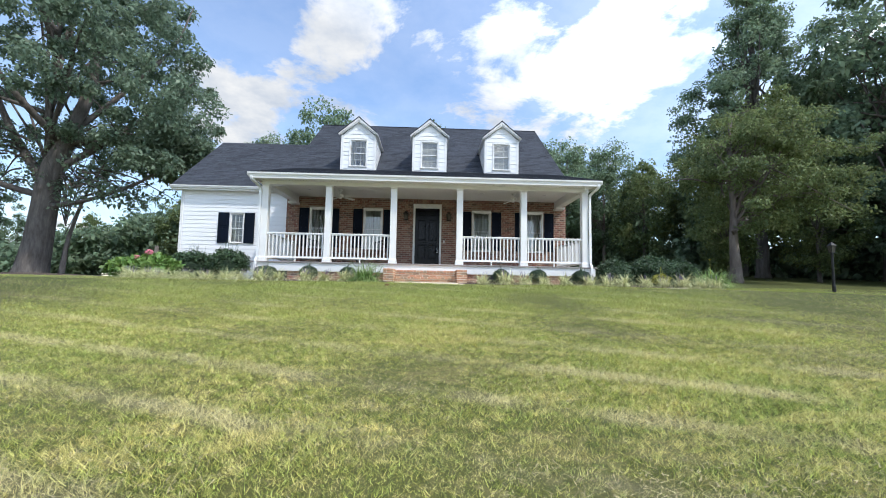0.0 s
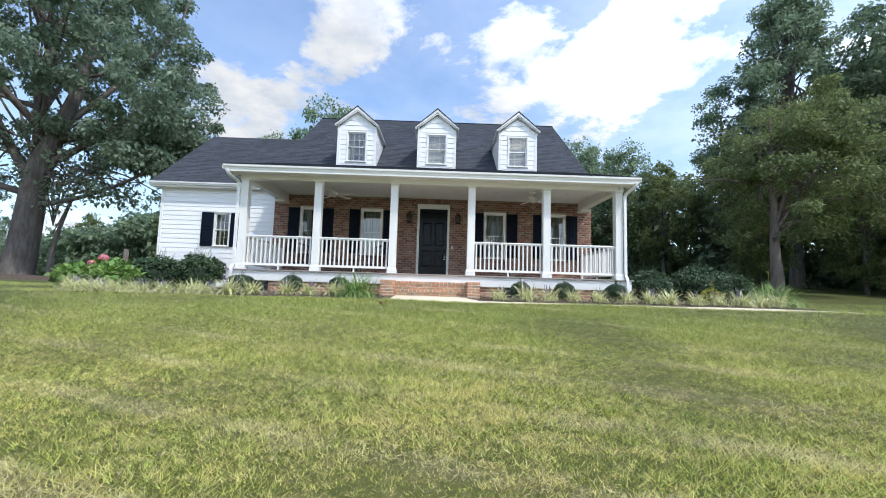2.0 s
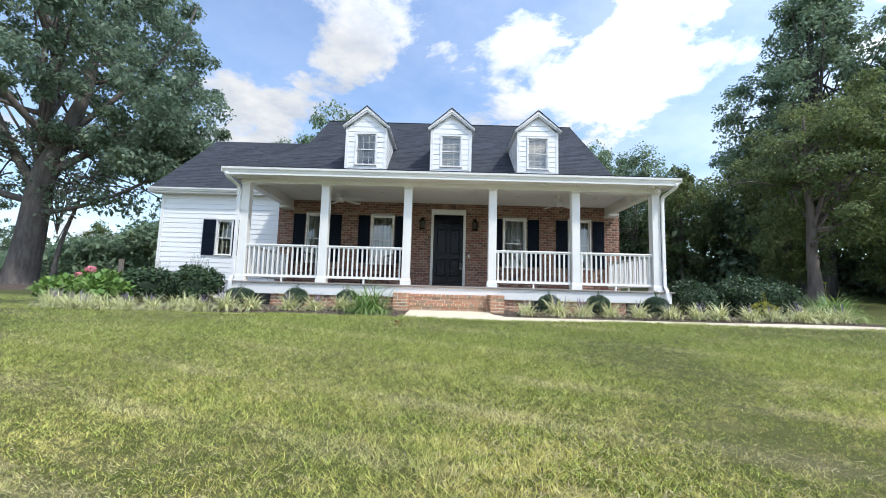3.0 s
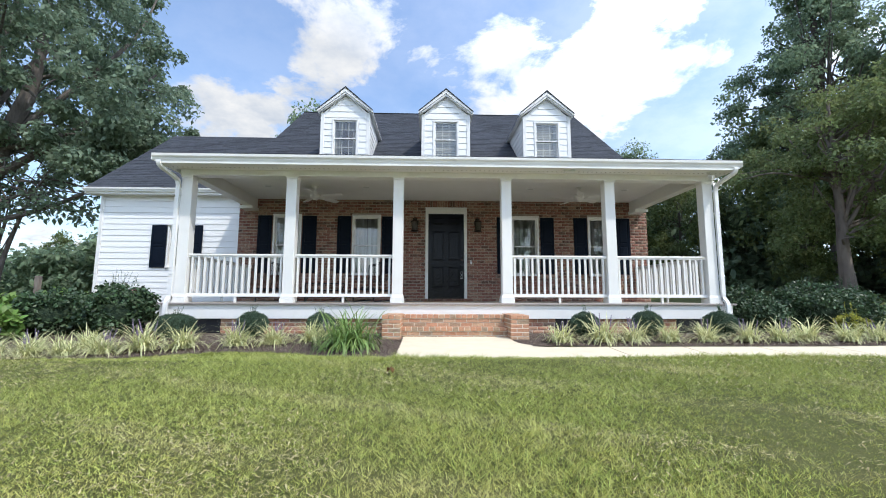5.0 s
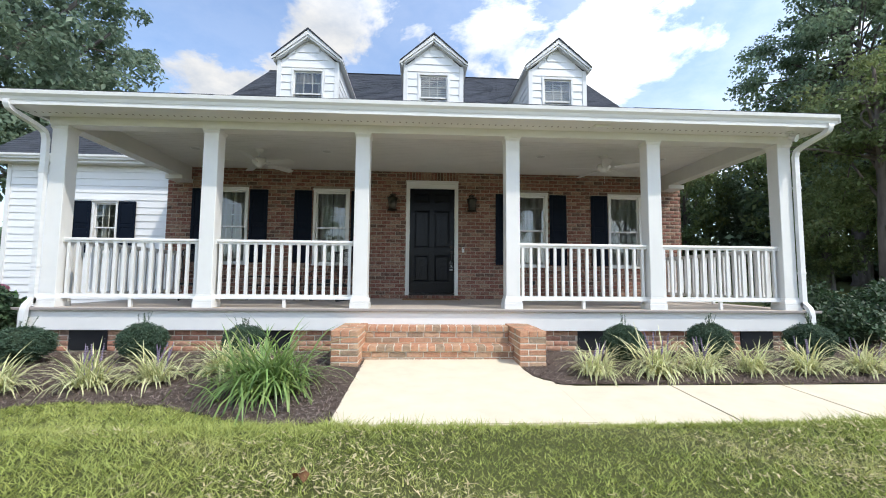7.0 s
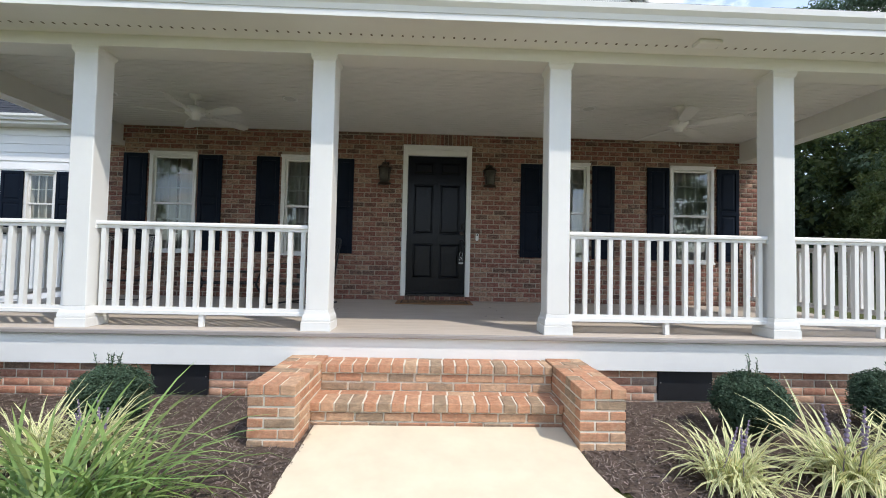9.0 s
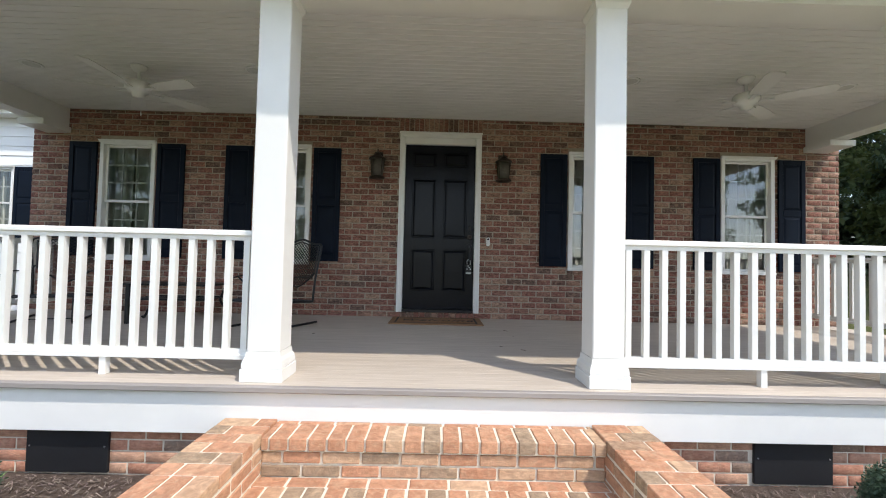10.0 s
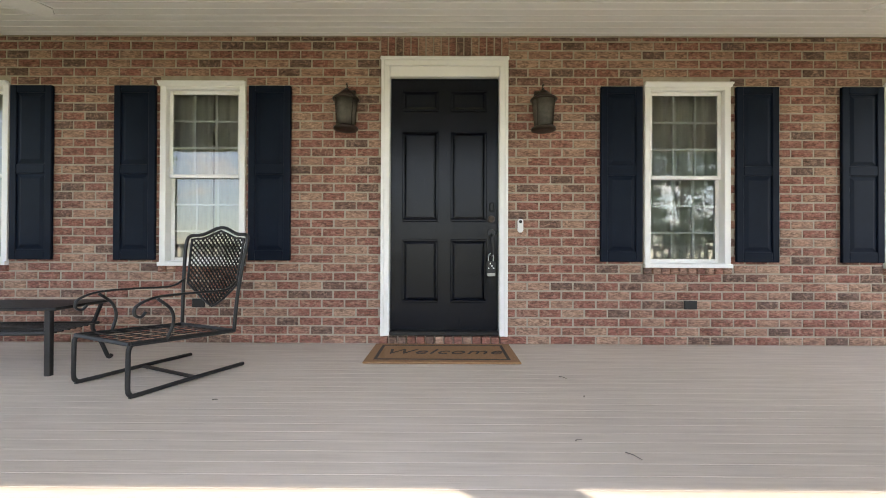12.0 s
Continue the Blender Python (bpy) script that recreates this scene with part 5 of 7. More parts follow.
def downspout(s):
    e = empty("downspout", s * 5.06, 13.05, 1.5, "white aluminium downspout at the porch corner", "downspout", "porch downspouts")
    o = Vector((s * 5.06, 13.05, 1.5))
    bm = bmesh.new()
    x = s * 5.06
    xo = s * 5.19
    def run(pts):
        pts = smooth_path(pts, 4)
        rings = []
        for i, p in enumerate(pts):
            d = (pts[min(i + 1, len(pts) - 1)] - pts[max(i - 1, 0)]).normalized()
            sx = Vector((1, 0, 0))
            n = d.cross(sx).normalized()
            rings.append([bm.verts.new(p - o + sx * a * 0.034 + n * b * 0.026) for a, b in ((-1, -1), (1, -1), (1, 1), (-1, 1))])
        for a, b in zip(rings, rings[1:]):
            for k in range(4):
                bm.faces.new((a[k], a[(k + 1) % 4], b[(k + 1) % 4], b[k]))
        bm.faces.new(rings[0]), bm.faces.new(rings[-1][::-1])
    run([(xo, 12.675, 4.495), (xo, 12.675, 4.44), (xo - s * 0.02, 12.73, 4.38), (x + s * 0.02, 12.98, 4.27), (x, 13.05, 4.18), (x, 13.06, 3.9), (x, 13.06, 2.20), (x, 13.05, 2.10), (x, 12.975, 2.02), (x, 12.955, 1.92), (x, 12.955, 1.60)])
    part("pipe", bm, PLASTIC, e)
    for z in (3.7, 2.5):
        bm = bmesh.new()
        box(bm, -0.04, 0.04, -0.02, 0.045, z - 1.5, z - 1.47)
        part("strap", bm, PLASTIC, e)


downspout(-1), downspout(1)


def flood_lights():
    e = empty("soffit_light", 2.16, 12.86, 4.455, "white flat security light under the eave", "security light")
    bm = bmesh.new()
    box(bm, -0.10, 0.10, -0.05, 0.05, -0.035, 0.0, 0.008)
    part("housing", bm, PLASTIC, e)
    e = empty("flood_light", 4.84, 12.90, 4.455, "white bullet flood light under the porch corner", "security light")
    bm = bmesh.new()
    lathe(bm, [(0.045, 0.0), (0.045, -0.02), (0.012, -0.025), (0.012, -0.06)], seg=14)
    part("mount", bm, PLASTIC, e)
    bm = bmesh.new()
    lathe(bm, [(0.028, 0.0), (0.036, 0.03), (0.048, 0.09), (0.052, 0.10), (0.044, 0.098), (0.0, 0.09)], seg=16)
    bmesh.ops.rotate(bm, verts=bm.verts, cent=(0, 0, 0), matrix=Matrix.Rotation(radians(115), 3, "X") @ Matrix.Rotation(radians(20), 3, "Y"))
    bmesh.ops.translate(bm, verts=bm.verts, vec=(0.0, 0.01, -0.07))
    part("lamp_head", bm, PLASTIC, e, smooth=True)


flood_lights()


# ---- porch furniture ----
def spring_chair(x, y, turn):
    e = empty("patio_chair", x, y, DECK_Z, "black wrought-iron spring patio chair with lattice back", "chair", "patio chairs", turn)
    w = 0.275
    for s in (-1, 1):
        bm = bmesh.new()
        tube(bm, smooth_path([(s * w, -0.318, 0.28), (s * w, -0.328, 0.25), (s * w, -0.33, 0.15), (s * w, -0.33, 0.05), (s * w, -0.318, 0.022), (s * w, -0.29, 0.013), (s * w, 0.0, 0.02), (s * w, 0.36, 0.024)], 5), 0.0125, 8)
        part("runner", bm, IRON, e, smooth=True)
    bm = bmesh.new()
    box(bm, -w, w, 0.02, 0.055, 0.014, 0.022)
    part("cross_bar", bm, IRON, e)
    # seat frame and lattice
    bm = bmesh.new()
    loop = [(-w, -0.32, 0.285), (w, -0.32, 0.285), (w, 0.29, 0.255), (-w, 0.29, 0.255)]
    for a, b in zip(loop, loop[1:] + loop[:1]):
        tube(bm, [a, b], 0.013, 8)
    part("seat_frame", bm, IRON, e)
    bm = bmesh.new()
    for k in range(1, 7):
        t = k / 7
        x0 = -w + 2 * w * t
        tube(bm, [(x0, -0.32, 0.284), (x0, 0.29, 0.254)], 0.011, 4, flat=0.25)
    for k in range(1, 7):
        t = k / 7
        yy = -0.32 + 0.61 * t
        tube(bm, [(-w, yy, 0.289 - 0.03 * t), (w, yy, 0.289 - 0.03 * t)], 0.011, 4, flat=0.25)
    part("seat_lattice", bm, IRON, e)

    def back(u, v):
        """Point of the curved back: u across, v up."""
        return Vector((u * (1 + 0.2 * v), 0.29 + 0.02 * v + 0.06 * v * v - 0.05 * (1 - (u / 0.28) ** 2) * -1 * 0.6, 0.255 + 0.70 * v))
    bm = bmesh.new()
    crest = [back(-0.272, 0.0), back(-0.268, 0.3), back(-0.272, 0.6), back(-0.275, 0.82), back(-0.25, 0.90), back(-0.15, 0.915), back(0, 0.985), back(0.15, 0.915), back(0.25, 0.90), back(0.275, 0.82), back(0.272, 0.6), back(0.268, 0.3), back(0.272, 0.0)]
    tube(bm, smooth_path(crest, 4), 0.012, 8)
    part("back_frame", bm, IRON, e, smooth=True)

    def inside_back(u, v):
        top = 0.875 + 0.075 * max(0, 1 - abs(u) / 0.15) - 0.02 * abs(u)
        low = 0.20 + 0.22 * (abs(u) / 0.235) ** 1.3
        return abs(u) < 0.235 and low < v < top
    bm = bmesh.new()
    rim = [back(u, 0.20 + 0.22 * (abs(u) / 0.235) ** 1.3) for u in np.linspace(-0.235, 0.235, 13)]
    rim += [back(u, 0.875 + 0.075 * max(0, 1 - abs(u) / 0.15) - 0.02 * abs(u)) for u in np.linspace(0.235, -0.235, 13)]
    tube(bm, rim + [rim[0]], 0.008, 6)
    for s in (-1, 1):
        for k in range(-26, 27):
            c = k * 0.036
            seg = []
            for t in np.linspace(-0.3, 0.3, 61):
                u, v = t, (c + s * t * 1.0) / 0.70 + 0.55
                if inside_back(u, v):
                    seg.append(back(u, v) + Vector((0, 0.002 * s, 0)))
            if len(seg) > 2:
                tube(bm, seg[::3] + ([seg[-1]] if len(seg) % 3 != 1 else []), 0.0075, 4, flat=0.35, cap=False)
    part("back_lattice", bm, IRON, e, "diamond lattice back")
    for s in (-1, 1):
        bm = bmesh.new()
        tube(bm, smooth_path([(s * 0.27, 0.31, 0.58), (s * 0.285, 0.22, 0.53), (s * 0.30, 0.0, 0.53), (s * 0.30, -0.20, 0.525), (s * 0.30, -0.30, 0.49), (s * 0.30, -0.315, 0.445), (s * 0.30, -0.285, 0.425), (s * 0.30, -0.26, 0.45)], 5), 0.012, 6, flat=0.6)
        part("armrest", bm, IRON, e, smooth=True)
        bm = bmesh.new()
        tube(bm, smooth_path([(s * 0.30, -0.20, 0.515), (s * 0.30, -0.13, 0.45), (s * 0.292, -0.11, 0.37), (s * 0.28, -0.14, 0.275)], 5), 0.009, 6)
        part("arm_support", bm, IRON, e, smooth=True)


spring_chair(-1.75, 15.08, -25.5)
spring_chair(-4.10, 15.10, 24)


def coffee_table():
    e = empty("patio_table", -2.86, 15.24, DECK_Z, "low black metal patio table with a mesh top", "table", "", 4)
    bm = bmesh.new()
    box(bm, -0.46, 0.46, -0.23, 0.23, 0.405, 0.425, 0.006)
    part("tabletop", bm, IRON, e)
    for k in range(9):
        y = -0.20 + k * 0.05
        boxpart("shelf_slat", (-0.40, 0.40, y - 0.008, y + 0.008, 0.255, 0.263), IRON, e)
    for a, b in (((-0.40, -0.2), (0.40, -0.2)), ((-0.40, 0.2), (0.40, 0.2))):
        bm = bmesh.new()
        tube(bm, [(*a, 0.26), (*b, 0.26)], 0.012, 6)
        part("shelf_rail", bm, IRON, e)
    for sx in (-1, 1):
        for sy in (-1, 1):
            bm = bmesh.new()
            if sy < 0:
                box(bm, sx * 0.40 - 0.017, sx * 0.40 + 0.017, -0.217, -0.183, 0.0, 0.405, 0.003)
            else:
                tube(bm, smooth_path([(sx * 0.42, 0.20, 0.405), (sx * 0.38, 0.20, 0.30), (sx * 0.36, 0.2, 0.22), (sx * 0.42, 0.2, 0.12), (sx * 0.46, 0.2, 0.03), (sx * 0.475, 0.2, 0.016), (sx * 0.49, 0.2, 0.03)], 4), 0.014, 6)
            part("leg", bm, IRON, e)


coffee_table()


# ---- trees ----
def leaf_cloud(name, centres, radii, counts, size, seed, squash=0.75, droop=0.3):
    """Folded leaves scattered in clumps; each leaf is two triangles."""
    rng = np.random.default_rng(seed)
    C = np.repeat(np.asarray(centres, dtype=float), counts, axis=0)
    R = np.repeat(np.asarray(radii, dtype=float), counts)
    n = len(C)
    d = rng.normal(size=(n, 3))
    d /= np.linalg.norm(d, axis=1)[:, None]
    r = rng.uniform(0.15, 1, n) ** 0.55
    P = C + d * (R * r)[:, None] * np.array([1, 1, squash])
    nrm = rng.normal(size=(n, 3)) * 0.8 + d * 0.5 + np.array([0, 0, 0.7])
    nrm /= np.linalg.norm(nrm, axis=1)[:, None]
    a = np.cross(nrm, rng.normal(size=(n, 3)))
    a /= np.linalg.norm(a, axis=1)[:, None]
    b = np.cross(nrm, a)
    s = size * rng.uniform(0.55, 1.35, n)[:, None]
    tip = P + a * s - np.array([0, 0, 1]) * s * droop
    w = b * s * 0.33
    mid = P + a * s * 0.5
    V = np.stack([P, mid + w - nrm * s * 0.08, tip, mid - w - nrm * s * 0.08], 1).reshape(-1, 3)
    i = np.arange(n)[:, None] * 4
    F = np.concatenate([i + np.array([0, 1, 2]), i + np.array([0, 2, 3])], 0)
    return raw_mesh(name, V, F)


def crown_points(rng, n, rx, ry, rz, cz, low=-1.0, shell=0.45, taper=0.25):
    """Clump centres in an uneven egg, more of them near its skin."""
    out = []
    while len(out) < n:
        v = Vector((rng.gauss(0, 1), rng.gauss(0, 1), rng.gauss(0, 1))).normalized()
        k = 1 + 0.42 * noise.noise(v * 2.1 + Vector((n * 0.01, rx, rz))) + 0.26 * noise.noise(v * 5.0 + Vector((rz, 0, 3)))
        k = min(max(k, 0.72), 1.16)
        r = rng.uniform(shell, 1.0) ** 0.7 * k
        if v.z * r < low:
            continue
        thin = max(0.12, 1.0 - taper * (max(0, v.z * r) + (0.3 if taper > 0.5 else 0)))
        out.append(Vector((v.x * rx * r * thin, v.y * ry * r * thin, cz + v.z * rz * r)))
    return out


def limbs(bm, pts, rng, trunk_h, r0, count, start=0.35):
    """Tapered limbs from the trunk out to clump centres."""
    for c in rng.sample(pts, min(count, len(pts))):
        h = trunk_h * rng.uniform(start, 0.95)
        base = Vector((0, 0, min(h, c.z - 0.3) if c.z > h * 0.6 else h * 0.8))
        mid = base.lerp(c, 0.5) + Vector((rng.uniform(-0.5, 0.5), rng.uniform(-0.5, 0.5), 0.10 * (c - base).length))
        r = r0 * rng.uniform(0.16, 0.34)
        tube(bm, smooth_path([base, base.lerp(mid, 0.5), mid, c], 3), [r * (1 - 0.085 * k) for k in range(10)], 6)


def tree(name, x, y, height, rx, rz, trunk_r, leafmat, barkmat, label, seed, clumps, leaves, size, clump_r, clear=0.25, nlimb=26, category="tree", group="", flare=1.6, lean=(0, 0), low=-0.85, z=None, taper=0.25, shell=0.45, squash=0.75, shift=0.0):
    rng = random.Random(seed)
    z = gzf(x, y) if z is None else z
    e = empty(name, x, y, z, label, category, group)
    cz = height - rz
    bm = bmesh.new()
    top = height * 0.86
    pts, rad = [], []
    for k in range(11):
        f = k / 10
        pts.append((lean[0] * f * f + 0.12 * trunk_r * math.sin(k * 1.7), lean[1] * f * f, -0.15 + top * f))
        rad.append(trunk_r * ((flare if k == 0 else 1.12 if k == 1 else 1.0) * (1 - 0.86 * f) + 0.02))
    pts = [pts[0], (pts[0][0], pts[0][1], 0.35), *pts[1:]]
    rad = [rad[0], trunk_r * 1.15, *rad[1:]]
    tube(bm, pts, rad, 14)
    c = [p + Vector((shift, 0, 0)) for p in crown_points(rng, clumps, rx, rx, rz, cz, low, shell, taper)]
    limbs(bm, c, rng, top, trunk_r, nlimb, clear)
    part("trunk", bm, barkmat, e, smooth=True)
    per = [max(4, int(leaves / clumps * rng.uniform(0.6, 1.4))) for _ in c]
    cr = [clump_r * rng.uniform(0.65, 1.35) for _ in c]
    link("crown", leaf_cloud("crown", c, cr, per, size, seed, squash), leafmat, e)
    return e


def oak_tree(x, y, height, rx, rz, trunk_r, seed):
    """Old oak: a stout trunk that forks, heavy limbs, a high crown that hangs low on one side and is thin and open under it."""
    rng = random.Random(seed)
    e = empty("oak_tree", x, y, gzf(x, y), "huge old oak with a thick forked trunk and dark spreading crown", "tree")
    bm = bmesh.new()
    tube(bm, smooth_path([(-0.3, 0, -0.15), (-0.2, 0, 0.5), (0.05, 0, 2.5), (0.25, 0, 5.0), (0.5, 0, 7.5), (1.4, 0.2, 10.5), (2.4, 0.3, 14.0), (2.8, 0.2, 19.0), (3.0, 0, 24.0)], 3),
         [trunk_r * float(f) for f in np.interp(np.linspace(0, 8, 25), (0, 1, 2, 3, 4, 5, 6, 7, 8), (1.55, 1.18, 1.0, 0.92, 0.85, 0.58, 0.42, 0.24, 0.06))], 16)
    big = [((0.3, 0, 6.4), (-2.0, 0.4, 9.0), (-4.6, 0.8, 13.0), (-6.0, 1.0, 18.0), 0.46), ((0.2, 0, 4.9), (3.2, -0.6, 5.2), (7.0, -1.0, 6.4), (10.6, -1.2, 8.6), 0.26),
           ((0.5, 0, 7.4), (3.4, 0.5, 9.6), (6.4, 0.6, 12.0), (9.6, 0.5, 14.5), 0.34), ((0.1, 0, 5.6), (-3.0, -0.8, 6.6), (-6.5, -1.2, 8.6), (-9.6, -1.5, 11.0), 0.30),
           ((1.0, 0.1, 9.4), (0.2, -3.0, 12.0), (-0.5, -5.5, 15.0), (-0.8, -7.0, 18.0), 0.32), ((1.2, 0.1, 10.0), (4.2, 1.6, 14.5), (6.6, 2.6, 18.5), (7.6, 3.0, 22.0), 0.28)]
    for *pts, r in big:
        tube(bm, smooth_path(pts, 4), [trunk_r * r * (1 - 0.065 * k) for k in range(13)], 8)
    c = [p for p in crown_points(rng, 400, rx, rx, rz, height - rz, -0.62) if p.z > 10.2 - 0.22 * math.hypot(p.x, p.y) and not (p.z < 9.4 and p.x < 6)]
    while len(c) < 430:
        v = Vector((rng.gauss(0, 1), rng.gauss(0, 1), rng.gauss(0, 1))).normalized() * rng.uniform(0.3, 1.0)
        c.append(Vector((9.0 + 3.0 * v.x, -0.6 + 4.0 * v.y, 9.4 + 3.0 * v.z + 0.25 * v.x)))
    limbs(bm, c, rng, 19.0, trunk_r * 0.75, 34, 0.42)
    # thin twigs and sparse leaves under the crown, where the sky shows through
    thin = [Vector((rng.uniform(-8.0, 7.5), rng.uniform(-3, 3), rng.uniform(4.6, 10.0))) for _ in range(46)]
    for p in thin:
        o = Vector((p.x * 0.45, p.y * 0.2, min(p.z + rng.uniform(-0.4, 1.6), 9.5)))
        tube(bm, smooth_path([o, o.lerp(p, 0.5) + Vector((0, 0, 0.35)), p, p + Vector((rng.uniform(-1, 1.4), rng.uniform(-.6, .6), rng.uniform(-0.9, 0.3)))], 3), [0.07 * (1 - 0.09 * k) for k in range(10)], 5)
    part("trunk", bm, BARK, e, smooth=True)
    per = [int(98000 / len(c) * rng.uniform(0.6, 1.4)) for _ in c] + [64] * len(thin)
    cr = [1.0 * rng.uniform(0.6, 1.3) for _ in c] + [1.1] * len(thin)
    link("crown", leaf_cloud("crown", c + thin, cr, per, 0.27, seed, 0.72), LEAF_OAK, e)


oak_tree(-27.2, 30.0, 27.0, 10.9, 12.0, 0.80, 11)
tree("slender_tree", -25.9, 30.6, 11.5, 3.4, 3.4, 0.17, LEAF_OAK, BARK, "slender leaning young tree beside the old oak", 17, 26, 1500, 0.22, 0.8, clear=0.3, nlimb=24, lean=(3.2, 0))
tree("maple_tree", 15.2, 20.4, 9.6, 4.0, 3.8, 0.25, LEAF_MID, PALEBARK, "young yellow-green maple with a pale trunk at the wood's edge", 12, 230, 40000, 0.135, 0.62, clear=0.3, nlimb=60, taper=0.45, shell=0.3, squash=0.6, shift=1.3)
tree("shade_tree", 22.9, 28.0, 22.5, 7.2, 10.2, 0.36, LEAF_DARK, BARK, "tall airy tree that tapers upward behind the young maple", 14, 300, 46000, 0.20, 0.80, clear=0.2, nlimb=110, taper=0.72, shell=0.3, squash=0.6)

# the wood: a few kinds of tree, repeated
WOODS = []
for i, (h, rx, rz, tr, m, low, at) in enumerate(((17, 4.4, 7.4, 0.26, LEAF_DARK, -1.1, (29, 25.5)), (20, 4.8, 8.8, 0.30, LEAF_DARK, -1.1, (26.5, 22.5)), (14, 4.2, 6.2, 0.22, LEAF_MID, -1.1, (24, 31)), (16, 4.8, 7.0, 0.24, LEAF_FAR, -1.1, (34, 35)))):
    WOODS.append(tree("woodland_tree", *at, h, rx, rz, tr, m, PALEBARK if i % 2 else BARK, "tall dark green tree in the wood beside the lawn", 40 + i, 130, 12000, 0.33, 0.92, clear=0.2, nlimb=22, group="trees of the wood", low=low))
rng = random.Random(5)


def plant(kind, x, y, s, turn, dz=0.0):
    t = copy_thing(WOODS[kind], pose(x, y, gzf(x, y) + dz, 0, 0, turn))
    t.scale = (s * rng.uniform(0.92, 1.1), s * rng.uniform(0.92, 1.1), s)
    return t


# east wood, from its edge inwards
for x, y, k, s in ((29.5, 19, 1, 1.0), (34, 14, 0, 1.1), (33, 22, 1, 0.95), (20.0, 38, 2, 0.72), (14.5, 43, 0, 0.84),
                   (39, 18, 1, 1.2), (31, 30, 1, 0.86), (38, 26, 0, 1.0), (25, 37, 3, 0.75), (40, 9, 1, 1.1), (11.8, 47, 2, 1.0), (45, 14, 1, 1.2), (17.5, 41, 3, 0.72),
                   (24, 18.5, 2, 0.40), (28, 15.5, 2, 0.42), (32, 11, 2, 0.42), (18.6, 25.5, 2, 0.36), (22.0, 23.0, 2, 0.42)):
    plant(k, x, y, s, rng.uniform(0, 360))
# behind the house
for x, y, k, s in ((-21, 54, 1, 1.0), (-17.2, 55, 0, 0.98), (-13.8, 54, 1, 1.22), (-10.5, 55, 0, 1.2), (-5.5, 56, 2, 1.35), (-0.5, 54, 1, 1.08), (3.0, 54, 0, 1.18), (7.5, 52, 3, 1.1), (10.8, 51, 1, 0.88), (14.6, 50, 0, 1.02), (18.5, 51, 1, 0.85), (22, 50, 1, 0.86), (25, 47, 2, 0.95)):
    plant(k, x, y, s, rng.uniform(0, 360))
# far side of the western field
for x, y, k, s in ((-26, 58, 3, 0.85), (-33, 60, 2, 0.95), (-39, 60, 3, 0.7), (-46, 58, 2, 0.62), (-53, 55, 3, 0.55), (-60, 51, 2, 0.6), (-37, 63, 2, 0.8), (-22, 46, 2, 0.72), (-19, 42, 3, 0.58),
                   (-80, 33, 2, 0.95), (-30, 52, 2, 0.7), (-24.5, 50, 3, 0.7)):
    plant(k, x, y, s, rng.uniform(0, 360))
# behind the camera, seen only in the window glass
for x, y, k, s in ((-14, -24, 1, 0.9), (9, -30, 1, 0.95), (20.5, -16, 0, 1.0), (-29.5, -16, 0, 1.1), (33, -14, 1, 1.0), (3, -46, 3, 1.0)):
    plant(k, x, y, s, rng.uniform(0, 360))
for x, y, s in ((-35.5, 33.0, 0.5), (-44, 34, 0.7)):
    plant(1, x, y, s, 20 + x)


def undergrowth():
    """Brush and young growth that fills the foot of the woods."""
    r = random.Random(21)
    c, rad = [], []
    for k in range(900):
        t = r.random()
        if k >= 640:
            x, y = r.uniform(-62, -16), r.uniform(50, 56)
            h = r.uniform(0.2, 1.0) * float(np.interp(x, (-50, -45, -36, -16), (3.2, 4.4, 7.8, 8.2)))
        elif t < 0.5:
            f = r.random()
            x, y = 14 + 32 * f + r.uniform(-2, 2), 47 - 36 * f + r.uniform(0, 5)
            h = r.uniform(0.3, 6.5) if r.random() < 0.5 else r.uniform(0.2, 2.0)
        elif t < 0.65:
            x, y, h = r.uniform(-24, 16), r.uniform(56, 62), r.uniform(0.3, 8)
        else:
            x = r.uniform(-85, -22)
            y, h = 70 - 0.012 * (x + 30) ** 2 + r.uniform(-1, 4), r.uniform(0.3, 1.0) * float(np.interp(x, (-62, -54, -42, -22), (3.4, 4.8, 7.8, 8.5)))
        c.append((x, y, gzf(x, y) + h)), rad.append(r.uniform(1.2, 2.4))
    ob = link("undergrowth", leaf_cloud("undergrowth", c, rad, [150] * len(c), 0.55, 22), LEAF_DARK)
    tagged(ob, "dark brush and saplings at the foot of the wood", "undergrowth", kind="stuff")


undergrowth()


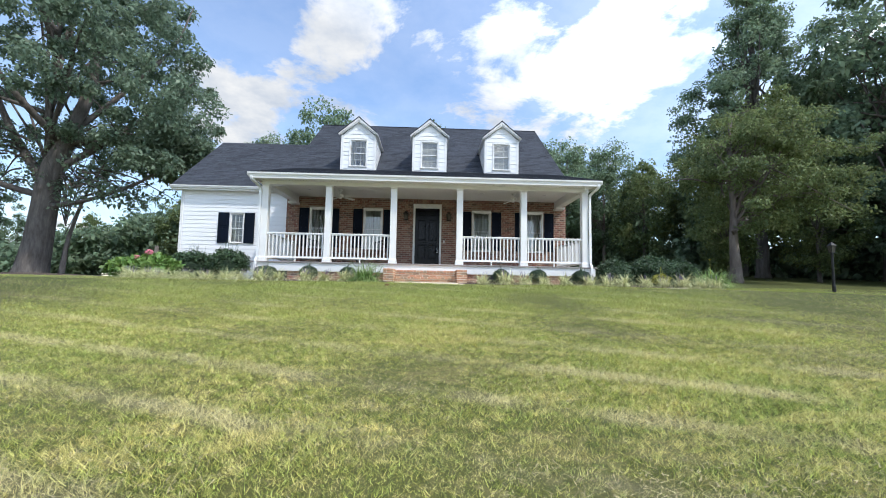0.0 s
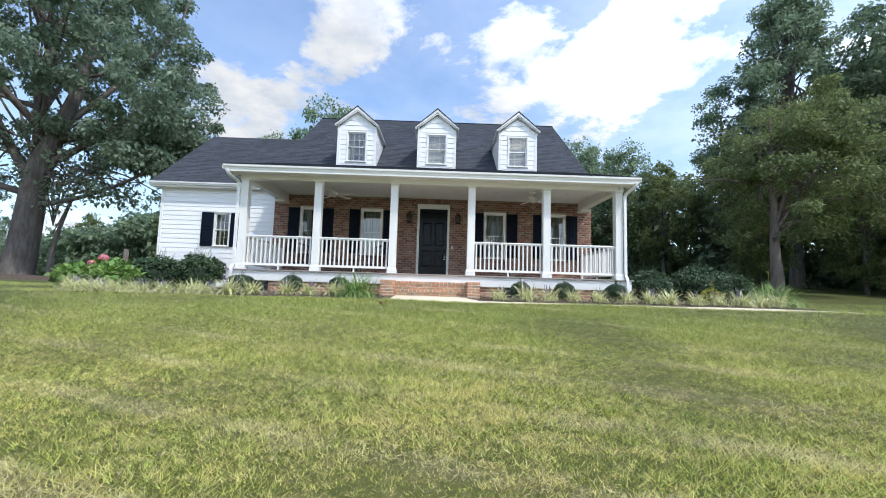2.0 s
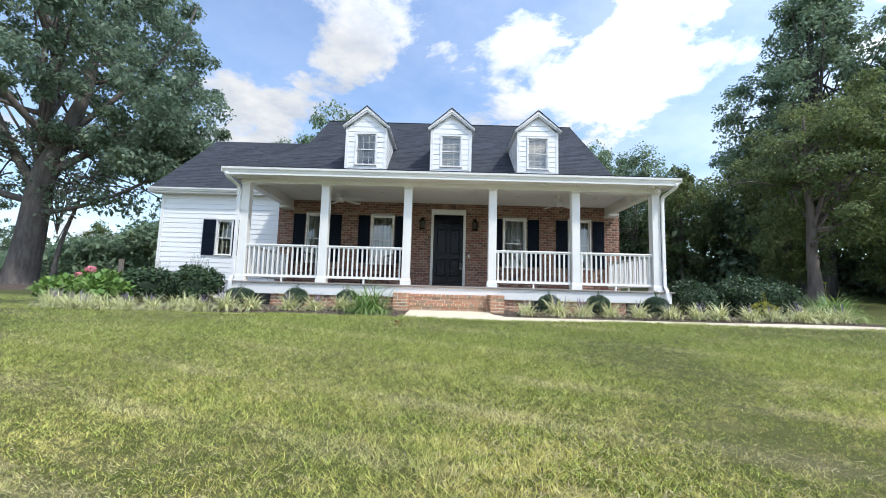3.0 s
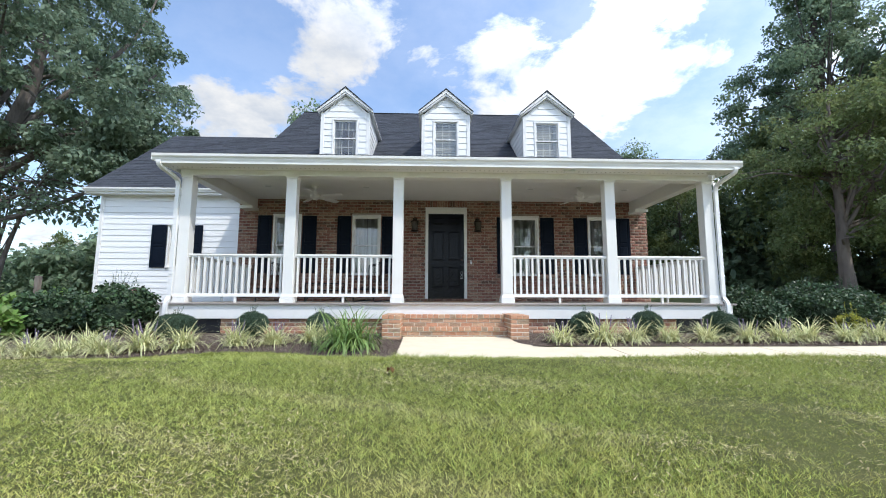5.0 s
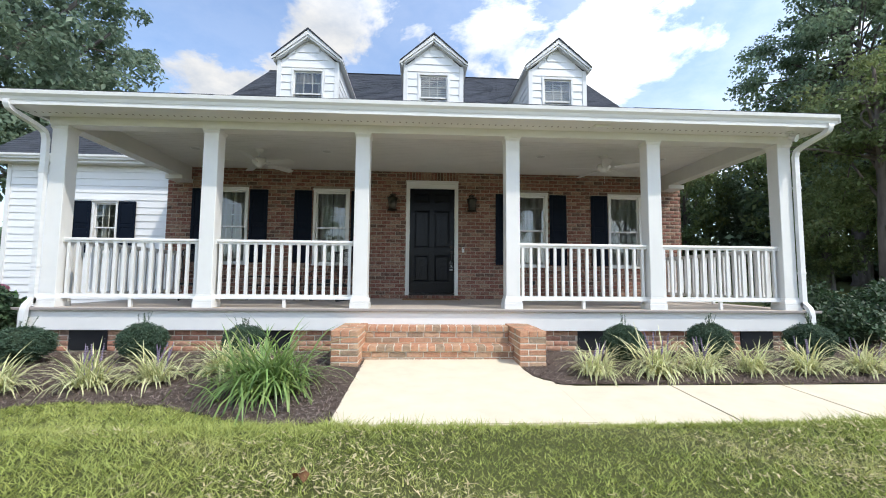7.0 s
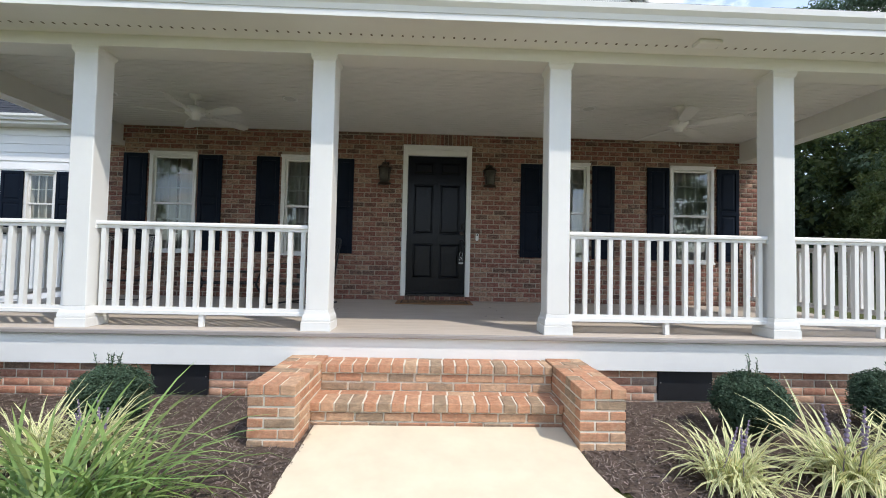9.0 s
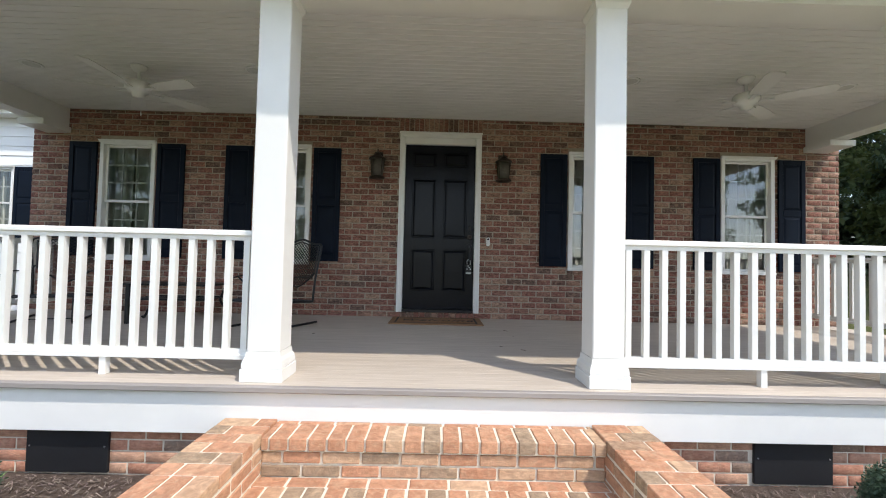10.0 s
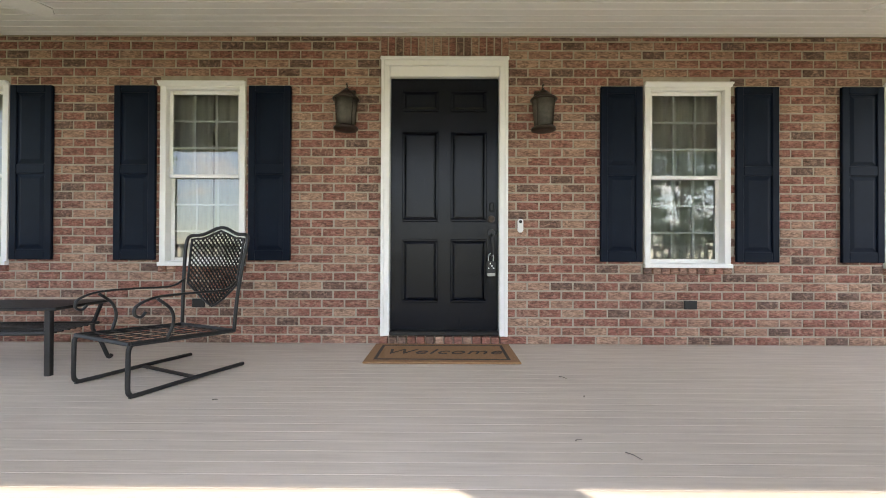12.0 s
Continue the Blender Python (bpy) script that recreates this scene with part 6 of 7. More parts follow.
# ---- strap-leaved plants and shrubs ----
def strap_mesh(name, n, length, width, seed, spread=1.0, rise=0.8, segs=4, base=0.06):
    """Arching strap leaves that spring from one crown."""
    rng = np.random.default_rng(seed)
    V, F, U = [], [], []
    for i in range(n):
        az = rng.uniform(0, math.tau)
        ln = length * rng.uniform(0.6, 1.15)
        out = rng.uniform(0.28, 1.0) * spread
        w = width * rng.uniform(0.7, 1.2)
        p = np.array([rng.normal(0, base), rng.normal(0, base), 0.0])
        el = math.radians(88 - 42 * out)
        bend = math.radians(rng.uniform(45, 95)) * out * (0.55 + 0.45 * rng.random()) / segs * (1 + 0.35 / rise)
        side = np.array([-math.sin(az), math.cos(az), 0])
        base_i = len(V)
        for k in range(segs + 1):
            f = k / segs
            ww = w * (0.75 + 0.5 * f) * (1 - f ** 3) + 0.0008
            V += [p - side * ww / 2, p + side * ww / 2]
            U += [(0, f), (1, f)]
            p = p + ln / segs * np.array([math.cos(az) * math.cos(el), math.sin(az) * math.cos(el), math.sin(el)])
            el -= bend
        for k in range(segs):
            a = base_i + 2 * k
            F.append((a, a + 1, a + 3, a + 2))
    return raw_mesh(name, np.array(V), np.array(F), np.array(U))


def spike(bm, x, y, h, rng):
    dx, dy = rng.uniform(-0.10, 0.10), rng.uniform(-0.10, 0.10)
    for k in range(7):
        f = k / 6
        r = 0.011 * (1 - 0.6 * f) + 0.003
        c = (x + dx * (0.6 + 0.4 * f), y + dy * (0.6 + 0.4 * f), h * (0.62 + 0.38 * f))
        bmesh.ops.create_icosphere(bm, subdivisions=1, radius=r, matrix=pose(c[0] + rng.uniform(-.003, .003), c[1], c[2], k * 40, 0, 0))
    tube(bm, [(x, y, 0.05), (x + dx * 0.6, y + dy * 0.6, h * 0.62), (x + dx, y + dy, h)], 0.003, 4)


LIRI = []
for v in range(4):
    leaf = strap_mesh("leaves", 190, 0.48, 0.0145, 70 + v, spread=1.35, rise=0.32)
    bm = bmesh.new()
    r = random.Random(v)
    for _ in range(3 + v):
        spike(bm, r.uniform(-0.08, 0.08), r.uniform(-0.08, 0.08), r.uniform(0.32, 0.42), r)
    me = bpy.data.meshes.new("flower_spike")
    bm.to_mesh(me), bm.free()
    LIRI.append((leaf, me))


def lilyturf(x, y, v, s, turn, spikes=True):
    e = empty("lilyturf_plant", x, y, gzf(x, y) + 0.03, "clump of cream-and-green striped lilyturf in the mulch" + (" with purple spikes" if spikes else ""), "plant", "lilyturf edging", turn)
    e.scale = (s, s, s)
    link("leaves", LIRI[v][0], LIRIOPE, e)
    if spikes:
        link("flower_spike", LIRI[v][1], PURPLE, e, "purple blooms")["kind"] = "stuff"


rng = random.Random(8)
right_row = [(1.60, 11.76), (2.27, 11.84), (2.72, 11.88), (3.32, 11.84), (3.92, 11.86), (4.54, 11.88), (5.12, 11.86), (5.55, 11.90), (6.10, 11.86), (6.62, 11.90), (7.25, 11.92), (7.85, 12.0), (8.5, 12.3)]
left_row = [(-2.25, 11.95), (-2.66, 11.62), (-3.12, 11.45), (-3.70, 11.30), (-4.15, 11.08), (-4.50, 10.92), (-4.85, 10.76), (-5.2, 10.66), (-5.55, 10.6), (-5.9, 10.56), (-6.25, 10.55), (-6.6, 10.6), (-6.95, 10.75),
            (-7.25, 10.95), (-7.6, 11.35), (-5.0, 11.2), (-5.5, 11.05), (-6.0, 11.0), (-6.5, 11.05), (-6.9, 11.2)]
for i, (x, y) in enumerate(right_row):
    lilyturf(x + rng.uniform(-.05, .05), y + rng.uniform(-.04, .04), i % 4, rng.uniform(0.82, 1.08), rng.uniform(0, 360), i % 4 != 3)
for i, (x, y) in enumerate(left_row):
    lilyturf(x + rng.uniform(-.05, .05), y + rng.uniform(-.04, .04), (i + 1) % 4, rng.uniform(0.85, 1.05) if i < 5 else rng.uniform(0.66, 0.82), rng.uniform(0, 360), i % 3 != 0)
lilyturf(-1.98, 12.05, 1, 0.8, 30)

FANS = [strap_mesh("leaf_fan", 62, 0.92, 0.022, 90 + k, spread=1.3, rise=0.21, segs=5, base=0.13) for k in range(6)]


def daylily(x, y, s, turn, label, flower=False):
    e = empty("daylily_plant", x, y, gzf(x, y) + 0.03, label, "plant", "", turn)
    e.scale = (s, s, s)
    for k, me in enumerate(FANS):
        f = link("leaf_fan", me, STRAP, e)
        f.location = (0.10 * math.cos(k * 1.05), 0.10 * math.sin(k * 1.05), 0)
    if flower:
        bm = bmesh.new()
        tube(bm, [(0.1, 0, 0.1), (0.14, 0, 0.6), (0.15, 0, 0.88)], 0.006, 5)
        for k in range(6):
            a = k * math.tau / 6
            tube(bm, [(0.15, 0, 0.88), (0.15 + 0.03 * math.cos(a), 0.03 * math.sin(a), 0.93), (0.15 + 0.07 * math.cos(a), 0.07 * math.sin(a), 0.94)], [0.006, 0.016, 0.003], 5, flat=0.3)
        part("flower", bm, YELLOWLEAF, e, "pale yellow bloom")


daylily(-1.52, 11.32, 0.84, 0, "big green clump of arching daylily leaves beside the steps")
daylily(8.75, 12.9, 0.95, 70, "big green clump of daylily leaves with one yellow bloom", True)
daylily(9.3, 13.4, 0.8, 160, "green clump of daylily leaves at the bed's end")


def bush_mesh(name, rx, rz, n, size, seed, clumps=60, shell=0.82, tight=1.0):
    rng = random.Random(seed)
    c, r = [], []
    for _ in range(clumps):
        v = Vector((rng.gauss(0, 1), rng.gauss(0, 1), rng.gauss(0, 1))).normalized()
        k = shell * (1 + 0.10 * noise.noise(v * 2.5 + Vector((seed, 0, 0))))
        p = Vector((v.x * rx * k, v.y * rx * k, rz + v.z * rz * k))
        if p.z < 0.02:
            p.z = 0.03
        c.append(p), r.append(rx * rng.uniform(0.16, 0.30) * tight)
    return leaf_cloud(name, c, r, [n // clumps] * clumps, size, seed, squash=0.9, droop=0.0)


def sprigs(n, rx, top, seed, length=0.13):
    """New shoots that stand out over the clipped top."""
    rng = random.Random(seed)
    bm = bmesh.new()
    for _ in range(n):
        a, r = rng.uniform(0, math.tau), rx * rng.uniform(0, 0.5)
        x, y = r * math.cos(a), r * math.sin(a)
        L = length * rng.uniform(0.5, 1.2)
        dx, dy = rng.uniform(-.35, .35) * L, rng.uniform(-.35, .35) * L
        z0 = top - 0.06 - 0.25 * r
        tube(bm, [(x, y, z0), (x + dx, y + dy, z0 + L + 0.04)], 0.0025, 4)
        for k in range(8):
            f = 0.3 + 0.7 * k / 7
            p = Vector((x + dx * f, y + dy * f, z0 + (L + 0.04) * f))
            d = Vector((math.cos(k * 2.4), math.sin(k * 2.4), 0.7)).normalized()
            s = d.cross(Vector((0, 0, 1))).normalized()
            q = [p, p + d * 0.014 + s * 0.007, p + d * 0.026, p + d * 0.014 - s * 0.007]
            bm.faces.new([bm.verts.new(v) for v in q])
    return bm


def core(rx, rz):
    bm = bmesh.new()
    bmesh.ops.create_icosphere(bm, subdivisions=3, radius=1.0, matrix=Matrix.LocRotScale((0, 0, rz), None, (rx * 0.8, rx * 0.8, rz * 0.84)))
    for v in bm.verts:
        v.co *= 1 + 0.05 * noise.noise(v.co * 6)
    return bm


# dark green for the solid bush cores: the shade among the leaves as colour
CORE = material("bush_inner_shade", (0.045, 0.066, 0.040), (0.030, 0.046, 0.028), scale=14, rough=0.95, spec=0.1, bump=1.0, bump_scale=40, bump_dist=0.02)
BOXLEAVES = [bush_mesh("leaves", 0.265, 0.235, 20000, 0.0165, 200 + k, clumps=520, shell=0.88, tight=0.62) for k in range(2)]


def boxwood(x, y, s, flat, k, turn):
    e = empty("boxwood_shrub", x, y, gzf(x, y) + 0.03, "small round clipped boxwood with new shoots on top", "shrub", "boxwood balls", turn)
    e.scale = (s, s, s * flat)
    link("leaves", BOXLEAVES[k % 2], BOXLEAF, e)
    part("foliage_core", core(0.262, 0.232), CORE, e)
    part("new_growth", sprigs(5 + 2 * (k % 3), 0.16, 0.47, k), SHRUBLEAF, e, "young shoots")["kind"] = "stuff"


for k, (x, y, s, flat) in enumerate(((-4.50, 12.34, 1.16, 0.72), (-3.35, 12.52, 0.98, 0.9), (-2.22, 12.48, 0.9, 0.95), (2.19, 12.45, 0.94, 0.95), (3.29, 12.50, 0.97, 0.95), (4.55, 12.48, 1.02, 0.9))):
    boxwood(x, y, s, flat, k, k * 67)


def big_shrub(x, y, rx, rz, n, size, mat, label, seed, name="shrub", shoots=14):
    e = empty(name, x, y, gzf(x, y) + 0.02, label, "shrub")
    link("leaves", bush_mesh("leaves", rx, rz, n, size, seed, clumps=110, shell=0.8), mat, e)
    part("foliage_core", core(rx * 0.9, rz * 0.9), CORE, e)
    part("new_growth", sprigs(shoots, rx * 1.2, rz * 2.0, seed, 0.22), mat, e)["kind"] = "stuff"


big_shrub(-5.85, 12.95, 0.60, 0.46, 5200, 0.065, SHRUBLEAF, "dark green rounded shrub at the porch corner", 301)
big_shrub(-6.9, 12.9, 0.58, 0.40, 4200, 0.070, SHRUBLEAF, "green leafy shrub with pink blooms beside it", 302)
big_shrub(6.35, 14.3, 0.62, 0.46, 5000, 0.065, SHRUBLEAF, "dark green rounded shrub beside the porch end", 303)
big_shrub(7.35, 13.7, 0.78, 0.50, 6500, 0.065, SHRUBLEAF, "wide dark green shrub in the end bed", 304)
big_shrub(8.35, 14.0, 0.66, 0.46, 5200, 0.065, SHRUBLEAF, "dark green shrub in the end bed", 305)
big_shrub(6.1, 13.4, 0.42, 0.32, 2600, 0.06, SHRUBLEAF, "small green shrub beside the porch end", 306, shoots=8)
big_shrub(7.0, 12.6, 0.24, 0.20, 1500, 0.05, YELLOWLEAF, "small golden-leaved shrub in the end bed", 307, shoots=4)


def hydrangea(x, y, s, seed, heads):
    e = empty("hydrangea_shrub", x, y, gzf(x, y) + 0.02, "bright green hydrangea with a few pink flower heads", "shrub", "hydrangeas", seed * 40)
    e.scale = (s, s, s)
    link("leaves", bush_mesh("leaves", 0.52, 0.30, 1300, 0.15, seed, clumps=60, shell=0.72), HYDLEAF, e)
    part("stems", core(0.36, 0.24), SHRUBLEAF, e)
    r = random.Random(seed)
    for _ in range(heads):
        a = r.uniform(0, math.tau)
        cx, cy, cz = 0.34 * math.cos(a), 0.34 * math.sin(a), r.uniform(0.58, 0.74)
        bm = bmesh.new()
        for k in range(110):
            v = Vector((r.gauss(0, 1), r.gauss(0, 1), r.gauss(0, 1) + 0.3)).normalized()
            p = Vector((cx, cy, cz)) + Vector((v.x * 0.095, v.y * 0.095, v.z * 0.07))
            t = v.orthogonal().normalized()
            u = v.cross(t)
            q = 0.018
            bm.faces.new([bm.verts.new(p + w) for w in (t * q, u * q, -t * q, -u * q)])
        part("flower_head", bm, PINK, e, "pink mophead bloom")


for k, (x, y, s, h) in enumerate(((-7.6, 12.5, 1.1, 1), (-8.2, 13.2, 1.1, 0), (-7.4, 13.6, 1.2, 0), (-8.6, 12.6, 0.9, 1), (-6.6, 13.9, 1.15, 1), (-8.9, 13.8, 1.0, 0), (-7.9, 11.9, 0.85, 0), (-7.1, 11.9, 0.95, 0))):
    hydrangea(x, y, s, 400 + k, h)

# ---- lawn details ----
def fence_and_post():
    e = empty("wooden_post", -9.6, 15.5, gzf(-9.6, 15.5), "weathered grey wooden stake beside the flower bed", "post")
    bm = bmesh.new()
    box(bm, -0.05, 0.05, -0.05, 0.05, -0.1, 1.15, 0.008)
    part("stake", bm, WOOD, e)
    f = empty("rail_fence", -60, 58, gzf(-60, 58), "grey wooden rail fence across the far field", "fence")
    for i in range(15):
        bm = bmesh.new()
        box(bm, i * 3.0 - 0.07, i * 3.0 + 0.07, i * 0.1 - 0.07, i * 0.1 + 0.07, -0.1, 1.35, 0.01)
        part("fence_post", bm, WOOD, f)
        if i < 14:
            for z in (0.45, 0.85, 1.2):
                bm = bmesh.new()
                tube(bm, [(i * 3.0, i * 0.1, z), (i * 3 + 3.0, i * 0.1 + 0.1, z)], 0.06, 5)
                part("fence_rail", bm, WOOD, f)


fence_and_post()


def lamp_post():
    x, y = 14.06, 14.36
    e = empty("garden_lamp", x, y, gzf(x, y), "black lamp post with a lantern head on the lawn", "lamp post")
    bm = bmesh.new()
    lathe(bm, [(0.055, -0.1), (0.055, 0.25), (0.042, 0.28), (0.038, 1.30), (0.05, 1.33), (0.05, 1.36), (0.03, 1.39)], seg=12)
    part("pole", bm, BLACK, e, smooth=False)
    bm = bmesh.new()
    for sx in (-1, 1):
        for sy in (-1, 1):
            tube(bm, [(sx * 0.055, sy * 0.055, 1.40), (sx * 0.085, sy * 0.085, 1.64)], 0.007, 4)
    box(bm, -0.065, 0.065, -0.065, 0.065, 1.385, 1.405)
    part("lantern_cage", bm, BLACK, e)
    bm = bmesh.new()
    prism4(bm, [(0.10, 1.64), (0.085, 1.66), (0.03, 1.73), (0.01, 1.76)])
    part("lantern_roof", bm, BLACK, e)
    bm = bmesh.new()
    prism4(bm, [(0.05, 1.41), (0.08, 1.638)])
    part("lantern_glass", bm, SEEDED, e, "frosted glass panes")


lamp_post()
tagged(link("mulch_ring", raw_mesh("mulch_ring", [(-27.5 + r * math.cos(a), 29.5 + r * 0.9 * math.sin(a), gzf(-27, 29) + (0.25 if r == 1 else 0.16 if r < 6 else -0.02)) for r in (1.0, 4.5, 8.5) for a in np.linspace(0, math.tau, 33)[:-1]],
     [(r * 32 + k, r * 32 + (k + 1) % 32, (r + 1) * 32 + (k + 1) % 32, (r + 1) * 32 + k) for r in (0, 1) for k in range(32)]), MULCH, smooth=True), "brown mulch ring round the old oak", "flower bed", kind="structure")


def scatter(n, x0, x1, y0, y1, seed, keep):
    rng = np.random.default_rng(seed)
    x, y = rng.uniform(x0, x1, n), rng.uniform(y0, y1, n)
    k = keep(x, y, rng)
    return x[k], y[k], rng


def make_grass():
    def keep(x, y, rng):
        d = np.hypot(x * 0.6, y - 1.5)
        dens = np.clip(1.25 - d / 14, 0.38, 1)
        return (rng.random(len(x)) < dens) & ~inside(BED_LEFT, x, y) & ~inside(BED_RIGHT, x, y) & ~inside(WALK, x, y) & ~((np.abs(x) < 5.2) & (y > 12.5))
    x1, y1, rng = scatter(800000, -7.5, 7.5, 1.9, 10.56, 3, lambda x, y, r: (keep(x, y, r) | (r.random(len(x)) < 0.6) & ~inside(BED_LEFT, x, y)) & (r.random(len(x)) < np.clip((7.5 - np.abs(x)) / 4.0, 0, 1)))
    x2, y2, rng = scatter(420000, -19, 19, 1.4, 16.5, 4, keep)
    x3, y3, rng = scatter(14000, -0.9, 12.5, 10.38, 10.50, 5, lambda x, y, r: x > -0.85)
    x4, y4, rng = scatter(90000, -9, -0.88, 10.2, 11.5, 6, lambda x, y, r: ~inside(BED_LEFT, x, y) & (r.random(len(x)) < np.clip((x + 9) / 6, 0, 1) * np.clip((y - 10.2) / 0.4, 0.1, 1)))
    x, y = np.concatenate([x1, x2, x4, x3]), np.concatenate([y1, y2, y4, y3])
    n = len(x)
    z = gz(x, y) - 0.005
    h = rng.uniform(0.016, 0.044, n) * (1 + 0.4 * np.sin(x * 1.3 + 2 * np.sin(y * 0.9)) * np.sin(y * 1.7))
    h[-len(x3):] *= 1.4
    w = rng.uniform(0.0014, 0.0030, n) * (1 + np.clip(np.hypot(x * 0.5, y - 2.5), 0, 14) * 0.09)
    # tufts: neighbouring blades share their height and lean
    tuft = (np.sin(np.floor(x / 0.055) * 12.9898 + np.floor(y / 0.055) * 78.233) * 43758.5453) % 1.0
    h *= 0.6 + 0.85 * tuft
    az = rng.uniform(0, math.tau, n)
    ln = rng.uniform(0.3, 2.0, n) * h
    la = tuft * 40.0 + rng.normal(0, 1.5, n)
    side = np.stack([np.cos(az) * w, np.sin(az) * w, np.zeros(n)], -1)
    P = np.stack([x, y, z], -1)
    tip = P + np.stack([np.cos(la) * ln, np.sin(la) * ln, h], -1)
    V = np.stack([P - side, P + side, tip], 1).reshape(-1, 3)
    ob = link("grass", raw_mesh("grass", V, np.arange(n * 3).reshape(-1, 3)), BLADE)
    tagged(ob, "short mown grass blades with straw-dry ones among them", "grass", kind="stuff")
    # dry clippings that lie on the lawn
    m = 70000
    x, y, rng = scatter(m * 2, -12, 13, 1.5, 10.4, 9, lambda x, y, r: np.array([noise.noise((a * 0.55 + b * 0.2, b * 1.1 - a * 0.15, 7.0)) + 0.35 * noise.noise((a * 3, b * 3, 2)) + 0.4 * (abs((b + 0.31 * a - 4.06 + 0.47) % 0.94 - 0.47) < 0.10) for a, b in zip(x, y)]) > r.uniform(-0.12, 0.45, len(x)))
    n = len(x)
    az = rng.uniform(0, math.tau, n)
    L, w = rng.uniform(0.025, 0.075, n), rng.uniform(0.0016, 0.0036, n) * (1 + np.clip(y - 2, 0, 8) * 0.1)
    d = np.stack([np.cos(az) * L, np.sin(az) * L, rng.uniform(-0.3, 0.3, n) * L], -1)
    s = np.stack([-np.sin(az) * w, np.cos(az) * w, np.zeros(n)], -1)
    P = np.stack([x, y, gz(x, y) + rng.uniform(0.02, 0.06, n)], -1)
    V = np.stack([P - s, P + s, P + d], 1).reshape(-1, 3)
    ob = link("grass_clippings", raw_mesh("grass_clippings", V, np.arange(n * 3).reshape(-1, 3)), DRY)
    tagged(ob, "dry straw-coloured grass clippings on the lawn", "grass", kind="stuff")
    # mulch chips near the steps and walk
    def keepm(x, y, r):
        return (inside(BED_LEFT, x, y) | inside(BED_RIGHT, x, y)) & (y < 13.05)
    x, y, rng = scatter(70000, -5.5, 7.0, 10.4, 13.05, 13, keepm)
    n = len(x)
    az = rng.uniform(0, math.tau, n)
    L, w = rng.uniform(0.006, 0.022, n), rng.uniform(0.0018, 0.0042, n)
    tilt = rng.normal(0, 0.35, n)
    d = np.stack([np.cos(az) * L, np.sin(az) * L, tilt * L], -1)
    s = np.stack([-np.sin(az) * w, np.cos(az) * w, rng.normal(0, 0.3, n) * w], -1)
    P = np.stack([x, y, gz(x, y) + 0.016 + rng.uniform(0.0, 0.016, n)], -1)
    V = np.stack([P - d - s, P + d - s * 0.6, P + d + s * 0.6, P - d + s], 1).reshape(-1, 3)
    F = np.arange(n * 4).reshape(-1, 4)
    ob = link("mulch_chips", raw_mesh("mulch_chips", V, F), CHIP)
    tagged(ob, "loose shredded bark chips on the flower beds", "mulch", kind="stuff")


DRY = material("dry_clipping", (0.52, 0.45, 0.26), (0.40, 0.34, 0.18), scale=10, rough=0.85, island=0.3, trans=0.15, spec=0.2)
make_grass()


def fallen_leaf(x, y, turn):
    e = empty("fallen_leaf", x, y, gzf(x, y) + 0.03, "curled brown dead leaf on the grass", "leaf", "", turn)
    bm = bmesh.new()
    c = bm.verts.new((0, 0, 0.02))
    ring = []
    for k in range(15):
        a = k * math.tau / 15
        r = 0.052 * (1.0 if k % 3 == 0 else 0.55 if k % 3 == 1 else 0.7)
        ring.append(bm.verts.new((r * math.cos(a), r * math.sin(a), 0.015 + 0.03 * math.sin(2 * a))))
    for k in range(15):
        bm.faces.new((c, ring[k], ring[(k + 1) % 15]))
    bmesh.ops.solidify(bm, geom=bm.faces[:], thickness=0.002)
    part("blade", bm, STRAW, e)


fallen_leaf(-0.83, 9.85, 20)


def twig(x, y, length, turn):
    e = empty("twig", x, y, DECK_Z, "tiny dry brown twig lying on the porch floor", "twig", "twigs on the porch", turn)
    bm = bmesh.new()
    tube(bm, [(-length / 2, 0, 0.003), (-length * 0.1, 0.004, 0.004), (length / 2, -0.003, 0.003)], [0.0026, 0.0022, 0.0012], 5)
    part("stem", bm, BARK, e)


for x, y, length, turn in ((0.74, 15.08, 0.06, -50), (0.56, 14.23, 0.03, 20), (0.73, 14.10, 0.07, -55), (-1.19, 14.67, 0.03, 10), (0.76, 14.75, 0.02, 80)):
    twig(x, y, length, turn)


# ---- brickwork: steps, foundation, front wall ----
BRICK_MESH = {}


def brick(parent, x0, x1, y0, y1, z0, z1, mat, rng, jit=0.0015):
    key = (round(x1 - x0, 3), round(y1 - y0, 3), round(z1 - z0, 3), mat.name)
    if key not in BRICK_MESH:
        bm = bmesh.new()
        box(bm, -key[0] / 2, key[0] / 2, -key[1] / 2, key[1] / 2, -key[2] / 2, key[2] / 2, 0.004)
        me = bpy.data.meshes.new("brick")
        bmesh.ops.recalc_face_normals(bm, faces=bm.faces)
        bm.to_mesh(me), bm.free()
        me.materials.append(mat)
        BRICK_MESH[key] = me
    ob = new("brick", BRICK_MESH[key])
    ob.parent = parent
    ob.location = ((x0 + x1) / 2 + rng.uniform(-jit, jit), (y0 + y1) / 2 + rng.uniform(-jit, jit), (z0 + z1) / 2 + rng.uniform(-jit, jit) * 0.6)
    ob.rotation_euler = (rng.uniform(-.004, .004), rng.uniform(-.004, .004), rng.uniform(-.006, .006))
    return ob


def row(parent, a, b, unit, off, put, gap=0.013, least=0.03):
    """Lays pieces of one length along a line from a to b, cut at the ends."""
    s = a - off
    while s < b - 1e-6:
        p, q = max(a, s), min(b, s + unit)
        if q - p > least:
            put(p + (gap / 2 if p > a + 1e-6 else 0), q - (gap / 2 if q < b - 1e-6 else 0))
        s += unit


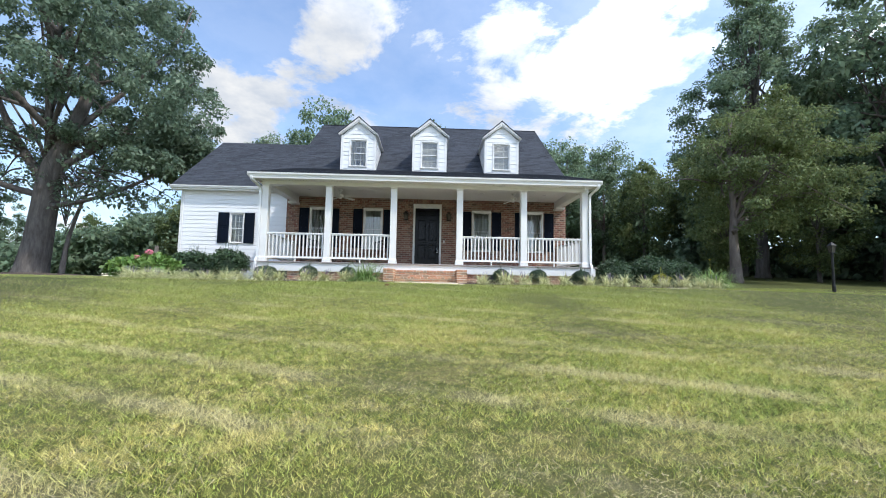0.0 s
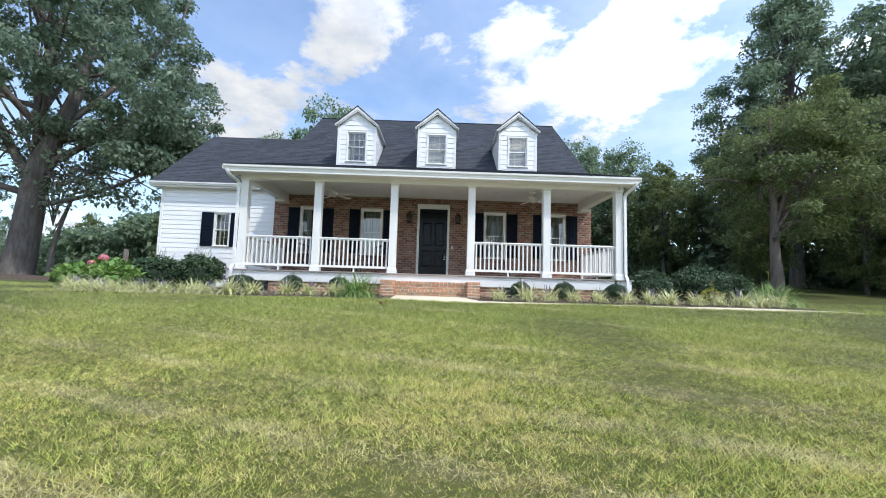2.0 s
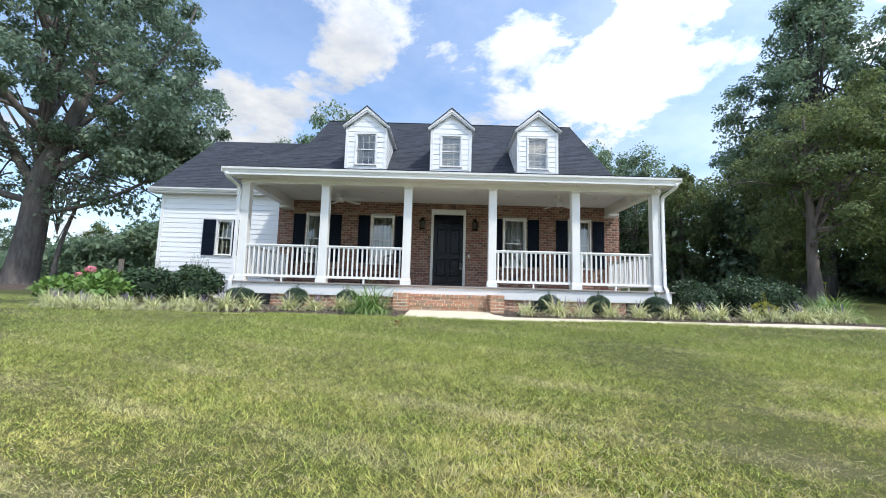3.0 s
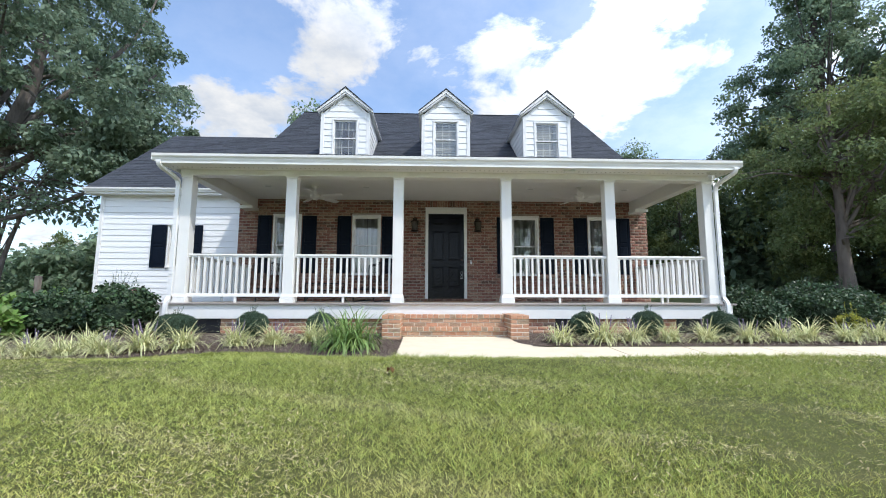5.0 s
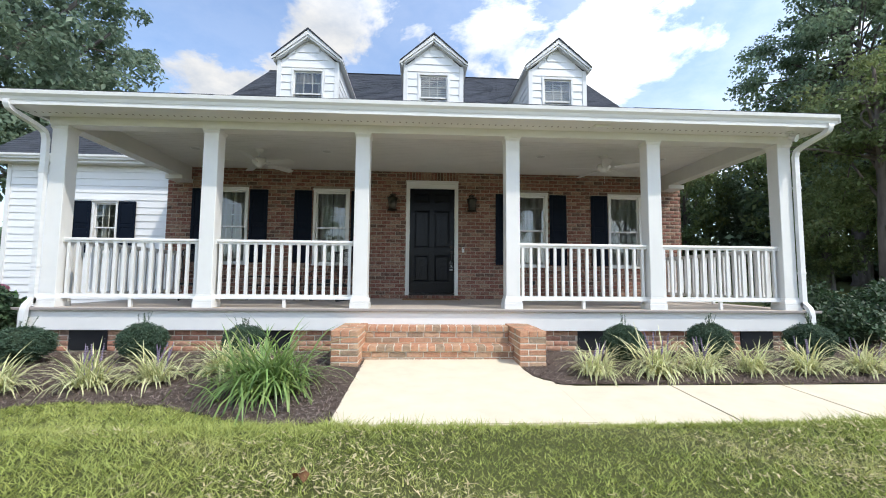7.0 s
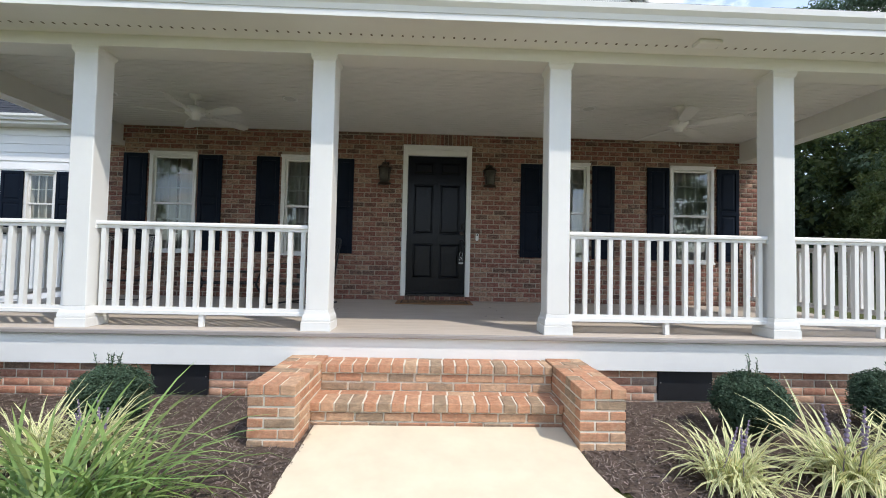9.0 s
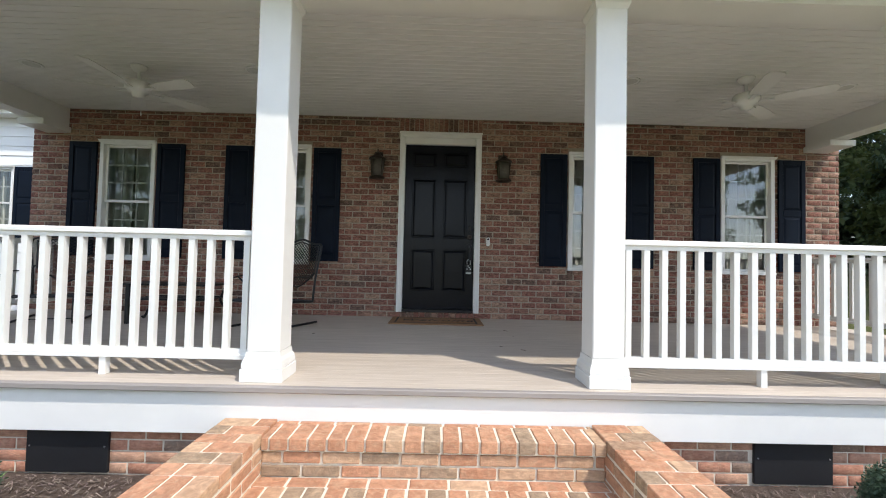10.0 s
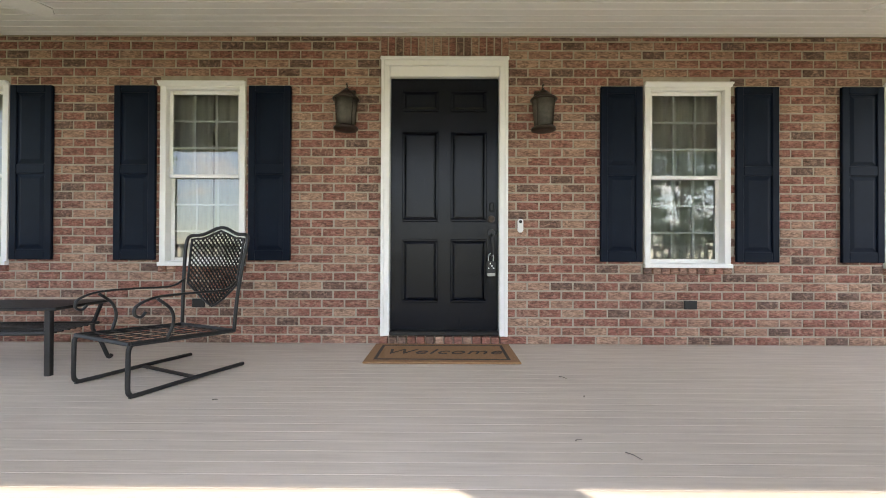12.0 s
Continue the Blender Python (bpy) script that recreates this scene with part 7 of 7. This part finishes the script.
def make_steps():
    st = tagged(new("steps"), "red brick front steps with low brick side walls", "steps", kind="structure")
    rng = random.Random(77)
    WX, CX = 0.89, 1.185
    bm = bmesh.new()
    box(bm, -WX, WX, 12.55, 13.02, 1.30, 1.545)
    box(bm, -WX, WX, 12.82, 13.02, 1.545, 1.735)
    for s in (-1, 1):
        a, b = sorted((s * (WX + 0.006), s * (CX - 0.006)))
        box(bm, a, b, 12.206, 13.02, 1.30, 1.752)
        box(bm, a, b, 12.206, 13.02, 1.752, 1.812)
    box(bm, -WX, WX, 12.528, 13.02, 1.545, 1.597)
    box(bm, -WX, WX, 12.803, 13.02, 1.735, 1.797)
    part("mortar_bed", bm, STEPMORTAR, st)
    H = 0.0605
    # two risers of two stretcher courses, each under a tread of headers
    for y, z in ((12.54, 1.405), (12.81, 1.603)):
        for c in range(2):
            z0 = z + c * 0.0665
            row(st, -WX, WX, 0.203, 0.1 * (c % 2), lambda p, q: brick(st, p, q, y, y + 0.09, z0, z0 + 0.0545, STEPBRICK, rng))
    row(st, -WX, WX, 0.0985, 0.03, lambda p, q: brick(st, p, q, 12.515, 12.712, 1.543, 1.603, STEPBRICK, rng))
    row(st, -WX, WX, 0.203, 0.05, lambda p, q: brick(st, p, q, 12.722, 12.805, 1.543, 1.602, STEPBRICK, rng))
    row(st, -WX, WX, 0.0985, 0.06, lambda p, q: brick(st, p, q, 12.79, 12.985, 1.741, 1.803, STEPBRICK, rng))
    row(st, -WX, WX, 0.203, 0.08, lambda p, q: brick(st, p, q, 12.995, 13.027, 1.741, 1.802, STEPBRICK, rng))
    for s in (-1, 1):
        a, b = sorted((s * WX, s * CX))
        # cap
        for k in range(3):
            w = (b - a) / 3
            brick(st, a + k * w + (0.005 if k else 0), a + (k + 1) * w - (0.005 if k < 2 else 0), 12.19, 12.388, 1.755, 1.818, STEPBRICK, rng)
        y, k = 12.398, 0
        while y < 12.99:
            m = a + (0.197 if k % 2 else 0.095)
            y1 = min(y + 0.094, 13.027)
            brick(st, a, m - 0.005, y, y1, 1.757, 1.818, STEPBRICK, rng)
            brick(st, m + 0.005, b, y, y1, 1.757, 1.818, STEPBRICK, rng)
            y += 0.104
            k += 1
        # front and side faces of the cheek walls
        for c in range(5):
            z0 = 1.418 + c * 0.0668
            m = a + (0.19 if c % 2 else 0.10)
            brick(st, a, m - 0.005, 12.20, 12.29, z0, z0 + 0.0545, STEPBRICK, rng)
            brick(st, m + 0.005, b, 12.20, 12.29, z0, z0 + 0.0545, STEPBRICK, rng)
            inner, outer = (b, a) if s < 0 else (a, b)
            for x, sg in ((inner, 1 if s < 0 else -1), (outer, -1 if s < 0 else 1)):
                xa, xb = sorted((x, x - sg * 0.05))
                row(st, 12.30, 13.02, 0.203, 0.1 * (c % 2), lambda p, q: brick(st, xa, xb, p, q, z0, z0 + 0.0545, STEPBRICK, rng))


VENTS = [(-4.62, -4.16), (-2.36, -1.89), (1.89, 2.36), (4.16, 4.62)]


def joined_bricks(name, parent, courses, mat, depth, label=""):
    """Many bricks in one mesh: rows of (x0, x1, y, z0, z1) fronts."""
    V, F = [], []
    c = 0.004
    for x0, x1, y, z0, z1 in courses:
        i = len(V)
        V += [(x0, y + depth, z0), (x1, y + depth, z0), (x1, y + depth, z1), (x0, y + depth, z1), (x0, y + c, z0), (x1, y + c, z0), (x1, y + c, z1), (x0, y + c, z1),
              (x0 + c, y, z0 + c), (x1 - c, y, z0 + c), (x1 - c, y, z1 - c), (x0 + c, y, z1 - c)]
        for r in (0, 4):
            F += [(i + r + k, i + r + (k + 1) % 4, i + r + 4 + (k + 1) % 4, i + r + 4 + k) for k in range(4)]
        F.append((i + 8, i + 9, i + 10, i + 11))
    ob = link(name, raw_mesh(name, V, F), mat, parent, label)
    ob["kind"] = "stuff"
    return ob


def make_foundation():
    holes = [(a, b, 1.50, 1.73) for a, b in VENTS]
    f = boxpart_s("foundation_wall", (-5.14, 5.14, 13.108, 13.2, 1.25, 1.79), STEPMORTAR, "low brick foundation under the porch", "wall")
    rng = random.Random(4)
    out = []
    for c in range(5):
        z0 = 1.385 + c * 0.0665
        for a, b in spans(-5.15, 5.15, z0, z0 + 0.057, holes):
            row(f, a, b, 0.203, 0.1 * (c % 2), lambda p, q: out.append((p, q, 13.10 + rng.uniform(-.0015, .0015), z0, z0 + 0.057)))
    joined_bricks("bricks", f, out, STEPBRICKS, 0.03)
    for a, b in VENTS:
        e = empty("foundation_vent", (a + b) / 2, 13.10, 1.50, "black metal cover over a foundation vent", "vent", "foundation vents")
        h = (b - a) / 2
        bm = bmesh.new()
        box(bm, -h, h, -0.012, 0.008, -0.04, 0.222, 0.003)
        part("cover", bm, ALUM, e)
        bm = bmesh.new()
        for x in (-h + 0.02, h - 0.02):
            bmesh.ops.create_icosphere(bm, subdivisions=1, radius=0.006, matrix=Matrix.Translation((x, -0.013, 0.11)))
        part("screws", bm, CHROME, e)


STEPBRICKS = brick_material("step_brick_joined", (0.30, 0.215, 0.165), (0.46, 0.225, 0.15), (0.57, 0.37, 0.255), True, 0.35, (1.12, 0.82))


def make_wall_bricks():
    rng = random.Random(9)
    P, U = 0.0754, 0.193
    soldier = (-0.545, 0.545, 4.41, 4.62)
    holes = [soldier, (-0.537, 0.537, 1.9, 4.42)] + [(a - 0.006, b + 0.006, 2.598, WIN_Z[1] + 0.006) for a, b in WINDOWS]
    vents = [(s * 2.075 - 0.055, s * 2.075 + 0.055, 2.30, 2.371) for s in (-1, 1)]
    far = []
    c = 0
    z = 2.004
    while z < 4.60:
        z0, z1 = z, min(z + P - 0.0135, 4.598)
        if z1 - z0 > 0.02:
            for a, b in spans(-HALF, HALF, z0, z1, holes + vents):
                def put(p, q):
                    if abs((p + q) / 2) < 1.42:
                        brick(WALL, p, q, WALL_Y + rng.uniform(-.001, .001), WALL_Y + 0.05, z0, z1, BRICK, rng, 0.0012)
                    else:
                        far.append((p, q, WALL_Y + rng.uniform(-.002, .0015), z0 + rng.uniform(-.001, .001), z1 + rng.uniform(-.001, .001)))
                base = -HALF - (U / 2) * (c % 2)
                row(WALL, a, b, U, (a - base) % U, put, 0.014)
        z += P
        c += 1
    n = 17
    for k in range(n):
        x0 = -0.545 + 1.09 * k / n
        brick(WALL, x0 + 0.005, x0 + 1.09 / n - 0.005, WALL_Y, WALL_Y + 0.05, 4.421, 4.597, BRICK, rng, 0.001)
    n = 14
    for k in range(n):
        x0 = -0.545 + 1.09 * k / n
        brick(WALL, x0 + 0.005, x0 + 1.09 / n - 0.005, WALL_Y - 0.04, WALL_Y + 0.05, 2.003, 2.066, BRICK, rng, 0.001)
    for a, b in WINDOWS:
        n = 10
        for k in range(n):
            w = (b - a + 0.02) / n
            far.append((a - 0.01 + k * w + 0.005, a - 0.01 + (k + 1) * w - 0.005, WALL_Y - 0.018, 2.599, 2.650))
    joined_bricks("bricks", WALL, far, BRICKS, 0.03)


make_steps()
make_foundation()
make_wall_bricks()
